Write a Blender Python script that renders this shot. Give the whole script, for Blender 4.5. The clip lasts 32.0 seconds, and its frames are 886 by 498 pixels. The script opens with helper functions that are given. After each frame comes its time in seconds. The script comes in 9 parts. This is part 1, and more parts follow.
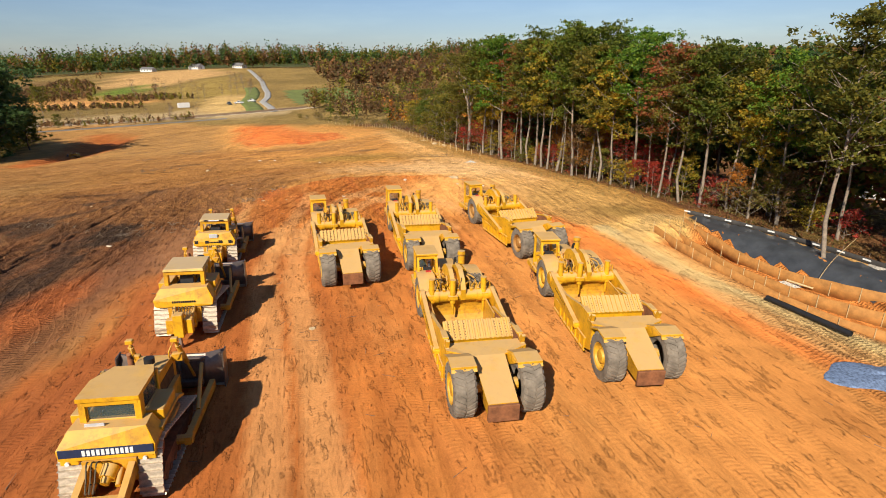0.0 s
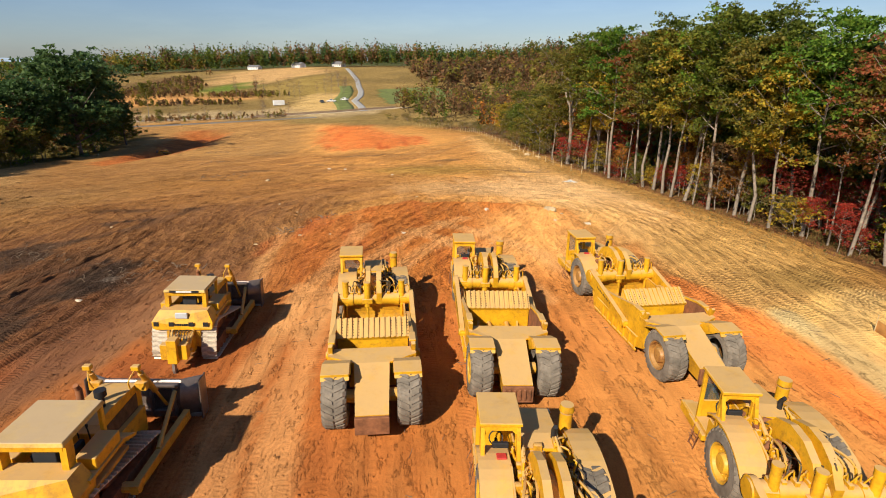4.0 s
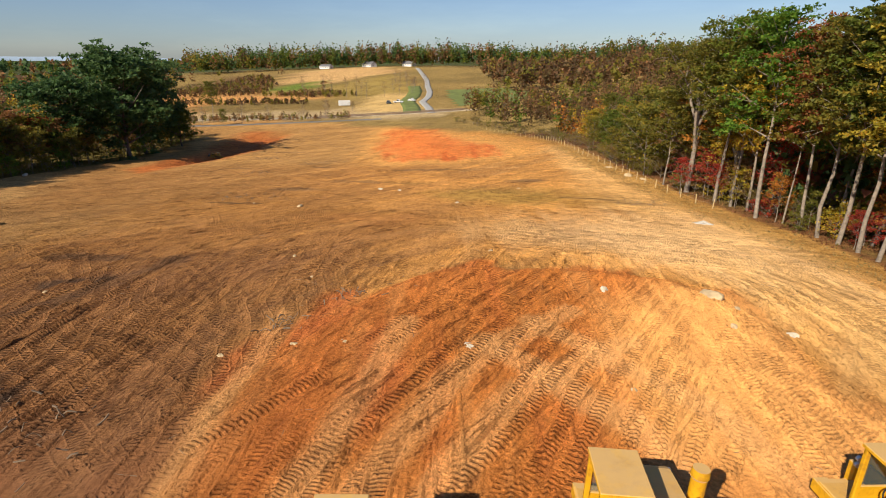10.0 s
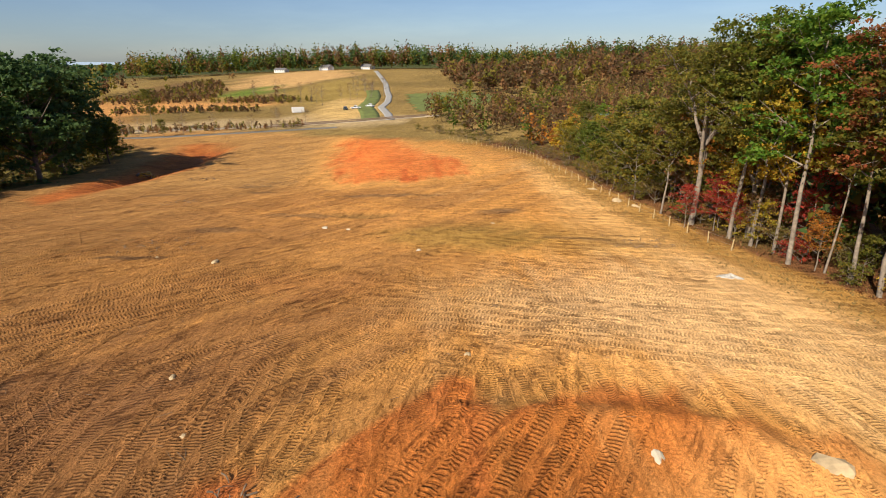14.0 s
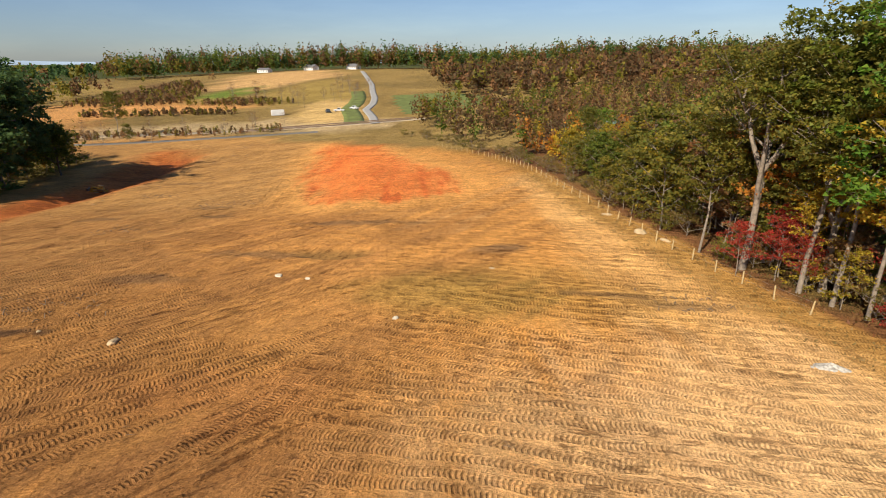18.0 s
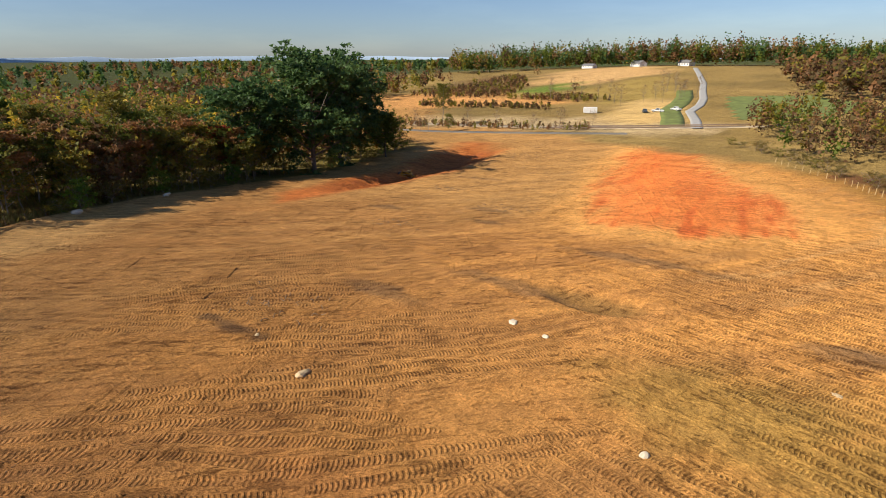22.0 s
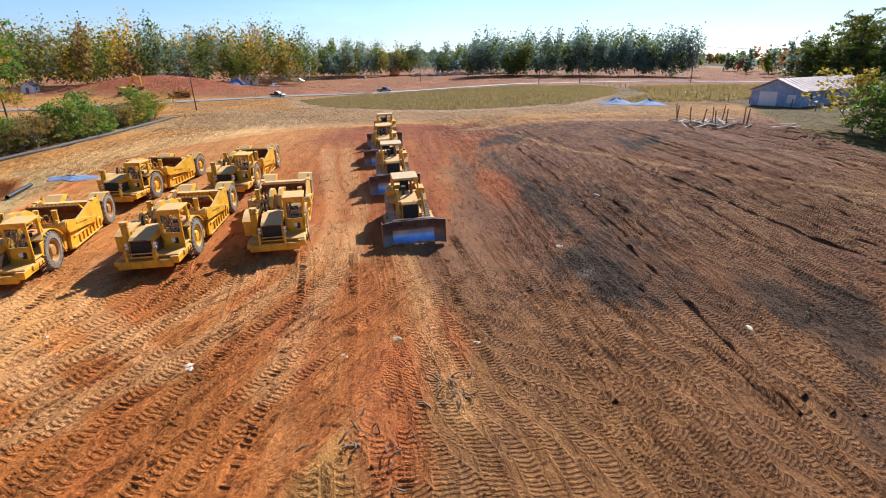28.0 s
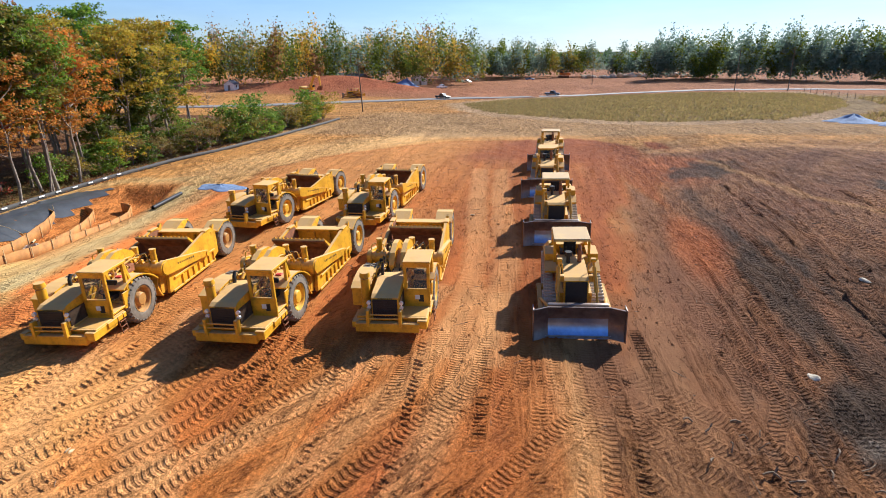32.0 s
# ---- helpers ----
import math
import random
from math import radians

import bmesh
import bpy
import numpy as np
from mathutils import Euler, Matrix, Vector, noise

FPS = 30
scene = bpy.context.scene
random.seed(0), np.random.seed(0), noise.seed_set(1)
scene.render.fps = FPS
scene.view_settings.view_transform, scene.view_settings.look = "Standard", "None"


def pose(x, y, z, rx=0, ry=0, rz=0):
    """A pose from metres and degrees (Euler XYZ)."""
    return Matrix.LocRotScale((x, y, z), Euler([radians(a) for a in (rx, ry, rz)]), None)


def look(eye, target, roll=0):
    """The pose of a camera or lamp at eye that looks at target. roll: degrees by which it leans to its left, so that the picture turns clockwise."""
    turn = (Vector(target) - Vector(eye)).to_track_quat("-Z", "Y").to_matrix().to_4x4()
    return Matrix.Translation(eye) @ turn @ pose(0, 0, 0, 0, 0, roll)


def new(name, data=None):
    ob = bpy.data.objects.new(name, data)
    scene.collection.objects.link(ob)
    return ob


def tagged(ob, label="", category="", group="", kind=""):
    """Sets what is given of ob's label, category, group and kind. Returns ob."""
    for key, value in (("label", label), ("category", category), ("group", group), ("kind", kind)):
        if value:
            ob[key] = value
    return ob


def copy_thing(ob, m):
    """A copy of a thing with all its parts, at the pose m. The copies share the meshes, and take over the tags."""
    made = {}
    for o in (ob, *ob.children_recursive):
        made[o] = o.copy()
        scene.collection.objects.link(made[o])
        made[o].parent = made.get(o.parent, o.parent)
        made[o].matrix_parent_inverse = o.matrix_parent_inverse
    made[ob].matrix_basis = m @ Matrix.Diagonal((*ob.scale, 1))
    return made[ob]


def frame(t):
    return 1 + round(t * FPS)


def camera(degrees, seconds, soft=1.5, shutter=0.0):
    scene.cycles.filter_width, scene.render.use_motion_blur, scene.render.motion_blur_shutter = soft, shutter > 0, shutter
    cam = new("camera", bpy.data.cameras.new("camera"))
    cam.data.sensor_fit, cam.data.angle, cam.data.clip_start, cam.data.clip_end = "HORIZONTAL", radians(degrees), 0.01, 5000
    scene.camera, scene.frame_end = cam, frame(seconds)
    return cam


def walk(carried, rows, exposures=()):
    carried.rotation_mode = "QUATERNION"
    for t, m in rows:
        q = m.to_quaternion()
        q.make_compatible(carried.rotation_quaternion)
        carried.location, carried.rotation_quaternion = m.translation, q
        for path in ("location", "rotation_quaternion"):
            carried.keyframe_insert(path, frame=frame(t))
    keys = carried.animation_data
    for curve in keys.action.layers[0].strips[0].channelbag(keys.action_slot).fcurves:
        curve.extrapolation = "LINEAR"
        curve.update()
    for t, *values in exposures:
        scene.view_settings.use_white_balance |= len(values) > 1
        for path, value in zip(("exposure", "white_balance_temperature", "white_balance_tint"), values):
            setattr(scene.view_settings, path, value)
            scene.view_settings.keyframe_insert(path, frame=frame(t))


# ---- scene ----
cam = camera(78.39, 32.0, 1.0)
PATH = [
    (0, 0.00, 0.00, 13.00, -1.36, -19.56, -0.19),
    (0.5, 0.09, 2.16, 12.93, -1.42, -19.46, -0.12),
    (1, 0.14, 4.26, 12.85, -1.44, -19.41, -0.07),
    (1.5, 0.20, 6.38, 12.77, -0.40, -19.50, -0.13),
    (2, 0.27, 8.38, 12.71, 1.20, -19.50, -0.08),
    (2.5, 0.25, 10.33, 12.69, 1.73, -19.53, -0.04),
    (3, 0.22, 12.27, 12.64, 3.14, -19.55, -0.08),
    (3.5, 0.14, 14.11, 12.57, 5.50, -19.55, -0.04),
    (4, -0.01, 15.92, 12.49, 8.20, -19.56, 0.05),
    (4.5, -0.24, 17.64, 12.39, 10.92, -19.54, 0.09),
    (6.5, -1.66, 24.01, 11.80, 13.81, -19.45, 0.06),
    (7, -2.03, 25.62, 11.69, 14.19, -19.42, 0.09),
    (7.5, -2.46, 27.19, 11.60, 14.45, -19.41, 0.08),
    (8, -2.89, 28.77, 11.53, 14.72, -19.43, 0.11),
    (8.5, -3.44, 30.40, 11.51, 14.79, -19.45, 0.21),
    (9, -3.91, 32.10, 11.54, 14.90, -19.47, 0.21),
    (9.5, -4.28, 33.87, 11.62, 15.11, -19.51, 0.16),
    (10, -4.63, 35.69, 11.68, 15.26, -19.54, 0.17),
    (10.5, -5.14, 37.41, 11.75, 15.16, -19.50, 0.09),
    (11, -5.54, 39.16, 11.87, 15.04, -19.41, -0.01),
    (11.5, -5.95, 40.96, 11.99, 14.39, -19.44, -0.01),
    (12, -6.35, 42.77, 12.10, 13.37, -19.41, -0.08),
    (12.5, -6.76, 44.53, 12.20, 12.60, -19.41, -0.02),
    (13, -7.11, 46.31, 12.30, 12.07, -19.40, -0.18),
    (13.5, -7.43, 48.07, 12.38, 11.63, -19.40, -0.26),
    (14, -7.76, 49.82, 12.43, 11.40, -19.39, -0.21),
    (14.5, -8.18, 51.56, 12.47, 11.21, -19.42, -0.29),
    (16.5, -9.45, 58.32, 12.56, 10.44, -19.37, -0.23),
    (17, -9.71, 60.02, 12.56, 10.36, -19.39, -0.19),
    (17.5, -9.95, 61.86, 12.55, 10.30, -19.42, -0.21),
    (18, -10.20, 63.68, 12.57, 10.22, -19.43, -0.19),
    (18.5, -10.47, 65.40, 12.64, 10.12, -19.48, -0.15),
    (19, -10.78, 67.20, 12.73, 9.99, -19.53, -0.14),
    (19.5, -11.15, 69.01, 12.82, 9.88, -19.57, -0.06),
    (20, -11.49, 70.71, 12.88, 10.85, -19.58, -0.02),
    (20.5, -11.82, 72.20, 12.86, 14.66, -19.56, 0.12),
    (21, -12.14, 73.71, 12.71, 22.77, -19.66, 0.06),
    (21.5, -12.51, 75.14, 12.50, 32.81, -19.70, -0.14),
    (22, -12.99, 76.41, 12.27, 42.21, -19.70, -0.26),
    (22.5, -13.61, 77.42, 12.09, 50.67, -19.69, -0.35),
    (23, -14.39, 78.34, 11.97, 61.43, -19.82, -0.37),
    (23.5, -15.20, 78.92, 11.87, 75.37, -19.86, -0.35),
    (24, -16.14, 79.44, 11.67, 91.17, -19.89, -0.36),
    (24.5, -17.10, 79.60, 11.38, 108.65, -19.82, -0.39),
    (25, -17.95, 79.58, 11.03, 126.70, -19.64, -0.40),
    (25.5, -18.80, 79.34, 10.70, 144.89, -19.71, -0.30),
    (26, -19.50, 78.84, 10.40, 159.25, -19.82, -0.24),
    (26.5, -19.98, 78.15, 10.20, 169.43, -19.98, -0.13),
    (28.5, -21.00, 75.73, 10.17, 186.77, -19.51, -0.12),
    (29, -20.91, 74.48, 10.24, 190.08, -19.48, 0.02),
    (29.5, -20.70, 73.06, 10.35, 193.23, -19.51, 0.03),
    (30, -20.44, 71.61, 10.45, 197.63, -19.55, 0.12),
    (30.5, -20.16, 70.19, 10.55, 200.70, -19.59, 0.02),
    (31, -19.75, 68.76, 10.67, 201.79, -19.57, -0.00),
    (31.5, -19.26, 67.33, 10.78, 201.18, -19.51, -0.05),
    (32, -18.82, 65.97, 10.87, 200.60, -19.53, -0.11),
]
walk(cam, [(t, pose(x, y, z, 90 + pitch, 0, yaw) @ pose(0, 0, 0, 0, 0, roll)) for t, x, y, z, yaw, pitch, roll in PATH], [(0, 0.36, 6600, 10), (20, 0.36, 6550, 10), (22, 0.48, 6400, 10), (24, 0.80, 6100, 10), (25.5, 0.92, 5600, 10), (32, 0.90, 5650, 10)])

# ---- sky and sun ----
SUN_AZ, SUN_EL = -157.0, 36.5          # degrees from +y towards +x, and above the horizon
world = bpy.data.worlds.new("sky")
scene.world = world
world.use_nodes = True
wn = world.node_tree.nodes
sky = wn.new("ShaderNodeTexSky")
sky.sky_type = "NISHITA"
sky.sun_disc = False
sky.sun_elevation = radians(SUN_EL)
sky.sun_rotation = radians(SUN_AZ)
sky.air_density, sky.dust_density, sky.ozone_density = 1.0, 0.3, 2.0
wn["Background"].inputs["Strength"].default_value = 0.060
cool = wn.new("ShaderNodeMix")
cool.data_type, cool.blend_type = "RGBA", "MULTIPLY"
cool.inputs[0].default_value = 1.0
wl = world.node_tree.links
wl.new(sky.outputs["Color"], cool.inputs[6])
# bluish haze low over the horizon, thin veils of high cloud
aim, rise = wn.new("ShaderNodeTexCoord"), wn.new("ShaderNodeSeparateXYZ")
wl.new(aim.outputs["Generated"], rise.inputs[0])
tint = wn.new("ShaderNodeValToRGB")
tint.color_ramp.elements[0].position, tint.color_ramp.elements[0].color = 0.0, (0.76, 0.89, 1.20, 1)
tint.color_ramp.elements[1].position, tint.color_ramp.elements[1].color = 0.30, (0.90, 0.97, 1.16, 1)
wl.new(rise.outputs["Z"], tint.inputs["Fac"])
wl.new(tint.outputs["Color"], cool.inputs[7])
flat = wn.new("ShaderNodeMapping")
flat.inputs["Scale"].default_value = (1.6, 1.6, 9.0)
wl.new(aim.outputs["Generated"], flat.inputs["Vector"])
cirrus = wn.new("ShaderNodeTexNoise")
cirrus.inputs["Scale"].default_value, cirrus.inputs["Detail"].default_value, cirrus.inputs["Roughness"].default_value = 1.5, 7.0, 0.62
wl.new(flat.outputs["Vector"], cirrus.inputs["Vector"])
thin = wn.new("ShaderNodeMapRange")
thin.inputs["From Min"].default_value, thin.inputs["From Max"].default_value, thin.inputs["To Max"].default_value = 0.45, 0.75, 0.8
wl.new(cirrus.outputs["Fac"], thin.inputs[0])
veil = wn.new("ShaderNodeMix")
veil.data_type, veil.blend_type = "RGBA", "MULTIPLY"
veil.inputs[7].default_value = (1.22, 1.17, 1.10, 1)
wl.new(thin.outputs[0], veil.inputs[0])
wl.new(cool.outputs[2], veil.inputs[6])
wl.new(veil.outputs[2], wn["Background"].inputs["Color"])
sun_data = bpy.data.lights.new("sun", "SUN")
sun_data.energy, sun_data.angle, sun_data.color = 5.0, radians(0.55), (1.0, 0.91, 0.76)
sun = new("sun", sun_data)
toward = Vector((math.sin(radians(SUN_AZ)) * math.cos(radians(SUN_EL)), math.cos(radians(SUN_AZ)) * math.cos(radians(SUN_EL)), math.sin(radians(SUN_EL))))
sun.matrix_world = look(toward * 60, (0, 0, 0))

# ---- materials ----
def material(name, rough=0.8, metal=0.0, spec=0.4):
    m = bpy.data.materials.new(name)
    m.use_nodes = True
    b = m.node_tree.nodes["Principled BSDF"]
    b.inputs["Roughness"].default_value = rough
    b.inputs["Metallic"].default_value = metal
    b.inputs["Specular IOR Level"].default_value = spec
    return m, m.node_tree, b


def node(tree, kind, **values):
    n = tree.nodes.new(kind)
    for key, value in values.items():
        if key == "op":
            n.operation = value
        elif key == "blend":
            n.blend_type = value
        elif key == "dtype":
            n.data_type = value
        elif key == "attr":
            n.attribute_name = value
        else:
            n.inputs[key.replace("_", " ")].default_value = value
    return n


def noise_of(tree, scale, detail=4.0, rough=0.6, stretch=None, turn=0.0, space="Object"):
    """Noise at a real-world scale (features a metre), stretched and turned about z."""
    tc = tree.nodes.new("ShaderNodeTexCoord")
    mp = tree.nodes.new("ShaderNodeMapping")
    mp.inputs["Scale"].default_value = stretch or (1, 1, 1)
    source = tc.outputs[space]
    if turn:
        head = tree.nodes.new("ShaderNodeMapping")
        head.inputs["Rotation"].default_value = (0, 0, radians(-turn))
        tree.links.new(source, head.inputs["Vector"])
        source = head.outputs["Vector"]
    tree.links.new(source, mp.inputs["Vector"])
    n = node(tree, "ShaderNodeTexNoise", Scale=scale, Detail=detail, Roughness=rough)
    tree.links.new(mp.outputs["Vector"], n.inputs["Vector"])
    return n.outputs["Fac"]


def ramp(tree, fac, stops):
    r = tree.nodes.new("ShaderNodeValToRGB")
    e = r.color_ramp.elements
    e[0].position, e[0].color = stops[0][0], (*stops[0][1], 1)
    e[1].position, e[1].color = stops[-1][0], (*stops[-1][1], 1)
    for p, c in stops[1:-1]:
        e.new(p).color = (*c, 1)
    tree.links.new(fac, r.inputs["Fac"])
    return r.outputs["Color"]


def mix(tree, fac, a, b, blend="MIX"):
    m = tree.nodes.new("ShaderNodeMix")
    m.data_type, m.blend_type = "RGBA", blend
    for value, socket in ((fac, m.inputs[0]), (a, m.inputs[6]), (b, m.inputs[7])):
        if isinstance(value, (int, float)):
            socket.default_value = value
        elif isinstance(value, tuple):
            socket.default_value = (*value, 1)
        else:
            tree.links.new(value, socket)
    return m.outputs[2]


def bumped(tree, bsdf, height, strength, distance):
    b = node(tree, "ShaderNodeBump", Strength=strength, Distance=distance)
    tree.links.new(height, b.inputs["Height"])
    last = bsdf.inputs["Normal"].links
    if last:
        tree.links.new(last[0].from_socket, b.inputs["Normal"])
    tree.links.new(b.outputs["Normal"], bsdf.inputs["Normal"])


def grey(v):
    return (v, v, v)


def calc(t, op, a, b=None, c=None):
    """A maths node on sockets or numbers."""
    n = t.nodes.new("ShaderNodeMath")
    n.operation = op
    for value, socket in zip((a, b, c), n.inputs):
        if isinstance(value, (int, float)):
            socket.default_value = value
        elif value is not None:
            t.links.new(value, socket)
    return n.outputs[0]


def cleats(t, turn, wide, long, pitch, belt, share, jitter, warp=1.1):
    """Height of worn crawler tracks: overlapping strips, each with its own heading, of cleat bars between squeezed-up edges."""
    tc = t.nodes.new("ShaderNodeTexCoord")
    wn_ = node(t, "ShaderNodeTexNoise", Scale=0.06, Detail=2.0)
    t.links.new(tc.outputs["Object"], wn_.inputs["Vector"])
    w = t.nodes.new("ShaderNodeVectorMath")
    w.operation = "MULTIPLY_ADD"
    w.inputs[1].default_value = (warp * 9, warp * 9, 0)
    t.links.new(wn_.outputs["Color"], w.inputs[0])
    t.links.new(tc.outputs["Object"], w.inputs[2])
    mp = t.nodes.new("ShaderNodeMapping")
    mp.inputs["Rotation"].default_value = (0, 0, radians(-turn))
    t.links.new(w.outputs[0], mp.inputs["Vector"])
    sc = t.nodes.new("ShaderNodeMapping")
    sc.inputs["Scale"].default_value = (1 / wide, 1 / long, 1)
    t.links.new(mp.outputs[0], sc.inputs["Vector"])
    vo = node(t, "ShaderNodeTexVoronoi", Scale=1.0, Randomness=1.0)
    vo.voronoi_dimensions = "2D"
    t.links.new(sc.outputs[0], vo.inputs["Vector"])
    rgb = t.nodes.new("ShaderNodeSeparateColor")
    t.links.new(vo.outputs["Color"], rgb.inputs[0])
    xyz = t.nodes.new("ShaderNodeSeparateXYZ")
    t.links.new(mp.outputs[0], xyz.inputs[0])
    a = calc(t, "MULTIPLY_ADD", rgb.outputs[0], 2 * radians(jitter), -radians(jitter))
    ca, sa = calc(t, "COSINE", a), calc(t, "SINE", a)
    u = calc(t, "ADD", calc(t, "MULTIPLY", xyz.outputs[0], ca), calc(t, "MULTIPLY", xyz.outputs[1], sa))
    v = calc(t, "SUBTRACT", calc(t, "MULTIPLY", xyz.outputs[1], ca), calc(t, "MULTIPLY", xyz.outputs[0], sa))
    f = calc(t, "ABSOLUTE", calc(t, "SUBTRACT", calc(t, "FRACT", calc(t, "MULTIPLY_ADD", u, 1 / (belt * 2.0), calc(t, "MULTIPLY", rgb.outputs[1], 7.0))), 0.5))
    on = node(t, "ShaderNodeMapRange", From_Min=0.27, From_Max=0.23)
    t.links.new(f, on.inputs[0])
    rim = node(t, "ShaderNodeMapRange", From_Min=0.06, From_Max=0.0)
    t.links.new(calc(t, "ABSOLUTE", calc(t, "SUBTRACT", f, 0.29)), rim.inputs[0])
    bar = calc(t, "PINGPONG", calc(t, "ADD", v, calc(t, "MULTIPLY", f, 0.25)), pitch / 2)
    edge = node(t, "ShaderNodeMapRange", From_Min=0.30 * pitch / 2, From_Max=0.62 * pitch / 2)
    t.links.new(bar, edge.inputs[0])
    gap = calc(t, "SUBTRACT", 1.0, edge.outputs[0])
    bar = calc(t, "MULTIPLY", edge.outputs[0], 0.085)
    h = calc(t, "MULTIPLY", on.outputs[0], calc(t, "SUBTRACT", bar, 0.06))
    h = calc(t, "MULTIPLY_ADD", rim.outputs[0], 0.035, h)
    worn = node(t, "ShaderNodeMapRange", From_Min=0.33, From_Max=0.44)
    t.links.new(noise_of(t, 0.35, 4, 0.6), worn.inputs[0])
    keep = calc(t, "MULTIPLY", calc(t, "LESS_THAN", rgb.outputs[2], share), worn.outputs[0])
    tint = calc(t, "MULTIPLY", calc(t, "MULTIPLY", on.outputs[0], keep), rgb.outputs[1])
    return calc(t, "MULTIPLY", h, keep), tint, calc(t, "MULTIPLY", calc(t, "MULTIPLY", gap, on.outputs[0]), keep)


def soil_material(name="soil"):
    """Bare clay: the zone's own colour comes from the mesh, grain, clods and worn tracks from textures."""
    m, t, b = material(name, 0.95, 0.0, 0.12)
    b.inputs["Diffuse Roughness"].default_value = 0.42
    a = node(t, "ShaderNodeAttribute", attr="soil")
    c = a.outputs["Color"]
    far = a.outputs["Alpha"]
    along = noise_of(t, 1.0, 3, 0.6, stretch=(1, 0.10, 1), turn=13)
    across = noise_of(t, 1.0, 4, 0.62, stretch=(0.16, 1, 1), turn=-6)
    slant = noise_of(t, 0.9, 5, 0.66, stretch=(1, 0.16, 1), turn=-34)
    lean = node(t, "ShaderNodeAttribute", attr="lean").outputs["Fac"]
    fur = node(t, "ShaderNodeMix")
    for socket, source in zip((fur.inputs[0], fur.inputs[2], fur.inputs[3]), (far, along, across)):
        t.links.new(source, socket)
    fur = fur.outputs[0]
    fur2 = node(t, "ShaderNodeMix")
    for socket, source in zip((fur2.inputs[0], fur2.inputs[2], fur2.inputs[3]), (lean, fur, slant)):
        t.links.new(source, socket)
    fur = fur2.outputs[0]
    rough_here = node(t, "ShaderNodeMapRange", From_Min=0.38, From_Max=0.64, To_Min=0.3, To_Max=1.0)
    t.links.new(noise_of(t, 0.16, 4, 0.6), rough_here.inputs[0])
    fur = calc(t, "MULTIPLY_ADD", calc(t, "SUBTRACT", fur, 0.5), rough_here.outputs[0], 0.5)
    c = mix(t, 0.32, c, ramp(t, noise_of(t, 0.55, 6, 0.65), [(0.3, grey(0.55)), (0.5, grey(1.0)), (0.7, grey(1.45))]), "MULTIPLY")
    loose = calc(t, "MULTIPLY_ADD", node(t, "ShaderNodeAttribute", attr="packed").outputs["Fac"], -0.86, 1.0)
    c = mix(t, calc(t, "MULTIPLY", loose, 0.55), c, ramp(t, noise_of(t, 5.0, 6, 0.75), [(0.32, grey(0.42)), (0.5, grey(1.0)), (0.66, grey(1.5))]), "MULTIPLY")
    c = mix(t, 0.3, c, ramp(t, fur, [(0.36, (0.5, 0.40, 0.34)), (0.5, grey(1.0)), (0.64, (1.35, 1.35, 1.3))]), "MULTIPLY")
    c = mix(t, 0.3, c, ramp(t, noise_of(t, 0.12, 4, 0.6), [(0.35, (0.8, 0.72, 0.66)), (0.6, (1.15, 1.1, 1.0))]), "MULTIPLY")
    c = mix(t, calc(t, "MULTIPLY_ADD", loose, 0.36, 0.14), c, ramp(t, noise_of(t, 15.0, 4, 0.75), [(0.34, grey(0.45)), (0.5, grey(1.0)), (0.66, grey(1.55))]), "MULTIPLY")
    # crumb speckle: dark specks paint the shadows behind clods, pale ones the crumbs
    crumbs = noise_of(t, 7.0, 5, 0.8)
    c = mix(t, calc(t, "MULTIPLY", loose, 0.55), c, ramp(t, crumbs, [(0.36, (0.34, 0.28, 0.24)), (0.45, grey(1.0)), (0.60, grey(1.0)), (0.68, (1.3, 1.28, 1.22))]), "MULTIPLY")
    c = mix(t, calc(t, "MULTIPLY_ADD", loose, 0.35, 0.10), c, ramp(t, noise_of(t, 3.0, 5, 0.7, stretch=(1, 0.22, 1), turn=13), [(0.36, (0.5, 0.42, 0.36)), (0.48, grey(1.0)), (0.64, (1.25, 1.22, 1.16))]), "MULTIPLY")
    c = mix(t, calc(t, "MULTIPLY_ADD", loose, -0.30, 0.34), c, ramp(t, noise_of(t, 1.5, 5, 0.6, stretch=(1, 0.035, 1), turn=10), [(0.34, (0.55, 0.46, 0.40)), (0.46, grey(0.95)), (0.66, (1.18, 1.16, 1.12))]), "MULTIPLY")
    c = mix(t, 1.0, c, (1.03, 0.96, 0.84), "MULTIPLY")
    # scratches torn by blades and cleats: furrow shade painted dark in the cuts, pale thrown-up crumbs
    cuts = [noise_of(t, 2.5, 6, 0.76, stretch=(1, 0.24, 1), turn=13), noise_of(t, 2.5, 6, 0.76, stretch=(0.26, 1, 1), turn=-6), noise_of(t, 2.1, 6, 0.76, stretch=(1, 0.20, 1), turn=-34), noise_of(t, 2.1, 6, 0.76, stretch=(1, 0.13, 1), turn=-20)]
    fan = node(t, "ShaderNodeAttribute", attr="fan").outputs["Fac"]
    torn = cuts[0]
    for share, other in ((far, cuts[1]), (lean, cuts[2]), (fan, cuts[3])):
        both = node(t, "ShaderNodeMix")
        for socket, source in zip((both.inputs[0], both.inputs[2], both.inputs[3]), (share, torn, other)):
            t.links.new(source, socket)
        torn = both.outputs[0]
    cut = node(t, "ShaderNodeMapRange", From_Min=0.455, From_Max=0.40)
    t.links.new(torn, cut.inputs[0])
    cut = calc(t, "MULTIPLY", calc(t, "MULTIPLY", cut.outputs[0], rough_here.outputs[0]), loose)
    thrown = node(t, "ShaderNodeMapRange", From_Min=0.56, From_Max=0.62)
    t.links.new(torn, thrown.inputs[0])
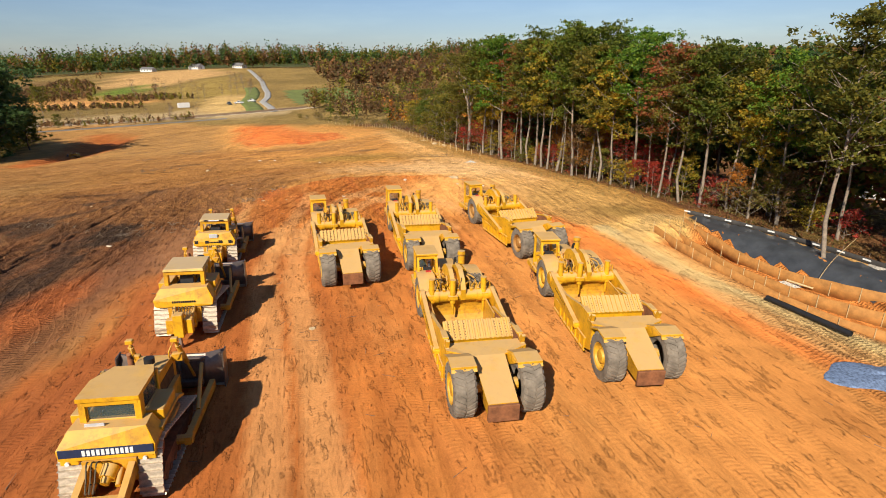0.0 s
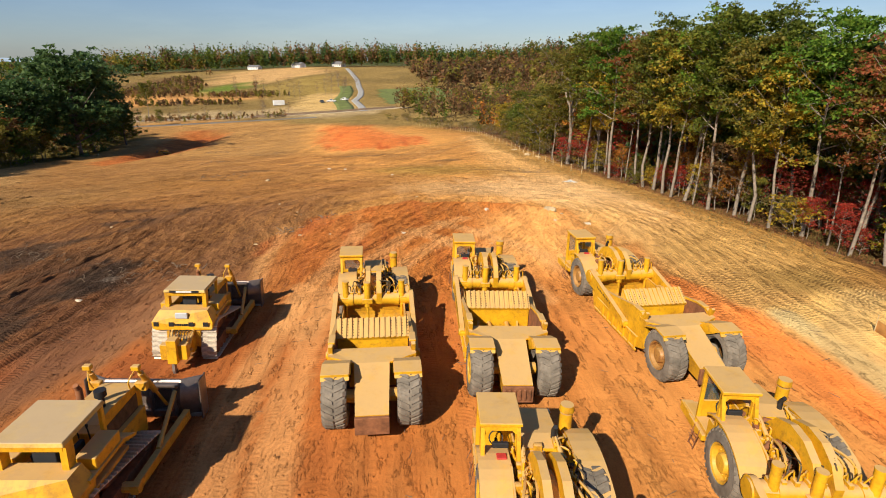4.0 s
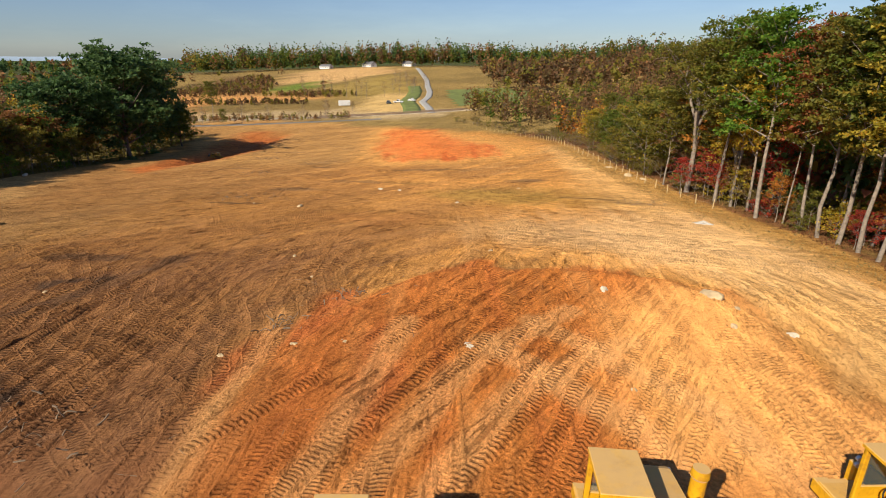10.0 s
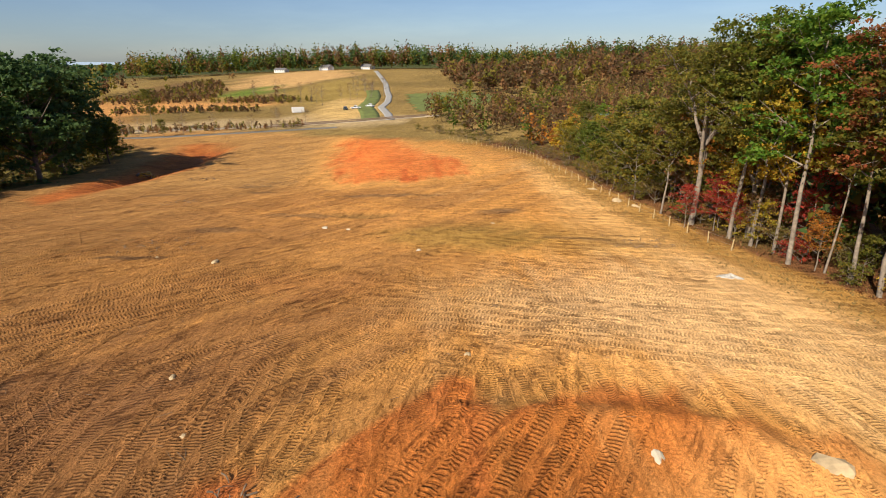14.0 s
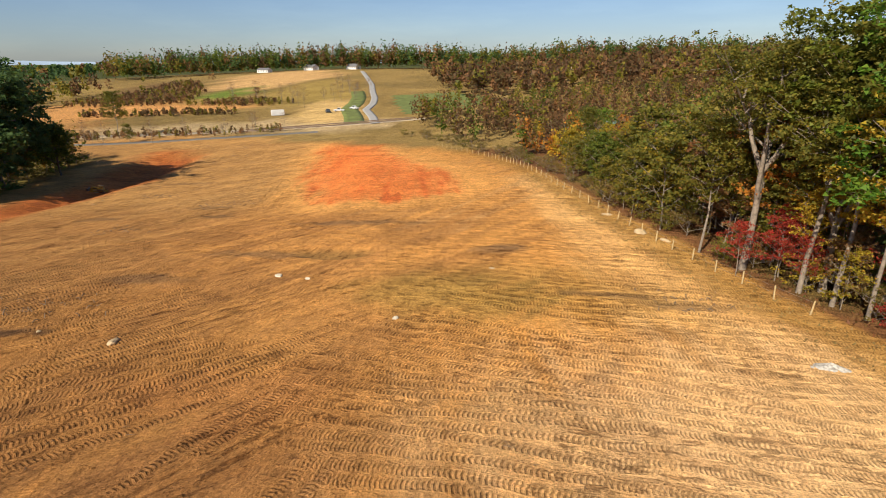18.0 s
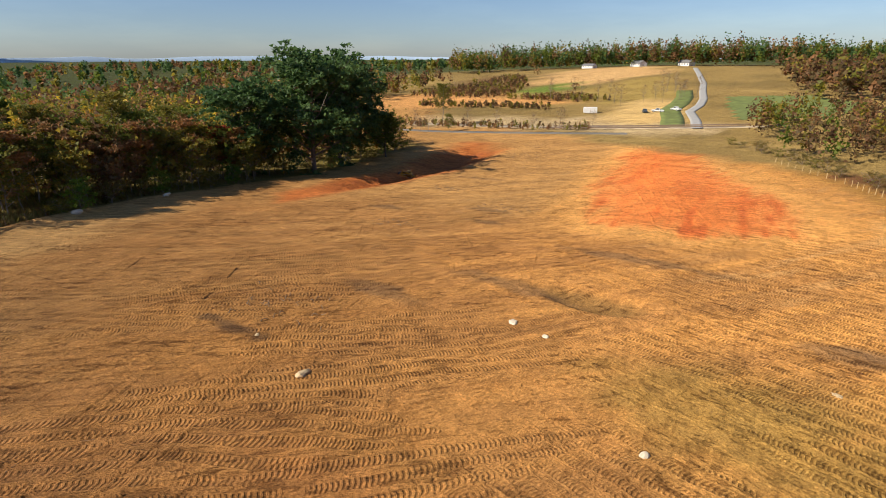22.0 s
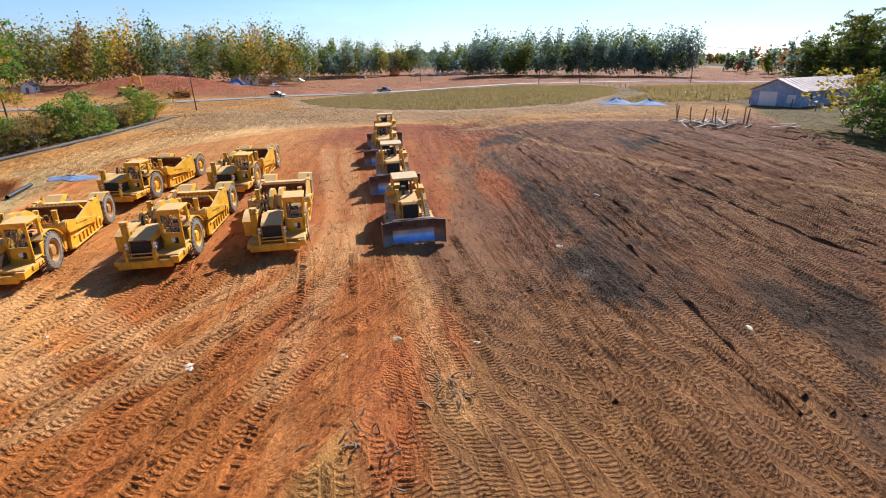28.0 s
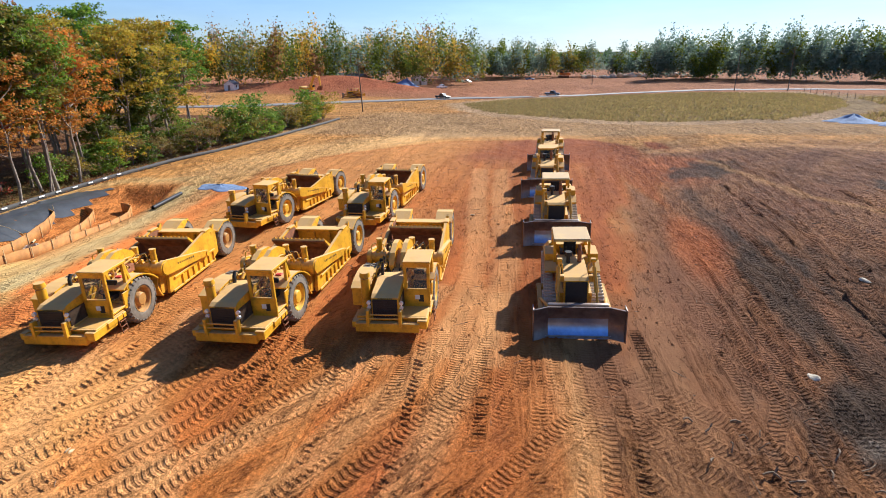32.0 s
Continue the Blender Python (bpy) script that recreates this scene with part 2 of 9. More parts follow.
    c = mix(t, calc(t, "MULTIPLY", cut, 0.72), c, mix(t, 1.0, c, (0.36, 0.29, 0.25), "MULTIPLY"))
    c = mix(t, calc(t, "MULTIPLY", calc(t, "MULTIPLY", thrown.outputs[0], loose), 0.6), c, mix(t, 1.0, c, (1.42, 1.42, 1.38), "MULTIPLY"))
    near = calc(t, "SUBTRACT", calc(t, "SUBTRACT", 1.0, far), fan)
    near = calc(t, "MAXIMUM", near, 0.0)
    beds = [cleats(t, 14, 3.2, 26, 0.23, 0.58, 0.9, 9), cleats(t, 40, 4.5, 18, 0.24, 0.58, 0.4, 26), cleats(t, 84, 2.6, 26, 0.22, 0.58, 0.8, 7, 0.5), cleats(t, -32, 3.5, 18, 0.23, 0.58, 0.6, 16, 0.5), cleats(t, -20, 2.2, 26, 0.24, 0.6, 0.55, 5, 0.25)]
    upright = calc(t, "SUBTRACT", 1.0, lean)
    shares = [near, near, calc(t, "MULTIPLY", far, upright), calc(t, "MULTIPLY", far, lean), fan]
    tint = 0.0
    h = 0.0
    gaps = 0.0
    for (height, print_, between_bars), share in zip(beds, shares):
        h = calc(t, "MULTIPLY_ADD", height, share, h)
        tint = calc(t, "MULTIPLY_ADD", print_, share, tint)
        gaps = calc(t, "MULTIPLY_ADD", between_bars, share, gaps)
    h, tint, gaps = calc(t, "MULTIPLY", h, loose), calc(t, "MULTIPLY", tint, loose), calc(t, "MULTIPLY", gaps, loose)
    # shade between the cleat bars, painted as darker soil colour
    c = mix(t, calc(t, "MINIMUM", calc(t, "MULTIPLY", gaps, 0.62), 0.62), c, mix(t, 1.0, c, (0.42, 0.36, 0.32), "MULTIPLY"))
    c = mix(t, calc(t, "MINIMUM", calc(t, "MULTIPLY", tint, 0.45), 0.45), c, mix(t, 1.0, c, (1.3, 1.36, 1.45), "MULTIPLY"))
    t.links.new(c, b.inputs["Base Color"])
    h = calc(t, "ADD", h, calc(t, "MULTIPLY", calc(t, "MULTIPLY", calc(t, "SUBTRACT", fur, 0.5), calc(t, "MULTIPLY_ADD", loose, 0.7, 0.3)), calc(t, "MULTIPLY_ADD", lean, 0.42, calc(t, "MULTIPLY_ADD", far, -0.1, 0.34))))
    h = calc(t, "ADD", h, calc(t, "MULTIPLY", noise_of(t, 1.6, 9, 0.74), calc(t, "MULTIPLY", loose, 0.14)))
    h = calc(t, "ADD", h, calc(t, "MULTIPLY", noise_of(t, 9.0, 5, 0.75), calc(t, "MULTIPLY", loose, 0.075)))
    h = calc(t, "MULTIPLY_ADD", cut, -0.11, h)
    h = calc(t, "MULTIPLY_ADD", thrown.outputs[0], 0.05, h)
    bumped(t, b, h, 1.0, 1.0)
    return m


def plain(name, colour, rough=0.8, metal=0.0, spread=0.25, scale=3.0, bump=0.0, space="Object"):
    m, t, b = material(name, rough, metal)
    k = [max(0.0, 1 - spread), 1 + spread]
    c = mix(t, 1.0, colour, ramp(t, noise_of(t, scale, 5, 0.65, space=space), [(0.3, grey(k[0])), (0.7, grey(k[1]))]), "MULTIPLY")
    t.links.new(c, b.inputs["Base Color"])
    if bump:
        bumped(t, b, noise_of(t, scale * 3, 4, 0.6, space=space), 0.5, bump)
    return m


def foliage_material(name, colours):
    """Leaves: one of several hues a leaf, shifted a little a tree."""
    m, t, b = material(name, 0.6, 0.0, 0.3)
    g = t.nodes.new("ShaderNodeNewGeometry")
    n = len(colours)
    c = ramp(t, g.outputs["Random Per Island"], [(0.06 + 0.88 * i / (n - 1), tuple(0.92 * q for q in col)) for i, col in enumerate(colours)])
    o = t.nodes.new("ShaderNodeObjectInfo")
    c = mix(t, 1.0, c, ramp(t, o.outputs["Random"], [(0.0, (0.8, 0.85, 0.8)), (0.5, (1.0, 1.0, 1.0)), (1.0, (1.25, 1.12, 1.0))]), "MULTIPLY")
    c = mix(t, 0.5, c, ramp(t, noise_of(t, 0.45, 3, 0.6), [(0.35, grey(0.6)), (0.65, grey(1.35))]), "MULTIPLY")
    t.links.new(c, b.inputs["Base Color"])
    tr = node(t, "ShaderNodeBsdfTranslucent")
    t.links.new(c, tr.inputs["Color"])
    sh = node(t, "ShaderNodeMixShader", Fac=0.48)
    t.links.new(b.outputs[0], sh.inputs[1])
    t.links.new(tr.outputs[0], sh.inputs[2])
    t.links.new(sh.outputs[0], t.nodes["Material Output"].inputs["Surface"])
    return m


SOIL = soil_material()
BARK = plain("bark", (0.25, 0.20, 0.15), 0.9, spread=0.45, scale=2.5, bump=0.03)
BARK_DARK = plain("bark_dark", (0.13, 0.10, 0.08), 0.9, spread=0.4, scale=2.5, bump=0.03)
LEAVES = {
    "green": foliage_material("leaves_green", [(0.085, 0.120, 0.016), (0.140, 0.180, 0.024), (0.225, 0.250, 0.030), (0.120, 0.150, 0.020)]),
    "fresh": foliage_material("leaves_fresh", [(0.090, 0.195, 0.022), (0.165, 0.300, 0.030), (0.270, 0.360, 0.038), (0.120, 0.240, 0.027)]),
    "olive": foliage_material("leaves_olive", [(0.130, 0.140, 0.024), (0.215, 0.205, 0.030), (0.310, 0.235, 0.034), (0.160, 0.165, 0.027)]),
    "yellow": foliage_material("leaves_yellow", [(0.450, 0.330, 0.030), (0.630, 0.450, 0.045), (0.330, 0.300, 0.038), (0.570, 0.300, 0.030)]),
    "orange": foliage_material("leaves_orange", [(0.570, 0.210, 0.030), (0.675, 0.300, 0.045), (0.420, 0.150, 0.030), (0.330, 0.210, 0.045)]),
    "red": foliage_material("leaves_red", [(0.450, 0.045, 0.030), (0.600, 0.075, 0.045), (0.330, 0.045, 0.038), (0.450, 0.120, 0.045)]),
    "rust": foliage_material("leaves_rust", [(0.30, 0.085, 0.038), (0.36, 0.12, 0.045), (0.22, 0.10, 0.04), (0.26, 0.17, 0.045)]),
    "brown": foliage_material("leaves_brown", [(0.300, 0.150, 0.060), (0.390, 0.195, 0.075), (0.225, 0.120, 0.053), (0.270, 0.180, 0.060)]),
    "brush": foliage_material("leaves_brush", [(0.28, 0.19, 0.06), (0.33, 0.24, 0.07), (0.21, 0.20, 0.05), (0.31, 0.18, 0.065)]),
    # pale blue-green: the haze of distance is painted into these leaves
    "misty": foliage_material("leaves_hazed", [(0.15, 0.22, 0.17), (0.19, 0.27, 0.20), (0.23, 0.30, 0.22), (0.16, 0.24, 0.19)]),
    "dun": foliage_material("leaves_dun", [(0.180, 0.095, 0.042), (0.245, 0.115, 0.048), (0.130, 0.085, 0.038), (0.185, 0.125, 0.042)]),
    "dark": foliage_material("leaves_dark", [(0.060, 0.115, 0.040), (0.090, 0.165, 0.050), (0.125, 0.205, 0.056), (0.075, 0.135, 0.045)]),
}
GRASS_GREEN = plain("grass_green", (0.10, 0.15, 0.03), 0.9, spread=0.4, scale=0.6)

# ---- lie of the land ----
LAND_X = np.array([-260, -90, -40, -10, 8, 35, 200.0])
LAND_Y = np.array([-300, -120, -50, 0, 25, 45, 65, 95, 125, 165, 215, 330, 700.0])
LAND_Z = np.array([[0,0,0,-1,-2,-3,-3],
[0,1,0,-1.5,-2.5,-3,-3],
[0,2,1.0,-1,-2,-2.7,-4],
[0,2.2,1.6,-0.2,-1,-2,-6],
[-2,1.2,0.5,-0.8,-1.5,-2.3,-7],
[-5,-1.0,-1.9,-1.5,-1.7,-2.7,-8],
[-8,-3.6,-3.1,-1.9,-2.0,-3.4,-9],
[-12,-7.2,-5.5,-4.6,-4.6,-5,-10],
[-15,-10.5,-7.8,-6.2,-5.8,-6.5,-11],
[-18,-13.5,-10,-7.6,-7.2,-9,-12],
[-18,-15.5,-13,-11.5,-11.5,-12,-13],
[-14,-13,-12,-11,-10,-9,-6],
[0,0,0,2,4,6,8]], float)


def slopes(knots, values):
    d = np.zeros_like(values)
    s = np.diff(values, axis=0) / np.diff(knots)[:, None]
    a, b = s[:-1], s[1:]
    d[1:-1] = np.where(a * b > 0, 2 * a * b / np.where(a + b == 0, 1, a + b), 0)
    return d


def between(t, h, v0, v1, d0, d1):
    return (2 * t**3 - 3 * t**2 + 1) * v0 + (t**3 - 2 * t**2 + t) * h * d0 + (3 * t**2 - 2 * t**3) * v1 + (t**3 - t**2) * h * d1


def place_in(knots, q):
    q = np.clip(q, knots[0], knots[-1])
    i = np.clip(np.searchsorted(knots, q, side="right") - 1, 0, len(knots) - 2)
    return i, knots[i + 1] - knots[i], (q - knots[i]) / (knots[i + 1] - knots[i])


def land(x, y):
    """Height of the ground, smooth, in metres."""
    x, y = np.ravel(np.asarray(x, float)), np.ravel(np.asarray(y, float))
    d = slopes(LAND_Y, LAND_Z)
    i, h, t = place_in(LAND_Y, y)
    cols = between(t[:, None], h[:, None], LAND_Z[i], LAND_Z[i + 1], d[i], d[i + 1])
    d = slopes(LAND_X, cols.T.copy()).T
    i, h, t = place_in(LAND_X, x)
    p = np.arange(len(x))
    z = between(t, h, cols[p, i], cols[p, i + 1], d[p, i], d[p, i + 1])
    far, west = np.hypot(x + 60, y - 100), np.clip((-x - 260) / 600, 0, 1)
    z = z - 20 * west + (1 - west) * np.clip((far - 900) / 1600, 0, 1) ** 1.5 * (18 + 22 * np.sin(x / 530.0 + 1.0) * np.cos(y / 610.0))
    return z


def zat(x, y):
    return float(land(x, y)[0])


# ---- cheap noise for shapes and edges ----
def lattice(ix, iy, seed):
    n = (ix * 374761393 + iy * 668265263 + seed * 974634777).astype(np.int64) & 0x7FFFFFFF
    n = ((n ^ (n >> 13)) * 1274126177) & 0x7FFFFFFF
    return ((n ^ (n >> 16)) & 0xFFFF) / 65535.0


def vnoise(x, y, size, seed=0):
    x, y = np.asarray(x, float) / size, np.asarray(y, float) / size
    ix, iy = np.floor(x).astype(np.int64), np.floor(y).astype(np.int64)
    fx, fy = x - ix, y - iy
    fx, fy = fx * fx * (3 - 2 * fx), fy * fy * (3 - 2 * fy)
    a, b = lattice(ix, iy, seed), lattice(ix + 1, iy, seed)
    c, d = lattice(ix, iy + 1, seed), lattice(ix + 1, iy + 1, seed)
    return (a * (1 - fx) + b * fx) * (1 - fy) + (c * (1 - fx) + d * fx) * fy


def fbm(x, y, size, seed=0, octaves=4):
    total, amp, norm = 0, 1.0, 0
    for k in range(octaves):
        total, norm = total + amp * vnoise(x, y, size / 2**k, seed + 17 * k), norm + amp
        amp *= 0.55
    return total / norm - 0.5


def turned(x, y, degrees):
    c, s = math.cos(radians(degrees)), math.sin(radians(degrees))
    return x * c + y * s, -x * s + y * c


def side(x, y, pts):
    """Signed distance to a closed outline: inside is positive."""
    pts = np.array(pts, float)
    best, inside = np.full(len(x), 1e9), np.zeros(len(x), bool)
    for (ax, ay), (bx, by) in zip(pts, np.roll(pts, -1, 0)):
        dx, dy = bx - ax, by - ay
        t = np.clip(((x - ax) * dx + (y - ay) * dy) / (dx * dx + dy * dy), 0, 1)
        best = np.minimum(best, np.hypot(x - ax - t * dx, y - ay - t * dy))
        cross = (ay > y) != (by > y)
        inside ^= cross & (x < dx * (y - ay) / (by - ay if by != ay else 1e-9) + ax)
    return np.where(inside, best, -best)


def line_far(x, y, pts):
    """Distance to an open line."""
    pts, best = np.array(pts, float), np.full(len(x), 1e9)
    for (ax, ay), (bx, by) in zip(pts[:-1], pts[1:]):
        dx, dy = bx - ax, by - ay
        t = np.clip(((x - ax) * dx + (y - ay) * dy) / (dx * dx + dy * dy), 0, 1)
        best = np.minimum(best, np.hypot(x - ax - t * dx, y - ay - t * dy))
    return best


def step(v, a, b):
    t = np.clip((v - a) / (b - a), 0, 1)
    return t * t * (3 - 2 * t)


# outlines on the plan
VALLEY = [
    ([(-253, 435), (-319, 615), (-247, 662), (-187, 561), (-207, 497), (-208, 429)], (0.60, 0.40, 0.19)),
    ([(-198, 413), (-189, 541), (-129, 405), (-116, 353), (-150, 351)], (0.33, 0.25, 0.08)),
    ([(-236, 399), (-230, 466), (-199, 413), (-215, 377)], (0.15, 0.23, 0.04)),
    ([(-330, 346), (-225, 373), (-152, 341), (-207, 320), (-224, 289), (-260, 289)], (0.62, 0.34, 0.13)),
    ([(-305, 372), (-362, 517), (-318, 507), (-241, 389)], (0.17, 0.105, 0.05)),
    ([(-408, 439), (-372, 529), (-311, 378), (-340, 370)], (0.36, 0.27, 0.10)),
    ([(-200, 240), (-145, 260), (-73, 274), (-66, 300), (-128, 300), (-200, 276)], (0.50, 0.40, 0.24)),
    ([(-127, 300), (-138, 371), (-121, 384), (-91, 309), (-104, 289)], (0.62, 0.45, 0.20)),
]
PAD = [(-18.7, 58), (-18.5, 63), (-15, 67), (-11, 70), (-4, 72), (1, 72), (4, 68), (9, 56), (13, 48), (15, 38), (18, 30), (21, 25), (24, 12), (20, 2), (10, -12), (-8, -16), (-20, -8), (-21, 8), (-19.5, 24), (-19, 36), (-20, 46), (-19, 52)]
PATCH = [(-60, 167), (-46, 141), (-32, 141), (-21, 146), (-27, 168), (-40, 196), (-55, 225), (-70, 248), (-84, 250), (-80, 225), (-72, 200)]
CUT = [(-90, 122), (-97, 126), (-106, 145), (-112, 165), (-124, 190), (-136, 224), (-115, 220), (-100, 178), (-93, 140)]
EDGE_LEFT = [(-57, 8), (-58, 26), (-60, 36), (-66, 46), (-71, 56), (-75, 67), (-82, 77), (-88, 86), (-97, 97), (-105, 110), (-112, 134), (-119, 157), (-130, 180), (-142, 212)]
EDGE_RIGHT = [(-70, 262), (-40, 228), (-22, 203), (-11, 166), (-1.5, 135), (3, 122), (8, 106), (14.5, 93), (18.5, 77), (22.5, 67), (25, 60.5), (28, 53), (31.5, 44.5), (34.5, 37), (38, 22), (41, 0), (44, -30), (48, -48)]
RING = [(36, -98), (28, -82), (16, -66), (2, -57), (-12, -44), (-24, -37), (-38, -36), (-46, -48), (-56, -70), (-62, -100), (-58, -126), (-30, -133), (5, -132), (26, -120)]
PALE = [(15.4, 47.5), (15.6, 46), (16.7, 41.7), (17.6, 37.7), (19.6, 32.8), (21.4, 29.2), (22.8, 26.6), (25, 23)]

TAN, RED, DEEP, ORANGE = (0.62, 0.325, 0.10), (0.50, 0.188, 0.048), (0.46, 0.145, 0.042), (0.74, 0.235, 0.065)
PALE_C, BROWN, ASH, DRY = (0.84, 0.55, 0.24), (0.23, 0.115, 0.052), (0.076, 0.053, 0.040), (0.34, 0.20, 0.055)
GREEN, LITTER, MEADOW = (0.13, 0.15, 0.035), (0.19, 0.095, 0.045), (0.21, 0.155, 0.05)


def soil_colour(x, y):
    """The ground's own colour at places of the plan, from its zones."""
    x, y = np.ravel(np.asarray(x, float)), np.ravel(np.asarray(y, float))
    col = np.zeros((len(x), 3)) + TAN

    def lay(mask, colour):
        m = np.clip(mask, 0, 1)[:, None]
        col[:] = col * (1 - m) + np.array(colour) * m

    wob = fbm(x, y, 9, 3) * 7
    fine = fbm(x, y, 2.5, 9) * 3
    big = fbm(x, y, 40, 5)
    sx, sy = turned(x, y, 62)
    streak = fbm(sx / 9, sy, 1.6, 21)
    u, v = turned(x, y, 15)
    along = fbm(v / 12, u, 1.1, 33)
    # brown, drier and duller soil in the near field, paler towards the right
    lay(step(streak + 0.5 * big, -0.05, 0.30) * 0.45, BROWN)
    lay(step(streak, 0.12, 0.35) * 0.3, PALE_C)
    left_near = step(-x + wob, 13, 19) * step(62 + wob - y, 0, 16) * step(y + wob, -14, 4)
    lay(left_near * (0.92 + 0.3 * streak), (0.24, 0.110, 0.062))
    lay(left_near * step(along + 0.5 * streak, 0.0, 0.2) * step(y + wob, 30, 52) * 0.75, (0.40, 0.225, 0.115))
    middle = step(-x + wob * 1.4, 8, 24) * step(118 + wob * 1.5 - y - 0.5 * (x + 20), 0, 26) * step(y + wob, 40, 56)
    lay(middle * step(92 - y + wob, 0, 16) * (0.7 + 0.7 * streak), (0.34, 0.17, 0.07))
    lay(middle * step(y + wob, 78, 94) * (0.55 + 0.7 * streak), (0.45, 0.24, 0.09))
    lay(step(-x + wob * 1.5, 42, 60) * 0.65 * step(y, 40, 62), (0.40, 0.25, 0.105))
    lay(step(-x + wob * 0.6 + 4 * along, 17, 21) * step(76 + wob - y, 0, 10) * step(y, 36, 46) * step(x, -52, -40) * 0.5, (0.24, 0.115, 0.058))
    # pale haul lane beside the wood
    lane = line_far(x + wob * 0.4, y, [(-9, 160), (-2, 128), (1, 112), (7, 90), (9, 76), (14, 62), (18, 52), (26, 30), (26, 6), (16, -24), (28, -55)])
    lay(step(9.5 - lane + fine + 4 * along, 0, 7) * 0.7, (0.72, 0.47, 0.21))
    lay(step(8 - np.hypot((x + 3) / 2.2, y - 84) + wob * 0.6, 0, 7) * 0.6, (0.70, 0.48, 0.25))
    # browner soil on the left of the tan field, bleached dust on its right
    lay(step(-x + wob * 2 - 0.2 * (y - 90), 10, 34) * step(y + wob, 74, 88) * step(150 - y + wob, 0, 24) * (0.6 + 0.8 * streak), (0.38, 0.19, 0.066))
    lay(step(1 - np.hypot((x - 4) / 22, (y - 86) / 20) + wob * 0.06 + along * 0.7, 0, 0.8) * 0.6, (0.70, 0.49, 0.28))
    lay(step(1 - np.hypot((x + 17) / 13, (y - 103) / 7) + wob * 0.06 + streak, 0, 0.6) * 0.5, (0.34, 0.22, 0.06))
    # dry grass along the wood
    er = line_far(x, y, EDGE_RIGHT)
    lay(step(5.5 - er + fine, 0, 4) * step(y, 50, 62) * 0.75, DRY)
    lay(step(11 - np.hypot(x - 18, (y - 58) / 1.4) + wob, 0, 6) * 0.75, (0.52, 0.33, 0.115))
    lay(step(4.6 - np.hypot((x - 20.5) / 1.5, y - 54.2 - 0.2 * (x - 20)) + fine, 0, 4) * 0.6, (0.24, 0.16, 0.05))
    lay(step(10 - np.hypot((x + 12) / 2.0, y - 104) + wob, 0, 8) * 0.45, (0.30, 0.21, 0.06))
    # the clay pad
    fu, fv = turned(x, y, -14)
    fingers = fbm(fv / 10, fu, 3.2, 35, 3) * 15 * step(y, 50, 60) + fbm(v / 9, u, 2.6, 37, 3) * 12 * step(-x, 8, 15) * step(62 - y, 0, 8)
    pad = side(x, y, PAD) + wob * 0.35 + fine * 0.3 + fingers
    lay(step(pad, -0.5, 1.6), RED)
    lay(step(pad, 0, 2) * step(along, -0.02, 0.22) * 0.5, DEEP)
    lay(step(pad, 0, 2) * step(-along, 0.04, 0.26) * 0.45, (0.60, 0.30, 0.11))
    lay(step(pad, 0, 2) * step(x + wob, -5, 7) * step(78 - y, 0, 8) * 0.7, (0.57, 0.275, 0.088))
    lay(step(pad, 0, 2) * step(14 - y + wob, 0, 14) * step(8 - x + wob, 0, 10) * 0.75, (0.27, 0.075, 0.035))
    lay(step(pad, 0, 2) * step(-x + wob + 6 * along, 6, 16) * 0.4, (0.42, 0.135, 0.045))
    lay(step(pad, 0, 2) * step(50 - y + wob, 0, 12) * step(y, 4, 14) * step(4 - x - 0.1 * y + wob + 5 * along, 0, 8) * 0.6, (0.385, 0.125, 0.040))
    lay(step(pad, 0, 2) * step(50 - y + wob, 0, 12) * step(-x - 10 - 0.14 * (y - 10) + wob * 0.4 + 5 * along, 0, 4) * 0.5, (0.30, 0.095, 0.036))
    lay(step(pad, -0.5, 1.5) * step(1 - np.hypot((x - 3.5) / 9, (y - 62) / 13) + wob * 0.05, 0, 0.5) * 0.75, (0.70, 0.38, 0.14))
    lay(step(pad, -1, 1) * step(2.2 - pad, 0, 1.5) * step(y, 50, 58) * step(-x, -2, 4) * 0.6, DEEP)
    strip = line_far(x, y, [(11, 50), (13.5, 43), (16.5, 36), (19, 30), (22, 24)])
    lay(step(2.6 - strip + fine * 0.5, 0, 1.2) * 0.8, (0.72, 0.25, 0.07))
    lay(step(side(x, y, BASIN), -1.0, 1.0) * 0.95, (0.56, 0.22, 0.06))
    lay(step(side(x, y, [(15.5, 48.6), (22.3, 53.6), (26.3, 52), (23.8, 46.8), (19.3, 44), (17, 43.5)]) + fine * 0.5, -0.6, 0.8) * 0.95, (0.82, 0.56, 0.22))
    lay(step(1.15 - line_far(x - 0.6, y, PALE) + fine * 0.25, 0, 0.6) * 0.95, (0.66, 0.53, 0.28))
    lay(step(1.3 - line_far(x + 1.9, y, PALE[:5]) + fine * 0.5, 0, 0.9) * 0.9, (0.80, 0.26, 0.065))
    lay(step(1.6 - np.abs(side(x, y, BASIN) + 2.4) + fine * 0.4, 0, 1) * 0.7, (0.58, 0.41, 0.19))
    for cx, cy, rx, ry in ((-18, 61.5, 2.2, 4.5), (-13, 55, 2, 7), (-19.5, 55, 1.6, 5), (-21.5, 8, 4, 9), (-22, 28, 2, 8), (-18, 58, 1.5, 3)):
        px, py = turned(x - cx, y - cy, 12)
        lay(step(1 - np.hypot(px / rx, py / ry) + wob * 0.08 + streak * 0.6, 0, 0.7) * 0.8, (0.50, 0.155, 0.05))
    lay(step(1 - np.hypot((x + 26) / 9, (y - 86) / 4) + wob * 0.1 + streak, 0, 0.8) * 0.4, (0.42, 0.19, 0.07))
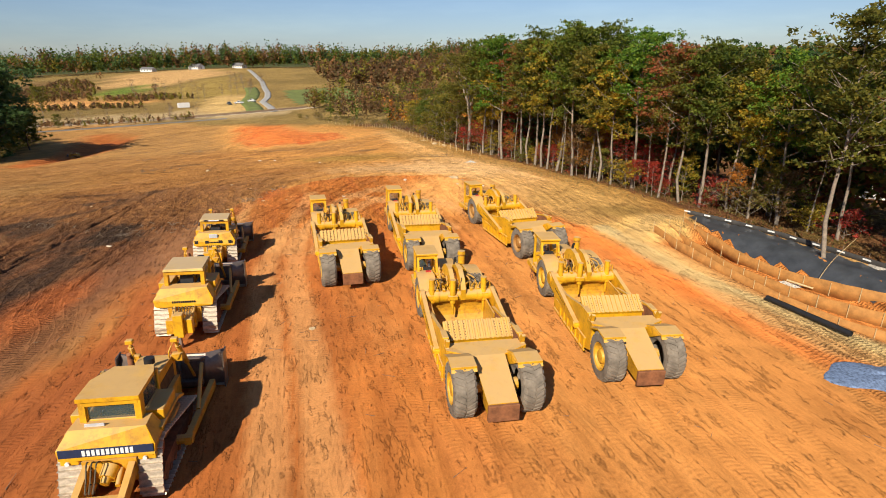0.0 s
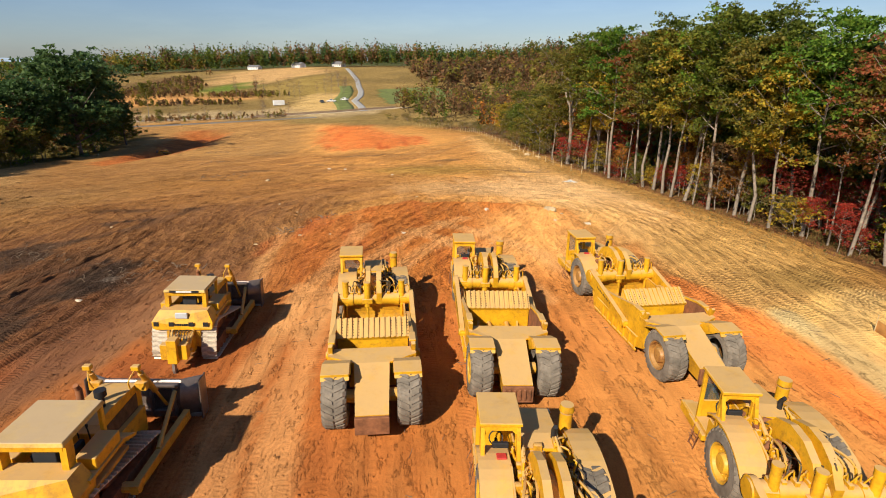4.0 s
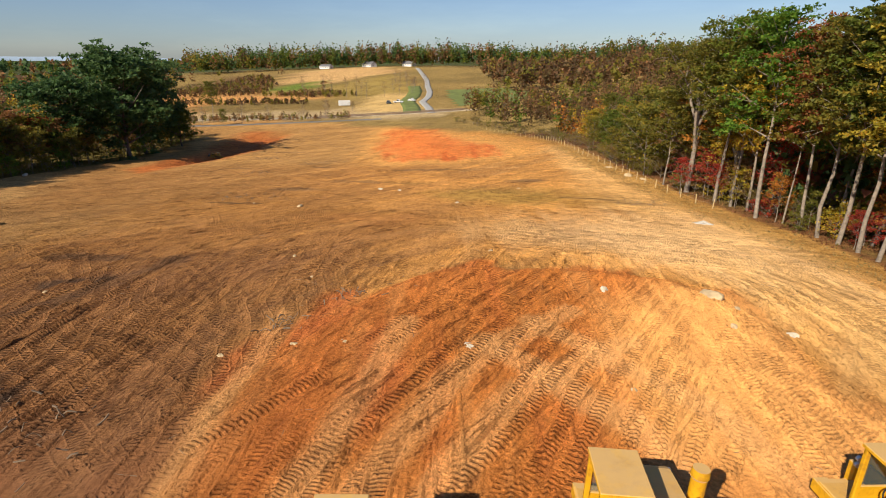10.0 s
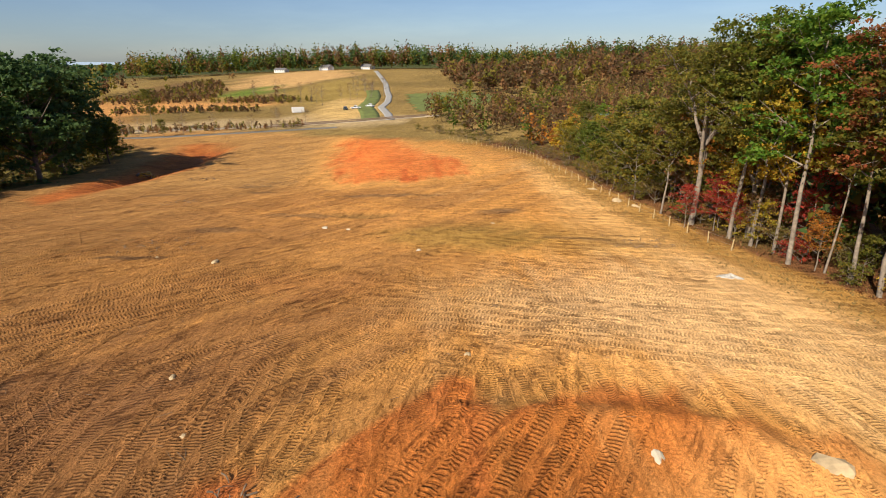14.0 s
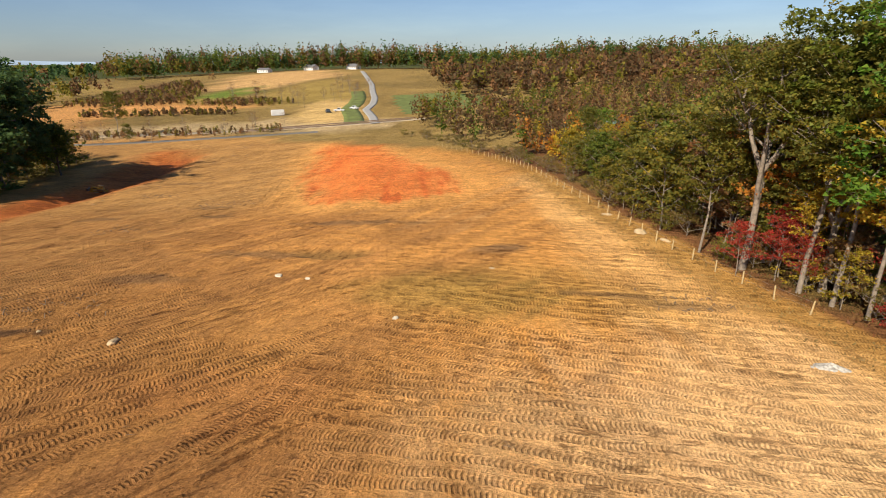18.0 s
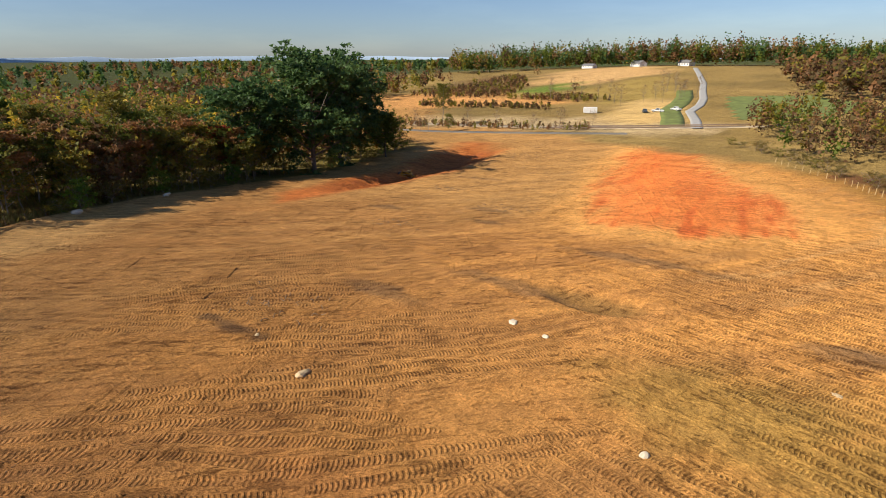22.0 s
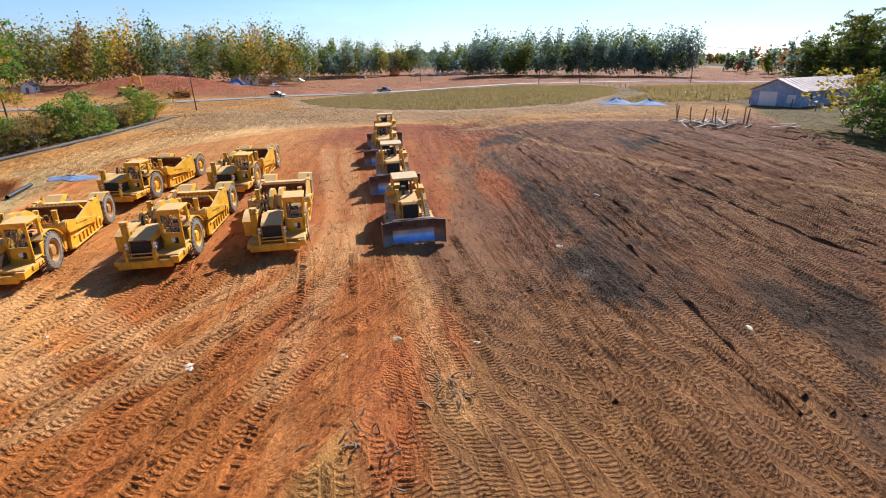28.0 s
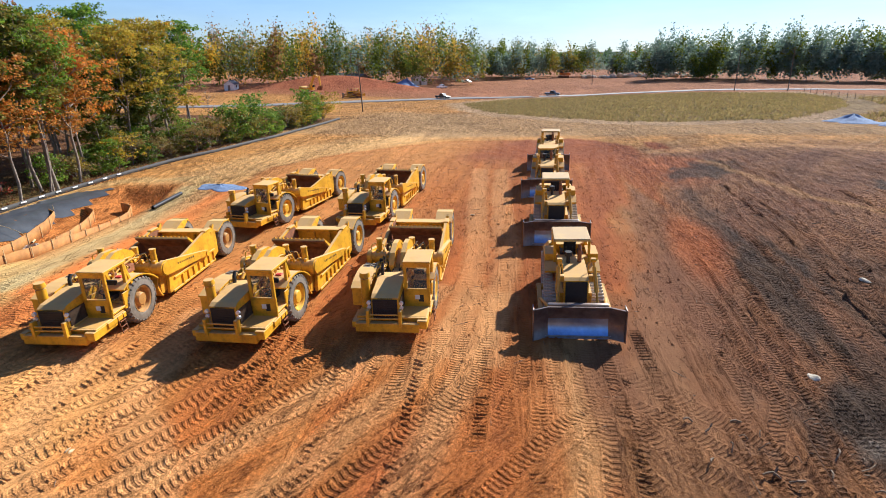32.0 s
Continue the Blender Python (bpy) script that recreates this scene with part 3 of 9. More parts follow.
    # burnt and ashy patches
    for cx, cy, rx, ry, k, head in ((-24, 9.5, 5, 3, 0.85, 60), (-26.3, 34, 1.9, 8, 0.85, 8), (-27.6, 46.5, 3.4, 6, 0.95, 14), (-29.8, 43, 2.0, 8, 0.6, 16), (-40.2, 14.2, 5, 3.2, 0.9, 50), (-35.8, 59, 1.5, 7, 0.5, -8), (-38.3, 50, 3.6, 5, 0.85, 10), (-37.8, 62, 3, 1.0, 0.75, 30), (-40.6, 67, 7, 1.2, 0.55, 10), (-47.3, 91.5, 5, 0.9, 0.65, 8), (-23, 22, 1.6, 7, 0.55, 8), (-31.5, 34, 2.5, 8, 0.45, 18), (-33, 48, 3, 7, 0.4, 16)):
        px, py = turned(x - cx, y - cy, head)
        blob = 1 - np.hypot(px / rx, py / ry) + wob * 0.09 + streak * 0.8 + along * 1.8 + fine * 0.2
        lay(step(blob, 0, 0.55) * k, ASH)
    # dusty strips worn pale by wheels beside the machines
    for way, wide in (([(-2.2, 10), (-5.6, 22), (-9.2, 34), (-11.6, 46)], 0.55), ([(-4.4, 10), (-7.6, 22), (-11.2, 34), (-13.4, 46)], 0.55), ([(-9, 40), (-8.6, 48), (-6.8, 55), (-2, 61)], 0.5), ([(-11, 40), (-10.8, 49), (-9.2, 57), (-5, 64)], 0.5), ([(-16, 44), (-18.4, 52), (-20.6, 60)], 0.45), ([(-12.6, 40), (-12.8, 50), (-13.4, 60)], 0.5), ([(2, 47), (-2, 54), (-9, 59)], 0.5), ([(5, 49), (1, 56), (-7, 62)], 0.5), ([(-24, 4), (-31, 18), (-42, 28), (-60, 36)], 0.1), ([(-20, -2), (-30, -6), (-46, -2)], 1.2)):
        lay(step(wide + 0.5 - line_far(x + fine * 0.12, y, way) + along * 0.8, 0, 0.5) * 0.55, (0.66, 0.37, 0.16))
    lay(step(0.6 - np.hypot((x + 31.5) / 9.0, (y - 114.5) / 4.2) + wob * 0.04, 0, 0.3) * 0.75, (0.20, 0.125, 0.05))
    grit = step(fbm(x, y, 1.6, 77), 0.1, 0.3) * step(1 - np.hypot((x + 26) / 5, (y - 46) / 3.4), 0, 0.4)
    lay(grit * 0.55, (0.30, 0.26, 0.23))
    for cx, cy, rx, ry in ((-14, 116, 4, 1.8), (-13, 117, 3, 1.2), (-4, 104.5, 6, 1.0), (-45, 104, 6, 1.6), (-38, 113, 9, 2.2), (-33, 128, 10, 1.5), (-62, 141, 5, 2), (-57, 133, 4, 1.6), (-75, 132, 5, 2), (-85, 170, 8, 2.5), (1, 103, 5, 1.2)):
        lay(step(1 - np.hypot((x - cx) / rx, (y - cy) / ry) + wob * 0.08 + streak * 0.7, 0, 0.6) * 0.6, (0.20, 0.125, 0.07))
    # pale wheel circles on the left field, and the pale lane inside the bank
    for cx, cy, lo, hi in ((-47, 41, 4, 13), (-41, 27, 6, 15)):
        rr = np.hypot((x - cx) / 1.25, y - cy + 0.12 * (x - cx)) + 0.5 * fine + 0.35 * wob
        lay(np.exp(-(((rr % 2.2) - 1.1) / 0.28) ** 2) * step(rr, lo, lo + 1) * step(hi - rr, 0, 2) * step(fbm(x, y, 9, 71), -0.02, 0.12) * 0.5, (0.40, 0.24, 0.115))
    bank = line_far(x, y, EDGE_LEFT)
    lay(step(13 - bank + wob + 5 * streak, 0, 8) * step(y, 26, 46) * step(130 - y, 0, 30) * 0.75, (0.60, 0.39, 0.17))
    # the far red cut, its orange rim and the cut beside the left wood
    far = side(x, y, PATCH) + wob * 0.5
    lay(step(far + 5 * along, -9, 1) * 0.8, (0.74, 0.40, 0.13))
    lay(step(far + 8 * along, -1, 4), (0.74, 0.29, 0.09))
    lay(step(far + 14 * along + 6 * big, 1, 7) * 0.8, ORANGE)
    lay(step(far, 0, 3) * step(along + 0.4 * big, -0.02, 0.2) * 0.7, (0.55, 0.12, 0.035))
    cut = side(x, y, CUT) + wob * 0.6
    lay(step(cut, -2, 2), (0.50, 0.17, 0.05))
    lay(step(cut, 0, 3) * step(along, 0.0, 0.2) * 0.7, (0.33, 0.10, 0.035))
    # brush land on the left, forest floor on the right
    el = side(x, y, EDGE_LEFT + [(-600, 212), (-600, -90), (-75, -90), (-64, -20)])
    lay(step(el + fine * 0.3, 0.5, 2.5), MEADOW)
    lay(step(el, 0.5, 3) * step(big + streak * 0.4, 0.0, 0.2) * 0.6, (0.16, 0.15, 0.04))
    wood = side(x, y, EDGE_RIGHT + [(600, -48), (600, 600), (-60, 600)])
    lay(step(wood + fine * 0.5, 0.3, 2.0), LITTER)
    lay(step(wood, 1, 4) * step(fbm(x, y, 14, 55), 0.02, 0.2) * 0.6, (0.13, 0.12, 0.035))
    # behind: tan apron, ring of dry grass, dirt tracks, far dirt
    lay(step(-14 - y + wob, 0, 6) * step(48 - np.abs(x), -10, 6) * step(y + 70, 0, 8) * 0.8, (0.46, 0.30, 0.15))
    lay(step(-110 - y + wob, 0, 12) * step(260 - np.abs(x - 20), 0, 30) * 0.9, (0.44, 0.20, 0.11))
    lay(np.exp(-(((x - 112) / 40) ** 2 + ((y + 146) / 20) ** 2)) * 1.8, (0.46, 0.15, 0.07))
    ring = side(x, y, RING) + fine * 0.4
    lay(step(ring + 6, 0, 1.5), (0.52, 0.36, 0.21))
    lay(step(ring, 0, 2.0), (0.27, 0.19, 0.075))
    lay(step(ring, 1, 3) * step(fbm(x, y, 16, 66), 0.02, 0.2) * 0.7, (0.17, 0.16, 0.045))
    lay(step(-y, 20, 34) * step(-x, 44, 56) * step(ring, -90, -8) * step(y + 130, 0, 20) * 0.8, (0.30, 0.21, 0.085))
    # the far valley: bare banks, meadows, then woodland floor to the horizon
    val = step(y + 0.35 * x * step(-x, 0, 60) + wob, 208, 216) * step(y, 215, 222)
    lay(val, (0.30, 0.22, 0.085))
    lay(val * step(fbm(x, y / 0.6, 50, 81), 0.02, 0.14) * 0.8, (0.20, 0.15, 0.06))
    for outline, colour in VALLEY:
        lay(step(side(x, y, outline) + wob * 2.0, -3, 3) * 0.95, colour)
    lay(step(np.hypot(x + 60, y - 100), 620, 720), (0.07, 0.085, 0.03))
    return col * (1 + 0.30 * big + 0.15 * along)[:, None].clip(0.6, 1.5)


def relief(x, y):
    """Small relief of the worked ground above the smooth land: ruts, furrows, edges of the pad and mounds."""
    near = step(260 - np.hypot(x + 20, y - 60), 0, 60)
    u, v = turned(x, y, 15)
    sx, sy = turned(x, y, 62)
    z = 0.20 * fbm(v / 9, u, 1.2, 33) + 0.26 * fbm(sx / 7, sy, 1.3, 21) * step(-x, 6, 22) + 0.25 * fbm(x, y, 11, 4) + 0.10 * fbm(x, y, 2.0, 8)
    pad = side(x, y, PAD) + fbm(x, y, 9, 3) * 2.4
    z = z + 0.35 * np.exp(-((pad - 0.8) / 1.3) ** 2) * step(y, 44, 54) + 0.25 * step(pad, -1, 2) * step(y, 40, 60)
    el = line_far(x, y, EDGE_LEFT)
    z = z + 0.55 * np.exp(-((el / 1.1) ** 2)) * (0.7 + fbm(x, y, 3, 12))
    z = z - 0.9 * step(1 - np.hypot((x + 31.5) / 6.5, (y - 114.5) / 3.2), 0, 0.8)
    cut = side(x, y, CUT)
    z = z - 2.0 * step(cut, 0, 6) * step(y, 130, 150)
    z = z * near
    z = z + 6.5 * np.exp(-(((x - 112) / 34) ** 2 + ((y + 148) / 17) ** 2)) + 1.5 * fbm(x, y, 12, 91) * np.exp(-(((x - 112) / 40) ** 2 + ((y + 145) / 22) ** 2))
    return z


def heading_zone(x, y):
    """0 where the tracks run along the site, 1 where they run across it."""
    return np.clip(step(y - 0.1 * (x + 20) + fbm(x, y, 9, 3) * 6, 69, 76), 0, 1)


def lean_zone(x, y):
    """1 where furrows slant towards the wood, on the left of the field."""
    return np.clip(step(-x - 0.35 * (y - 80) + fbm(x, y, 11, 6) * 9, 12, 24) * step(y + fbm(x, y, 9, 3) * 6, 60, 70), 0, 1)


def packed_zone(x, y):
    """1 where wheels and wind have packed the clay smooth."""
    wob = fbm(x, y, 9, 3) * 7
    rows = step(52 - y + wob, 0, 8) * step(x + 21 + wob * 0.5 + 0.2 * (y - 20), 0, 4) * step(24 - x, 0, 6) * step(y, -30, -16)
    apron = 0.7 * step(1 - np.hypot((x - 4) / 10, (y - 60) / 15) + wob * 0.05, 0, 0.4)
    lane = 0.25 * step(1 - np.hypot((x - 7) / 17, (y - 80) / 30) + wob * 0.04, 0, 0.5)
    return np.clip(np.maximum(np.maximum(rows, apron), lane), 0, 1)


def put_soil(mesh):
    """Store the zone colours on a mesh that lies on the ground."""
    n = len(mesh.vertices)
    co = np.empty(n * 3)
    mesh.vertices.foreach_get("co", co)
    co = co.reshape(-1, 3)
    rgba = np.ones((n, 4))
    rgba[:, :3] = soil_colour(co[:, 0], co[:, 1])
    rgba[:, 3] = heading_zone(co[:, 0], co[:, 1])
    mesh.attributes.new("lean", "FLOAT", "POINT").data.foreach_set("value", lean_zone(co[:, 0], co[:, 1]))
    x, y = co[:, 0], co[:, 1]
    fan = step(side(x, y, PAD) + fbm(x, y, 9, 3) * 3, -1, 2) * step(y + fbm(x, y, 6, 13) * 8, 46, 53) * step(4 - x, 0, 4)
    mesh.attributes.new("fan", "FLOAT", "POINT").data.foreach_set("value", np.clip(fan, 0, 1))
    mesh.attributes.new("packed", "FLOAT", "POINT").data.foreach_set("value", packed_zone(co[:, 0], co[:, 1]))
    mesh.attributes.new("soil", "FLOAT_COLOR", "POINT").data.foreach_set("color", rgba.ravel())


def mesh_of(name, verts, faces, smooth=False):
    me = bpy.data.meshes.new(name)
    verts, faces = np.asarray(verts, np.float32), np.asarray(faces, np.int32)
    if faces.ndim == 2:
        k = faces.shape[1]
        me.vertices.add(len(verts))
        me.vertices.foreach_set("co", verts.ravel())
        me.loops.add(faces.size)
        me.loops.foreach_set("vertex_index", faces.ravel())
        me.polygons.add(len(faces))
        me.polygons.foreach_set("loop_start", np.arange(len(faces), dtype=np.int32) * k)
        if smooth:
            me.polygons.foreach_set("use_smooth", np.ones(len(faces), bool))
        me.update(calc_edges=True)
    return me


def lines(lo, hi, fine, grow, end):
    mid = np.arange(lo, hi + fine / 2, fine)
    outer, d = [], fine
    p = 0.0
    while p < end:
        d *= grow
        p += d
        outer.append(p)
    outer = np.array(outer)
    return np.concatenate([lo - outer[::-1], mid, hi + outer])


def ground_z(x, y):
    return land(x, y) + relief(np.ravel(np.asarray(x, float)), np.ravel(np.asarray(y, float))) + basin_drop(np.ravel(np.asarray(x, float)), np.ravel(np.asarray(y, float)))


BASIN = [(19.5, 43.5), (24, 50), (29.5, 46.5), (31.5, 40), (33.5, 33), (34, 24), (28, 22), (24.5, 26.5), (22, 32), (20.5, 38)]


def basin_drop(x, y):
    return -1.7 * step(side(x, y, BASIN), 0, 3.2)


GX, GY = lines(-88, 40, 0.38, 1.1, 4300), lines(-36, 146, 0.38, 1.1, 4300)
GZ = np.zeros((len(GY), len(GX)))


def build_ground():
    X, Y = np.meshgrid(GX, GY)
    x, y = X.ravel(), Y.ravel()
    z = ground_z(x, y)
    nx, ny = len(GX), len(GY)
    GZ[:] = z.reshape(ny, nx)
    i = (np.arange(ny - 1)[:, None] * nx + np.arange(nx - 1)).ravel()
    me = mesh_of("ground", np.stack([x, y, z], 1), np.stack([i, i + 1, i + nx + 1, i + nx], 1), True)
    put_soil(me)
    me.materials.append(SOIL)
    return tagged(new("ground", me), "graded red and tan clay ground with ruts, ash patches and dry grass", "ground", kind="structure")


ground = build_ground()


def gz(x, y):
    """Height of the ground sheet as it lies, for many places."""
    x, y = np.ravel(np.asarray(x, float)), np.ravel(np.asarray(y, float))
    i = np.clip(np.searchsorted(GX, x) - 1, 0, len(GX) - 2)
    j = np.clip(np.searchsorted(GY, y) - 1, 0, len(GY) - 2)
    u, v = np.clip((x - GX[i]) / (GX[i + 1] - GX[i]), 0, 1), np.clip((y - GY[j]) / (GY[j + 1] - GY[j]), 0, 1)
    return (GZ[j, i] * (1 - u) + GZ[j, i + 1] * u) * (1 - v) + (GZ[j + 1, i] * (1 - u) + GZ[j + 1, i + 1] * u) * v


def rest(x, y):
    return float(gz(x, y)[0])

# ---- trees ----
def tube(verts, faces, pts, radii, sides=6):
    """A tapered tube along points, into lists of quads."""
    pts = [Vector(p) for p in pts]
    base = len(verts)
    for k, p in enumerate(pts):
        d = (pts[min(k + 1, len(pts) - 1)] - pts[max(k - 1, 0)]).normalized()
        a = d.orthogonal().normalized()
        b = d.cross(a)
        for s in range(sides):
            w = 2 * math.pi * s / sides
            verts.append(p + (a * math.cos(w) + b * math.sin(w)) * radii[k])
    for k in range(len(pts) - 1):
        for s in range(sides):
            n = (s + 1) % sides
            faces.append((base + k * sides + s, base + k * sides + n, base + (k + 1) * sides + n, base + (k + 1) * sides + s))


def leaf_cards(rng, centres, spreads, count, size, flat=0.5):
    """Many small three-cornered leaf sprays scattered round the given centres."""
    sprays = max(len(centres), count // 16)
    at = rng.integers(0, len(centres), sprays)
    sprig = centres[at] + np.clip(rng.normal(0, 1, (sprays, 3)), -1.7, 1.7) * spreads[at][:, None] * [1, 1, 0.5]
    c = sprig[rng.integers(0, sprays, count)] + np.clip(rng.normal(0, 1, (count, 3)), -1.8, 1.8) * (0.13 + 0.55 * size) * [1, 1, 0.45]
    a = rng.normal(0, 1, (count, 3))
    a[:, 2] *= flat
    a /= np.linalg.norm(a, axis=1)[:, None]
    n = rng.normal(0, 1, (count, 3)) * [0.7, 0.7, 0.5] + [0, 0, 0.8]
    b = np.cross(n, a)
    b /= np.linalg.norm(b, axis=1)[:, None]
    s = size * rng.uniform(0.55, 1.3, count)[:, None]
    verts = np.stack([c - a * s * 0.6, c + a * s * 0.45 + b * s * 0.5, c + a * s * 0.4 - b * s * 0.5], 1).reshape(-1, 3)
    return verts, np.arange(count * 3).reshape(-1, 3)


def grow(seed, height, girth, crown_from, spread, leaves, leaf, lean=0.07, limbs=14, droop=0.0, clump=0.55, fork=0):
    """A broadleaved tree: trunk with limbs and twigs as one mesh, crown of leaf sprays as another."""
    rng = np.random.default_rng(seed)
    verts, faces, tips = [], [], []
    n = 7
    off = np.cumsum(rng.normal(0, lean, (n, 2)), 0) * height / n
    off[0] = 0
    spine = [Vector((off[k][0], off[k][1], height * 0.94 * k / (n - 1))) for k in range(n)]
    tube(verts, faces, [spine[0] - Vector((0, 0, 0.4))] + spine, [girth * 1.45] + [girth * (1 - 0.9 * (k / (n - 1)) ** 1.1) for k in range(n)], 7)
    spines = [spine]
    for k in range(fork):
        w = 2 * math.pi * k / fork + 0.4
        i0 = 2 + k % 2
        foot, away = spine[i0], Vector((math.cos(w), math.sin(w), 0))
        arm = [foot + away * spread * 0.62 * q ** 0.8 + Vector((0, 0, (height * (0.86 + 0.05 * k % 0.11) - foot.z) * q)) + Vector((*rng.normal(0, 0.25, 2), 0)) * q for q in np.linspace(0, 1, n)]
        tube(verts, faces, arm, [girth * 0.62 * (1 - 0.88 * q) + 0.02 for q in np.linspace(0, 1, n)], 6)
        spines.append([foot.lerp(arm[0], 0.5)] + [arm[int(q)] for q in np.linspace(1, n - 1, n - 1)])
    main = spine
    for k in range(limbs):
        spine = spines[k % len(spines)]
        f = crown_from + (0.97 - crown_from) * ((k + 0.5) / limbs) ** 0.85
        q = f * 0.94 * (n - 1) / 0.94
        i = min(int(q), n - 2)
        p = spine[i].lerp(spine[i + 1], q - i)
        g = (f - crown_from) / (1 - crown_from)
        reach = spread * (0.45 + 0.75 * math.sin(math.pi * min(1, 0.18 + 0.80 * g))) * rng.uniform(0.75, 1.2)
        w = k * 2.4 + rng.uniform(-0.5, 0.5)
        up = rng.uniform(0.25, 0.8) - droop
        d = Vector((math.cos(w), math.sin(w), up)).normalized()
        m = p + d * reach * 0.5 + Vector((0, 0, 0.06 * reach))
        e = p + d * reach + Vector((0, 0, 0.22 * reach))
        r = girth * (1 - 0.85 * f) * 0.55 + 0.02
        tube(verts, faces, [p, m, e], [r, r * 0.6, 0.012], 4)
        for q2 in (0.45, 0.7, 0.95):
            tips.append((p.lerp(e, q2) + Vector(rng.normal(0, 0.25, 3)) * reach * 0.4, 0.28 * reach * clump + 0.25))
        for j in range(2):
            t2 = m + Vector((rng.normal(), rng.normal(), rng.normal() * 0.5 + 0.4)).normalized() * reach * 0.55
            tube(verts, faces, [m, t2], [r * 0.45, 0.01], 3)
            tips.append((t2, 0.22 * reach * clump + 0.25))
    for other in spines:
        tips.append((other[-1], spread * 0.2))
    top = main[-1]
    tips.append((top, spread * 0.18))
    centres, spreads = np.array([t[0] for t in tips]), np.array([t[1] for t in tips])
    lv, lf = leaf_cards(rng, centres, spreads * 0.92, int(leaves * 2.2), leaf * 0.60)
    return mesh_of("trunk", verts, faces, True), mesh_of("crown", lv, lf)


TREE_KINDS = {}


def kind_of(key, hue, label, bark=None, group="trees of the wood edge", category="tree", **how):
    TREE_KINDS[key] = [label, category, group, bark or BARK, LEAVES[hue], how, None]


def tree_at(kind, x, y, size=1.0, turn=0.0, sink=0.15, tilt=(0, 0), tall=1.0):
    """A tree of a kind, grown at its first use and then copied, standing on the ground."""
    label, category, group, bark, leaves, how, proto = TREE_KINDS[kind]
    m = pose(x, y, rest(x, y) - sink, tilt[0], tilt[1], turn) @ Matrix.Diagonal((size, size, size * tall, 1))
    if proto is not None:
        ob = copy_thing(proto, Matrix.Identity(4))
    else:
        ob = new(category.replace(" ", "_"))
        for part_name, me, mat in zip(("trunk", "crown"), grow(**how), (bark, leaves)):
            me.materials.append(mat)
            new(part_name, me).parent = ob
        tagged(ob, label, category, group)
        TREE_KINDS[kind][6] = ob
    ob.matrix_basis = m
    return ob


kind_of("tall_green", "green", "tall slender green tree with a bare pale trunk", seed=1, height=20, girth=0.20, crown_from=0.42, spread=3.6, leaves=3450, leaf=0.47, limbs=18)
kind_of("tall_olive", "olive", "tall olive-green tree with a bare pale trunk", seed=2, height=19, girth=0.19, crown_from=0.36, spread=3.7, leaves=3300, leaf=0.47, limbs=18)
kind_of("tall_fresh", "fresh", "tall bright green tree with a pale trunk", seed=21, height=20, girth=0.21, crown_from=0.40, spread=3.9, leaves=3450, leaf=0.47, limbs=18, lean=0.06)
kind_of("tall_yellow", "yellow", "tall yellow autumn tree with a bare pale trunk", seed=33, height=17, girth=0.17, crown_from=0.36, spread=3.4, leaves=2700, leaf=0.42, limbs=16)
kind_of("yellow", "yellow", "yellow autumn tree with thin pale trunk", seed=3, height=14, girth=0.14, crown_from=0.32, spread=3.2, leaves=2400, leaf=0.38, limbs=14)
kind_of("red", "red", "red autumn maple with thin trunk", seed=4, height=12, girth=0.12, crown_from=0.25, spread=2.8, leaves=1950, leaf=0.34, limbs=14)
kind_of("tall_red", "rust", "tall rust-red autumn tree", seed=24, height=19, girth=0.17, crown_from=0.42, spread=3.2, leaves=2550, leaf=0.42, limbs=16)
kind_of("orange", "orange", "orange autumn tree with thin trunk", seed=5, height=13, girth=0.14, crown_from=0.3, spread=3.0, leaves=2100, leaf=0.36, limbs=14)
kind_of("pine", "dark", "tall dark green tree behind the edge row", BARK_DARK, seed=6, height=21, girth=0.24, crown_from=0.3, spread=3.6, leaves=2400, leaf=0.7, limbs=20)
kind_of("brown", "brown", "rust-brown half bare tree", seed=7, height=16, girth=0.17, crown_from=0.28, spread=3.6, leaves=1200, leaf=0.5, limbs=18)
kind_of("old", "olive", "large old tree with pale forking limbs", seed=18, height=19, girth=0.36, crown_from=0.40, spread=4.6, leaves=9500, leaf=0.36, limbs=30, lean=0.03, clump=0.8, fork=4)
kind_of("oak", "dark", "broad dark green oak tree", BARK_DARK, seed=8, height=17, girth=0.4, crown_from=0.10, spread=7.0, leaves=5200, leaf=0.95, limbs=30)
kind_of("oak_far", "green", "broad green tree behind the barn", BARK_DARK, seed=38, height=17, girth=0.4, crown_from=0.06, spread=6.0, leaves=3600, leaf=0.85, limbs=34, droop=0.45, clump=0.8)
kind_of("oak_green", "green", "broad green tree with a round crown", BARK_DARK, seed=9, height=13, girth=0.3, crown_from=0.14, spread=5.2, leaves=2800, leaf=0.8, limbs=22)
kind_of("slim", "olive", "slender leaning tree with few leaves", seed=10, height=15, girth=0.10, crown_from=0.45, spread=2.3, leaves=600, leaf=0.42, limbs=12, lean=0.09)
kind_of("bare", "brown", "slender bare tree with a few brown leaves", seed=15, height=9, girth=0.08, crown_from=0.3, spread=2.0, leaves=160, leaf=0.3, limbs=16, lean=0.07)
kind_of("vine", "green", "slim tree overgrown with green creeper", seed=16, height=15, girth=0.14, crown_from=0.04, spread=1.5, leaves=2000, leaf=0.5, limbs=24)
kind_of("sapling_brown", "brown", "rust-brown young tree in the thicket", seed=25, height=8, girth=0.07, crown_from=0.15, spread=2.2, leaves=800, leaf=0.42, limbs=14)
kind_of("sapling_olive", "olive", "olive-green young tree in the thicket", seed=26, height=8, girth=0.07, crown_from=0.12, spread=2.3, leaves=900, leaf=0.45, limbs=14)
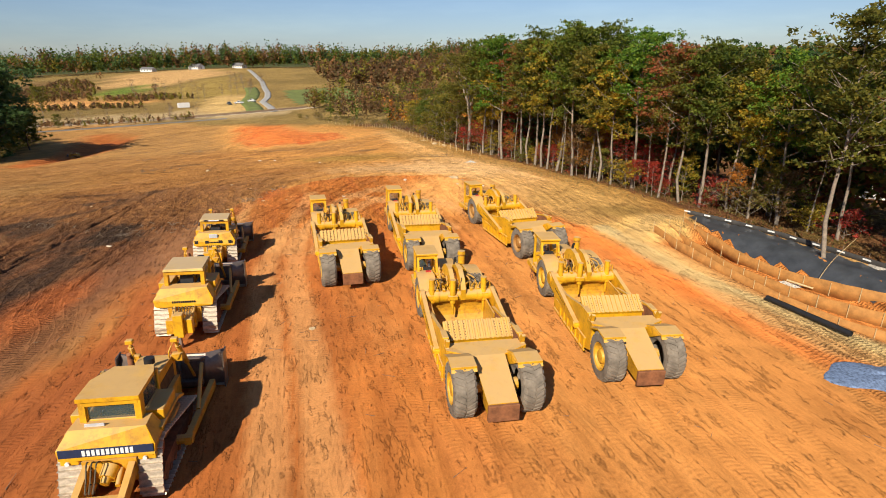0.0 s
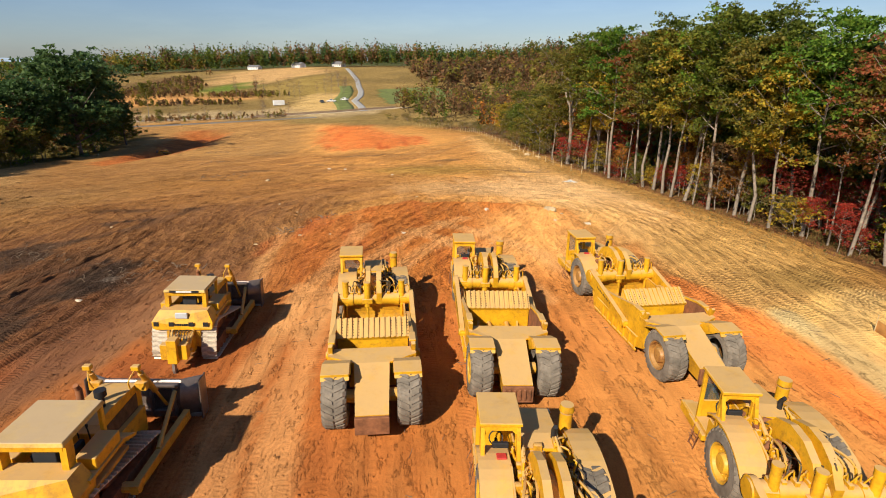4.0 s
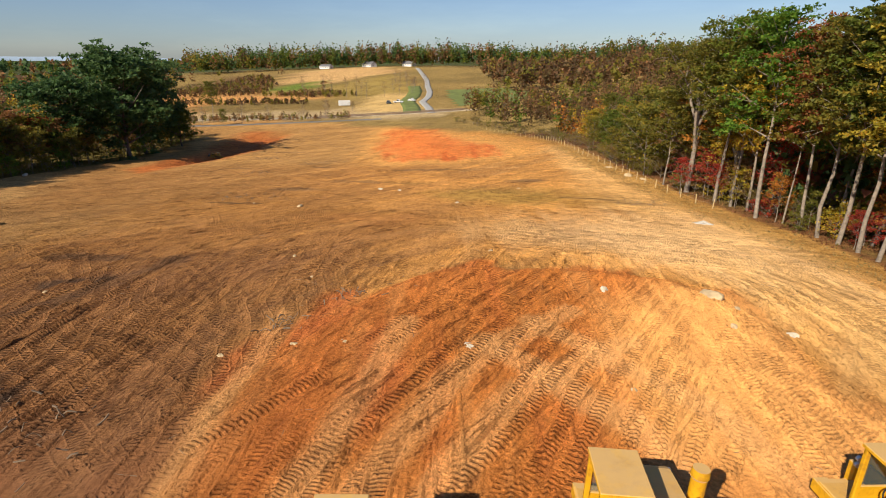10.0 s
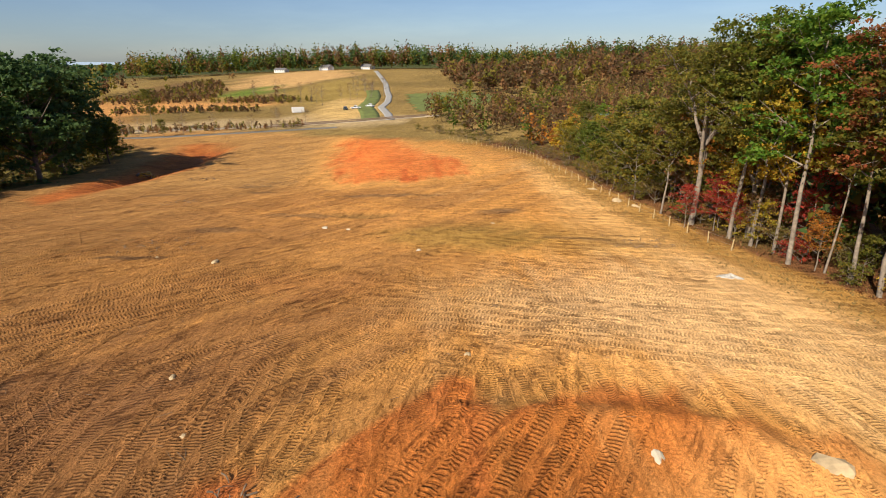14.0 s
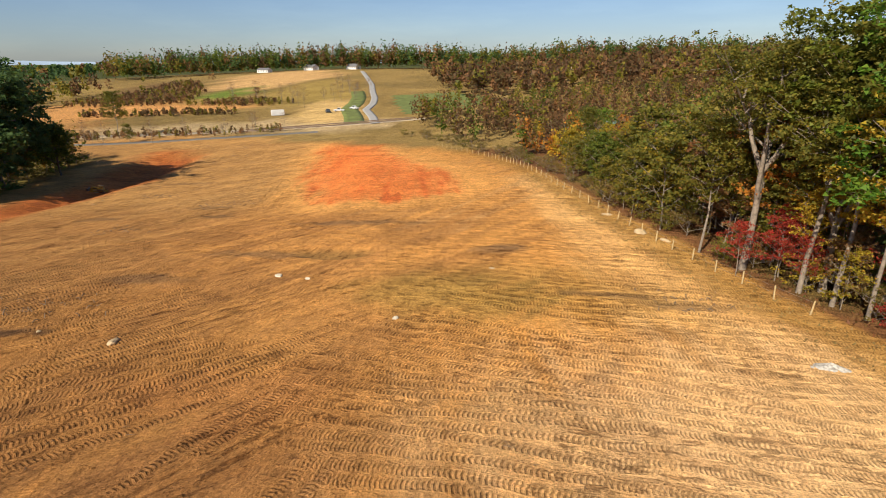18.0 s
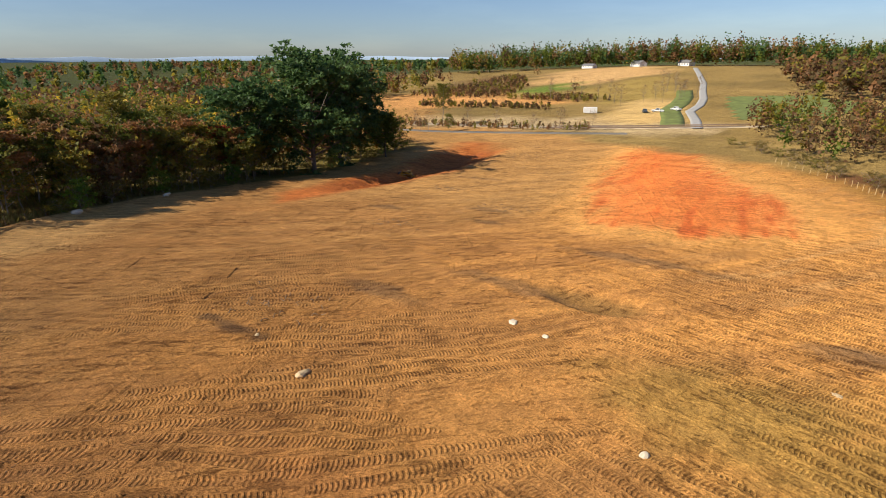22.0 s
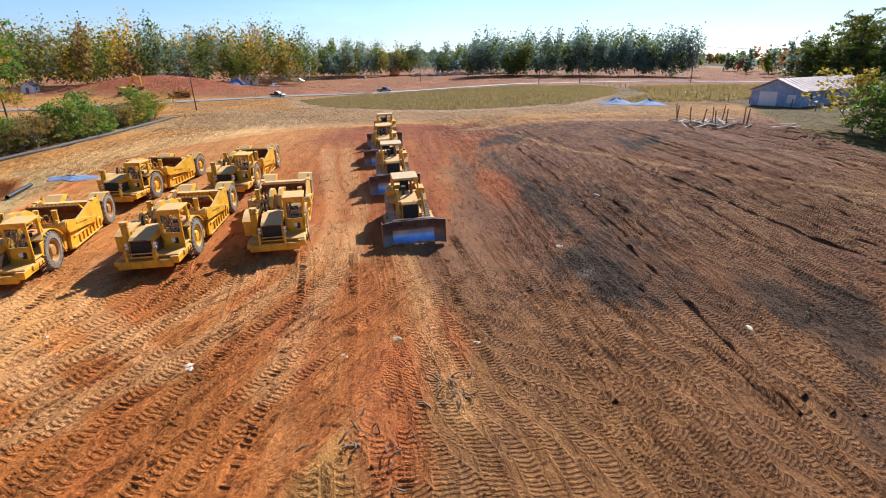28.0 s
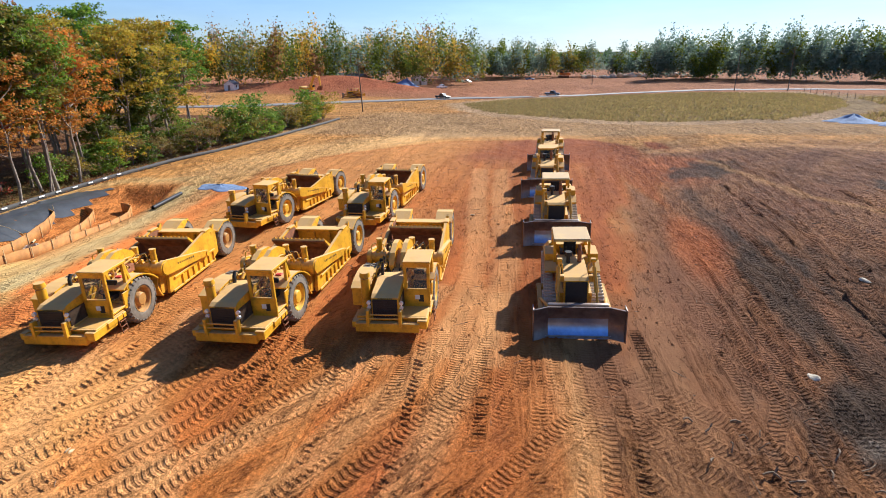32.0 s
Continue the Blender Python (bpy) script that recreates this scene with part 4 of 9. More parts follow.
kind_of("sapling_green", "green", "green young tree in the thicket", seed=27, height=7.5, girth=0.07, crown_from=0.08, spread=2.3, leaves=950, leaf=0.45, limbs=14)
kind_of("sapling_yellow", "yellow", "yellowing young tree in the thicket", seed=28, height=8, girth=0.07, crown_from=0.12, spread=2.0, leaves=800, leaf=0.42, limbs=14)
SHRUB = dict(group="shrubs and brush", category="bush")
kind_of("bush_green", "fresh", "bright green leafy bush by the wood", seed=11, height=3.6, girth=0.06, crown_from=0.02, spread=1.9, leaves=800, leaf=0.34, limbs=12, **SHRUB)
kind_of("bush_red", "red", "low red-leaved bush among the trunks", seed=12, height=2.8, girth=0.05, crown_from=0.05, spread=1.5, leaves=460, leaf=0.28, limbs=10, **SHRUB)
kind_of("bush_yellow", "yellow", "low yellow-leaved bush among brush", seed=13, height=3.4, girth=0.05, crown_from=0.05, spread=1.6, leaves=500, leaf=0.32, limbs=10, **SHRUB)
kind_of("bush_brown", "brush", "low brown brush of dry stems", seed=14, height=2.6, girth=0.05, crown_from=0.02, spread=1.8, leaves=480, leaf=0.3, limbs=12, **SHRUB)
kind_of("bush_olive", "olive", "low olive-green field shrub", seed=17, height=2.4, girth=0.05, crown_from=0.02, spread=1.7, leaves=460, leaf=0.32, limbs=10, **SHRUB)

rng = np.random.default_rng(7)


def along_line(pts, gap):
    """Places every so many metres along a line of the plan, with the way it runs."""
    pts, out, left = np.array(pts, float), [], 0.0
    for a, b in zip(pts[:-1], pts[1:]):
        d = np.linalg.norm(b - a)
        s = left
        while s < d:
            out.append((*(a + (b - a) * s / d), *((b - a) / d)))
            s += gap
        left = s - d
    return out


def pick(names):
    return names[int(rng.integers(0, len(names)))]


# the wood on the right: its edge row, then deeper rows, brush between the trunks
WOOD_LINE = [(9.5, 107), (15.5, 94), (19.5, 78), (23.5, 68), (26.5, 61), (31, 54), (35.5, 46), (38.5, 38), (41, 28)]
TALL = ["tall_green", "tall_olive", "tall_yellow", "tall_fresh", "slim", "tall_red", "tall_olive", "tall_green", "tall_olive", "tall_yellow", "tall_fresh", "slim", "tall_green"]
for n, (x, y, dx, dy) in enumerate(along_line(WOOD_LINE, 2.7)):
    nx, ny = -dy, dx
    if y < 44 and n % 3:
        continue
    d = rng.uniform(0.2, 1.6)
    tree_at(TALL[n % len(TALL)], x + nx * d, y + ny * d, rng.uniform(0.93, 1.05) * (1.06 if y > 74 else 0.94 if y > 58 else 0.84), rng.uniform(0, 360), tilt=tuple(rng.normal(0, 2.5, 2)))
    for depth in (4.5, 8.0, 12.0):
        if rng.random() < (0.5 if y > 50 else 0.2) and depth < (12 if y > 50 else 8):
            d = depth + rng.uniform(-1.5, 1.5)
            tree_at(pick(["pine", "pine", "tall_green", "tall_fresh", "pine", "tall_olive", "tall_red"]), x + nx * d, y + ny * d, rng.uniform(0.85, 1.0) * (1.0 if y > 74 else 0.88), rng.uniform(0, 360))
    if rng.random() < 0.9:
        d = rng.uniform(0.6, 3.5)
        tree_at(pick(["bush_red", "bush_brown", "bush_olive", "sapling_brown", "bush_yellow", "bush_red"]), x + nx * d, y + ny * d, rng.uniform(0.6, 1.1), rng.uniform(0, 360))
    if rng.random() < 0.6:
        d = rng.uniform(2.0, 6.0)
        tree_at(pick(["red", "yellow", "orange", "sapling_olive", "red", "sapling_green"]), x + nx * d, y + ny * d, rng.uniform(0.4, 0.62), rng.uniform(0, 360))

# low autumn growth in front of the trunks
for n, (x, y, dx, dy) in enumerate(along_line(WOOD_LINE[:7], 3.4)):
    d = rng.uniform(0.4, 2.4)
    tree_at(("red", "sapling_yellow", "bush_red", "orange", "sapling_olive", "bush_yellow", "red")[n % 7], x - dy * d, y + dx * d, rng.uniform(0.3, 0.45) if n % 7 in (0, 3, 6) else rng.uniform(0.5, 0.75), 50 * n)

# single trees that stand out
for kind, x, y, size, turn in (("old", 8.0, 112.8, 1.0, 40), ("tall_yellow", 12.4, 112.6, 0.85, 30), ("red", 6.9, 110.9, 0.42, 20), ("orange", 10.6, 115.2, 1.1, 50), ("red", 10.4, 111.2, 0.55, 140), ("old", 12.4, 108.0, 0.9, 150), ("tall_olive", 5.6, 117.5, 0.7, 10), ("tall_olive", 8.5, 120, 0.62, 60), ("tall_green", 12, 121, 0.72, 60), ("pine", 15, 117, 0.8, 10), ("sapling_olive", 3.5, 125.5, 1.35, 200), ("tall_green", 17, 106, 1.0, 33), ("yellow", 11.2, 108.6, 0.62, 0), ("orange", 14.5, 111, 1.15, 60), ("tall_olive", 13, 116, 0.95, 100), ("pine", 18, 112, 0.95, 0), ("red", 9.6, 109.8, 0.5, 80), ("red", 16, 103, 0.8, 10),
                               ("tall_fresh", 39.3, 27.4, 0.9, 0), ("tall_olive", 40.2, 28.5, 0.95, 120), ("tall_olive", 31.6, 40.2, 1.0, 200), ("orange", 36.2, 33.2, 1.1, 20), ("yellow", 45.1, 12.8, 1.25, 0),
                               ("vine", 49, 2, 1.1, 30), ("yellow", 47, 5, 1.3, 200), ("vine", 45.5, 9, 1.05, 120), ("tall_fresh", 51, -3, 0.95, 80), ("orange", 43.5, 21, 1.2, 110), ("vine", 47.0, 15.4, 0.95, 0), ("vine", 44.5, 17.5, 0.85, 90), ("vine", 51, 13, 1.0, 40), ("tall_olive", 50, 20, 0.9, 10), ("orange", 43, 34, 1.2, 70), ("red", 46, 29, 1.2, 0), ("brown", 80, -26, 0.7, 0), ("bare", 72, -30, 1.0, 30), ("oak_green", 60, 2, 1.0, 60)):
    tree_at(kind, x, y, size, turn)
for n, (x, y, dx, dy) in enumerate(along_line([(39, 26), (41.8, 14), (41, 4), (43, -14), (46, -30), (49.5, -44)], 2.0)):
    tree_at(pick(["bush_green", "bush_green", "bush_yellow", "bush_green", "bush_olive", "bush_brown"]), x + 1.6 + rng.uniform(0, 1.2), y + rng.uniform(-0.8, 0.8), rng.uniform(0.75, 1.5) * (1.15 if y < 5 else 0.9), rng.uniform(0, 360))
    if n % 2:
        tree_at(pick(["bush_green", "bush_brown", "bush_green"]), x + 4.0, y, rng.uniform(0.7, 1.1), rng.uniform(0, 360))

for n, (kind, x, y, size) in enumerate((("orange", 40.5, 24, 1.25), ("slim", 38.2, 29, 1.2), ("slim", 38.9, 28.2, 1.25), ("tall_red", 44, 27, 1.0), ("tall_fresh", 48, 24, 1.0), ("yellow", 52, 17, 1.35), ("tall_fresh", 56, 8, 1.05), ("orange", 58, 14, 1.3), ("tall_olive", 54, 27, 1.0), ("tall_green", 62, 20, 1.0),
                                                ("vine", 53, 6, 1.15), ("yellow", 60, -4, 1.4), ("tall_olive", 66, 8, 1.0), ("tall_green", 72, -6, 1.05), ("tall_olive", 76, -16, 1.0), ("brown", 88, -40, 0.75), ("tall_green", 84, -12, 1.0), ("slim", 34.5, 36.5, 1.1), ("orange", 42, 40, 1.2), ("tall_fresh", 48, 36, 0.95))):
    tree_at(kind, x, y, size, 67 * n)

# young growth along the right edge farther on
for n, (x, y, dx, dy) in enumerate(along_line([(8, 113), (3.5, 124), (-0.5, 136), (-5, 149), (-10, 167)], 2.6)):
    nx, ny = dy, -dx
    for depth in (1.0, 3.5, 7.5):
        d = depth + rng.uniform(-0.8, 1.4)
        kind = pick(["bush_brown", "bush_olive", "sapling_olive", "bush_brown"] if depth < 2 else ["sapling_green", "sapling_olive", "sapling_brown", "sapling_yellow", "bare", "sapling_olive"])
        if rng.random() < 0.85:
            tree_at(kind, x + nx * d, y + ny * d, rng.uniform(0.6, 1.0) * (1 + depth / 28) * (1.3 if depth > 2 and y < 140 else 1.0), rng.uniform(0, 360))
for n, (x, y, dx, dy) in enumerate(along_line([(-11, 168), (-22, 204), (-40, 229), (-62, 256)], 6.0)):
    nx, ny = dy, -dx
    for depth in (3.0,):
        tree_at(pick(["bush_brown", "bush_brown", "bush_olive"]), x + nx * depth + rng.uniform(-1, 1), y + ny * depth, rng.uniform(0.6, 1.1), rng.uniform(0, 360))

# oaks and mixed growth on the left
for x, y, size, kind in ((-119, 149, 1.45, "oak"), (-127, 163, 1.5, "oak"), (-123, 136, 1.1, "oak"), (-136, 172, 1.25, "oak"), (-131, 182, 0.9, "oak_green"), (-142, 190, 0.85, "oak_green")):
    tree_at(kind, x, y, size, rng.uniform(0, 360))
for n, (x, y, dx, dy) in enumerate(along_line([(-93, 92), (-101, 101), (-109, 113), (-116, 134), (-123, 156), (-134, 182), (-144, 208)], 3.2)):
    nx, ny = -dy, dx
    for depth in (1.5, 4.5):
        if rng.random() < (0.85 if depth < 2 else 0.35):
            d = depth + rng.uniform(-1.2, 1.2)
            kind = pick(["bush_brown", "bush_olive", "sapling_olive", "bush_green"] if depth < 2 else ["sapling_brown", "sapling_olive", "sapling_brown", "sapling_yellow", "sapling_olive", "sapling_brown"])
            tree_at(kind, x + nx * d, y + ny * d, rng.uniform(0.7, 1.1) * (1 + depth / 26), rng.uniform(0, 360))
tree_at("red", -121, 128, 0.95, 0)
for n, (x, y, dx, dy) in enumerate(along_line([(-92, 82), (-98, 92), (-106, 102), (-113, 116), (-119, 134), (-126, 154)], 2.3)):
    d = (2.6, 7.0, 4.4, 10.5, 3.2)[n % 5] + rng.uniform(-0.8, 0.8)
    tree_at(("brown", "tall_olive", "sapling_olive", "tall_yellow", "tall_green", "sapling_brown", "brown", "tall_olive", "orange", "sapling_green")[n % 10], x - dy * d, y + dx * d, (0.62, 0.56, 1.3, 0.6, 0.58, 1.3, 0.68, 0.6, 0.8, 1.2)[n % 10] * rng.uniform(0.85, 1.15), 71 * n)
# taller mixed growth behind the left bank, and the wood edge past the brush land
for n, (x, y, dx, dy) in enumerate(along_line([(-104, 78), (-103, 90), (-108, 104), (-117, 122), (-124, 134)], 1.7)):
    d = (2.0, 8.0, 4.5, 14.0)[n % 4] + rng.uniform(-1.2, 1.2)
    tree_at(("sapling_olive", "brown", "sapling_yellow", "oak_green", "sapling_brown", "tall_olive", "sapling_green", "orange")[n % 8], x - dy * d, y + dx * d, (1.4, 0.85, 1.35, 0.95, 1.45, 0.78, 1.5, 0.95)[n % 8] * rng.uniform(0.85, 1.15), 77 * n)
# single crowns that rise from the thicket beside the far lane
for n, (x, y) in enumerate(((11, 124), (16, 131), (8, 135), (14, 143), (21, 126), (3, 150), (10, 156), (18, 152), (25, 140), (-2, 168), (6, 173), (15, 168), (26, 160), (0, 190), (12, 190), (-8, 205), (5, 212), (22, 185))):
    tree_at(("tall_olive", "orange", "oak_green", "brown", "tall_green", "yellow", "brown", "tall_fresh", "bare")[n % 9], x, y, (0.62, 0.75, 0.75, 0.72, 0.62, 0.75, 0.68, 0.6, 1.3)[n % 9], 83 * n)
# brush land beyond the bank on the left
for n in range(70):
    d, f = rng.uniform(0, 1) ** 1.3 * 62 + 2.0, rng.uniform(0, 1)
    e = np.array(EDGE_LEFT[:9], float)
    q = f * (len(e) - 1)
    i = min(int(q), len(e) - 2)
    base = e[i] + (e[i + 1] - e[i]) * (q - i)
    x, y = base[0] - d * 0.93, base[1] - d * 0.05 + rng.uniform(-3, 3)
    kind = pick(["bush_olive", "bush_brown", "bush_olive", "bush_brown", "bush_yellow", "bush_brown"] if rng.random() < 0.9 - d * 0.004 else ["sapling_olive", "sapling_brown", "sapling_green"])
    tree_at(kind, x, y, rng.uniform(0.3, 0.62) * (1 + d / 120), rng.uniform(0, 360), tall=rng.uniform(0.7, 1.0))
for x, y, size, kind in ((-64.5, 9, 1.9, "bush_yellow"), (-67, 12, 1.7, "bush_green"), (-66, 15, 1.5, "bush_olive"), (-71, 15, 1.6, "bush_green"), (-69, 8, 2.0, "bush_olive"), (-63.5, 13, 1.3, "bush_green")):
    tree_at(kind, x, y, size, rng.uniform(0, 360))
# single thin trees at the creek
tree_at("tall_olive", -172, 252, 0.95, 30)
for k, (x, y, dx, dy) in enumerate(along_line([(-190, 362), (-163, 357), (-133, 352), (-118, 388), (-150, 440)], 8.0)):
    tree_at("bare", x + rng.uniform(-3, 3), y + rng.uniform(-6, 10), rng.uniform(1.0, 1.6), 50 * k)
for k, (x, y) in enumerate(((-135, -128), (-143, -121), (-150, -134), (-158, -117), (-168, -109), (-176, -98), (-182, -87), (-172, -122), (-187, -103), (-198, -72), (-202, -52))):
    tree_at("oak_far", x, y, (1.15, 1.3, 1.25, 1.35, 1.4, 1.3, 1.2, 1.4, 1.35, 1.2, 1.1)[k], 70 * k, sink=2.6, tall=(0.85, 1.1, 1.0, 0.8, 1.15)[k % 5])
for x, y, dx, dy in along_line([(-176, 236), (-150, 246), (-122, 258), (-108, 268)], 6.5):
    tree_at(pick(["bare", "bare", "sapling_olive", "sapling_brown"]), x + rng.uniform(-3, 3), y + rng.uniform(-5, 8), rng.uniform(0.5, 1.2), rng.uniform(0, 360))


# ---- woods too far to tell apart: many leaf clumps in one mesh a hue ----
def inside(pts, count, seed):
    r = np.random.default_rng(seed)
    pts = np.array(pts, float)
    lo, hi = pts.min(0), pts.max(0)
    got = np.zeros((0, 2))
    while len(got) < count:
        p = r.uniform(lo, hi, (count * 3, 2))
        got = np.vstack([got, p[side(p[:, 0], p[:, 1], pts) > 0]])
    return got[:count]


FAR_WOODS = {}


def wood(pts, count, height, hues, seed, cards=46, card=1.5, low=0.25):
    """Trees of a far wood as loose clumps of leaf sprays, sorted by hue."""
    r = np.random.default_rng(seed)
    p = inside(pts, count, seed)
    h = height * r.uniform(0.6, 1.2, count)
    z = land(p[:, 0], p[:, 1])
    for i, hue in enumerate(r.choice(hues, count)):
        FAR_WOODS.setdefault(hue, []).append((p[i, 0], p[i, 1], z[i], h[i], cards, card, low))


def plant_woods():
    for hue, trees in FAR_WOODS.items():
        r = np.random.default_rng(len(trees))
        vs = []
        for x, y, z, h, cards, card, low in trees:
            w = h * r.uniform(0.22, 0.36)
            u = r.normal(0, 1, (cards, 3))
            u /= np.linalg.norm(u, axis=1)[:, None]
            u *= (r.uniform(0.25, 1, cards) ** 0.5)[:, None]
            if cards >= 60:
                knots = r.normal(0, 1, (12, 3))
                knots /= np.linalg.norm(knots, axis=1)[:, None]
                knots *= r.uniform(0.30, 0.82, (12, 1))
                u = knots[r.integers(0, 12, cards)] + np.clip(r.normal(0, 0.20, (cards, 3)), -0.36, 0.36)
            top = (u[:, 2] + 1) / 2
            c = np.stack([x + u[:, 0] * w * (1.15 - 0.45 * top), y + u[:, 1] * w * (1.15 - 0.45 * top), z + h * (low + (1 - low) * top)], 1)
            a = r.normal(0, 1, (cards, 3))
            a /= np.linalg.norm(a, axis=1)[:, None]
            n = r.normal(0, 1, (cards, 3)) + [0, 0, 0.6]
            b = np.cross(n, a)
            b /= np.linalg.norm(b, axis=1)[:, None]
            s = (card * r.uniform(0.5, 1.2, cards))[:, None]
            inner = np.arange(cards) < cards * 0.13
            c[inner] = (c[inner] - [x, y, z + 0.5 * h]) * [0.55, 0.55, 0.8] + [x, y, z + 0.46 * h]
            s[inner] *= 1.5
            vs.append(np.stack([c - a * s * 0.55, c + a * s * 0.5 + b * s * 0.55, c + a * s * 0.35 - b * s * 0.6], 1).reshape(-1, 3))
        v = np.concatenate(vs)
        me = mesh_of("woodland", v, np.arange(len(v)).reshape(-1, 3))
        me.materials.append(LEAVES[hue])
        tagged(new("woodland", me), "mixed autumn woodland in the distance, " + hue + " crowns", "woodland", kind="stuff")


AUTUMN = ["dun", "olive", "dun", "green", "brown", "dun", "olive", "dun", "brown", "olive"]
# right: woods behind the edge, and the long slope of autumn woods beyond
wood([(36, 74), (28, 100), (20, 118), (14, 132), (2, 168), (60, 175), (110, 90), (80, 60), (52, 58)], 200, 16, ["olive", "olive", "dun", "green", "brown", "olive"], 1, 170, 0.62, 0.05)
wood([(18, 122), (10, 142), (-3, 176), (-18, 212), (10, 240), (60, 190), (50, 130)], 330, 10.5, AUTUMN + ["green", "orange", "yellow", "misty"], 2, 150, 0.62, 0.03)
wood([(-18, 212), (-42, 238), (-66, 300), (-60, 330), (60, 420), (190, 330), (110, 150), (60, 140), (60, 190), (10, 240)], 760, 12, AUTUMN, 20, 90, 0.85, 0.03)
wood([(-58, 395), (-88, 470), (-120, 560), (140, 640), (200, 420), (60, 400)], 700, 15, ["dun", "dun", "brown", "dun", "olive"], 3, 34, 2.2)
# left woods
wood([(-99, 96), (-107, 112), (-120, 138), (-146, 205), (-230, 215), (-420, 190), (-420, 70), (-150, 76), (-118, 88)], 800, 14, ["olive", "yellow", "green", "brown", "olive", "dun", "green", "olive", "brown"], 4, 90, 0.9, 0.03)
wood([(-72, 20), (-78, 60), (-96, 88), (-150, 76), (-150, 20), (-110, -10)], 1500, 2.1, ["brush", "dun", "brush", "olive", "brush"], 40, 26, 0.42, 0.0)
wood([(-100, 20), (-110, 74), (-150, 76), (-165, 40), (-140, 0)], 420, 3.0, ["olive", "dun", "brush", "brown", "brush"], 41, 30, 0.55, 0.0)
wood([(-240, 60), (-150, 60), (-150, 20), (-170, -30), (-420, -60), (-420, 60)], 760, 12, ["olive", "yellow", "green", "brown", "olive", "dun", "green", "olive", "brown"], 5, 44, 1.5, 0.02)
wood([(-240, 225), (-460, 230), (-460, 420), (-330, 430)], 380, 14, AUTUMN + ["dark"], 6, 40, 1.8)
wood([(-420, -200), (-420, 420), (-900, 600), (-900, -300)], 1500, 15, ["dun", "olive", "green", "dark", "brown", "dun"], 44, 16, 4.0, 0.0)
wood([(-230, 215), (-420, 190), (-420, 70), (-240, 60), (-150, 78)], 500, 13, ["olive", "yellow", "green", "brown", "olive", "dun", "green", "olive", "brown"], 45, 40, 1.8, 0.0)
wood([(-294, 346), (-254, 338), (-214, 355), (-240, 420), (-290, 490), (-318, 500), (-290, 420)], 420, 4.2, ["dun", "brown", "dun", "olive"], 46, 26, 0.9, 0.0)
wood([(-214, 352), (-163, 352), (-150, 372), (-195, 376)], 90, 4.0, ["dun", "brown", "olive"], 47, 26, 0.9, 0.0)
wood([(-200, 240), (-150, 252), (-110, 268), (-108, 276), (-150, 262), (-200, 252)], 130, 3.2, ["dun", "olive", "brown"], 48, 26, 0.6, 0.0)
wood([(-235, 300), (-160, 318), (-165, 328), (-240, 312)], 110, 3.5, ["dun", "olive", "dun"], 49, 26, 0.8, 0.0)
# tree belt on the far hill and round the horizon
wood([(-420, 560), (-330, 640), (-60, 740), (300, 760), (300, 800), (-60, 790), (-360, 700), (-480, 600)], 900, 27, ["dark", "green", "dark", "olive", "green", "dun", "brown"], 7, 60, 2.0, 0.1)
wood([(-160, 360), (-250, 470), (-320, 560), (-430, 540), (-460, 440)], 10, 9, ["brown", "olive"], 8, 30, 1.6)
for a0 in range(0, 360, 15):
    ring_pts = [(-60 + rr * math.sin(radians(a)), 100 + rr * math.cos(radians(a))) for rr, a in ((850, a0), (850, a0 + 15), (1900, a0 + 15), (1900, a0))]
    wood(ring_pts, 150, 22, ["dark", "green", "dark", "olive", "brown"], 100 + a0, 26, 6.0, 0.0)
# behind: tree belts past the road and the grass, air haze put into their leaf colour
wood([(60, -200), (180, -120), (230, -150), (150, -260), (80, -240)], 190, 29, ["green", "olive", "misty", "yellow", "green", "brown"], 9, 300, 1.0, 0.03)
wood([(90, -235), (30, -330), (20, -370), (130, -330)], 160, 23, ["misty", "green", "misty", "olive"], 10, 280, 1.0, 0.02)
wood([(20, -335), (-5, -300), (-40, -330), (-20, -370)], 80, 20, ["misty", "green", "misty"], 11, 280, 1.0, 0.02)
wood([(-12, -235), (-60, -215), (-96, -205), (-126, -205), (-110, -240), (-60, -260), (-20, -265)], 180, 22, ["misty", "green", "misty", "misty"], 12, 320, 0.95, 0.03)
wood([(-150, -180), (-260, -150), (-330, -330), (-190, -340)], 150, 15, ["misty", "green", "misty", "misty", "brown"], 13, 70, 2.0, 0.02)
wood([(70, 0), (120, -20), (150, 60), (80, 60)], 90, 18, ["green", "olive", "dark", "orange"], 16, 90, 1.8, 0.03)
# thick growth close behind the edge row, the crowns past the barn and the rows past the brush land
wood([(14, 108), (22, 94), (26, 80), (30, 71), (36, 60), (43, 48), (52, 52), (46, 66), (38, 80), (32, 96), (22, 112)], 120, 14, ["dark", "green", "dark", "olive", "rust"], 50, 120, 0.75, 0.03)
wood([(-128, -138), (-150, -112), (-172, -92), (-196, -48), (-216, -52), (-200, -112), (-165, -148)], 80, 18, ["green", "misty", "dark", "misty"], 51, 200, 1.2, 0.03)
wood([(-112, -20), (-120, 10), (-134, 36), (-152, 50), (-164, 66), (-182, 62), (-172, 30), (-140, -24)], 230, 8.5, ["olive", "dun", "green", "olive", "dark", "dun"], 52, 110, 0.7, 0.03)
plant_woods()


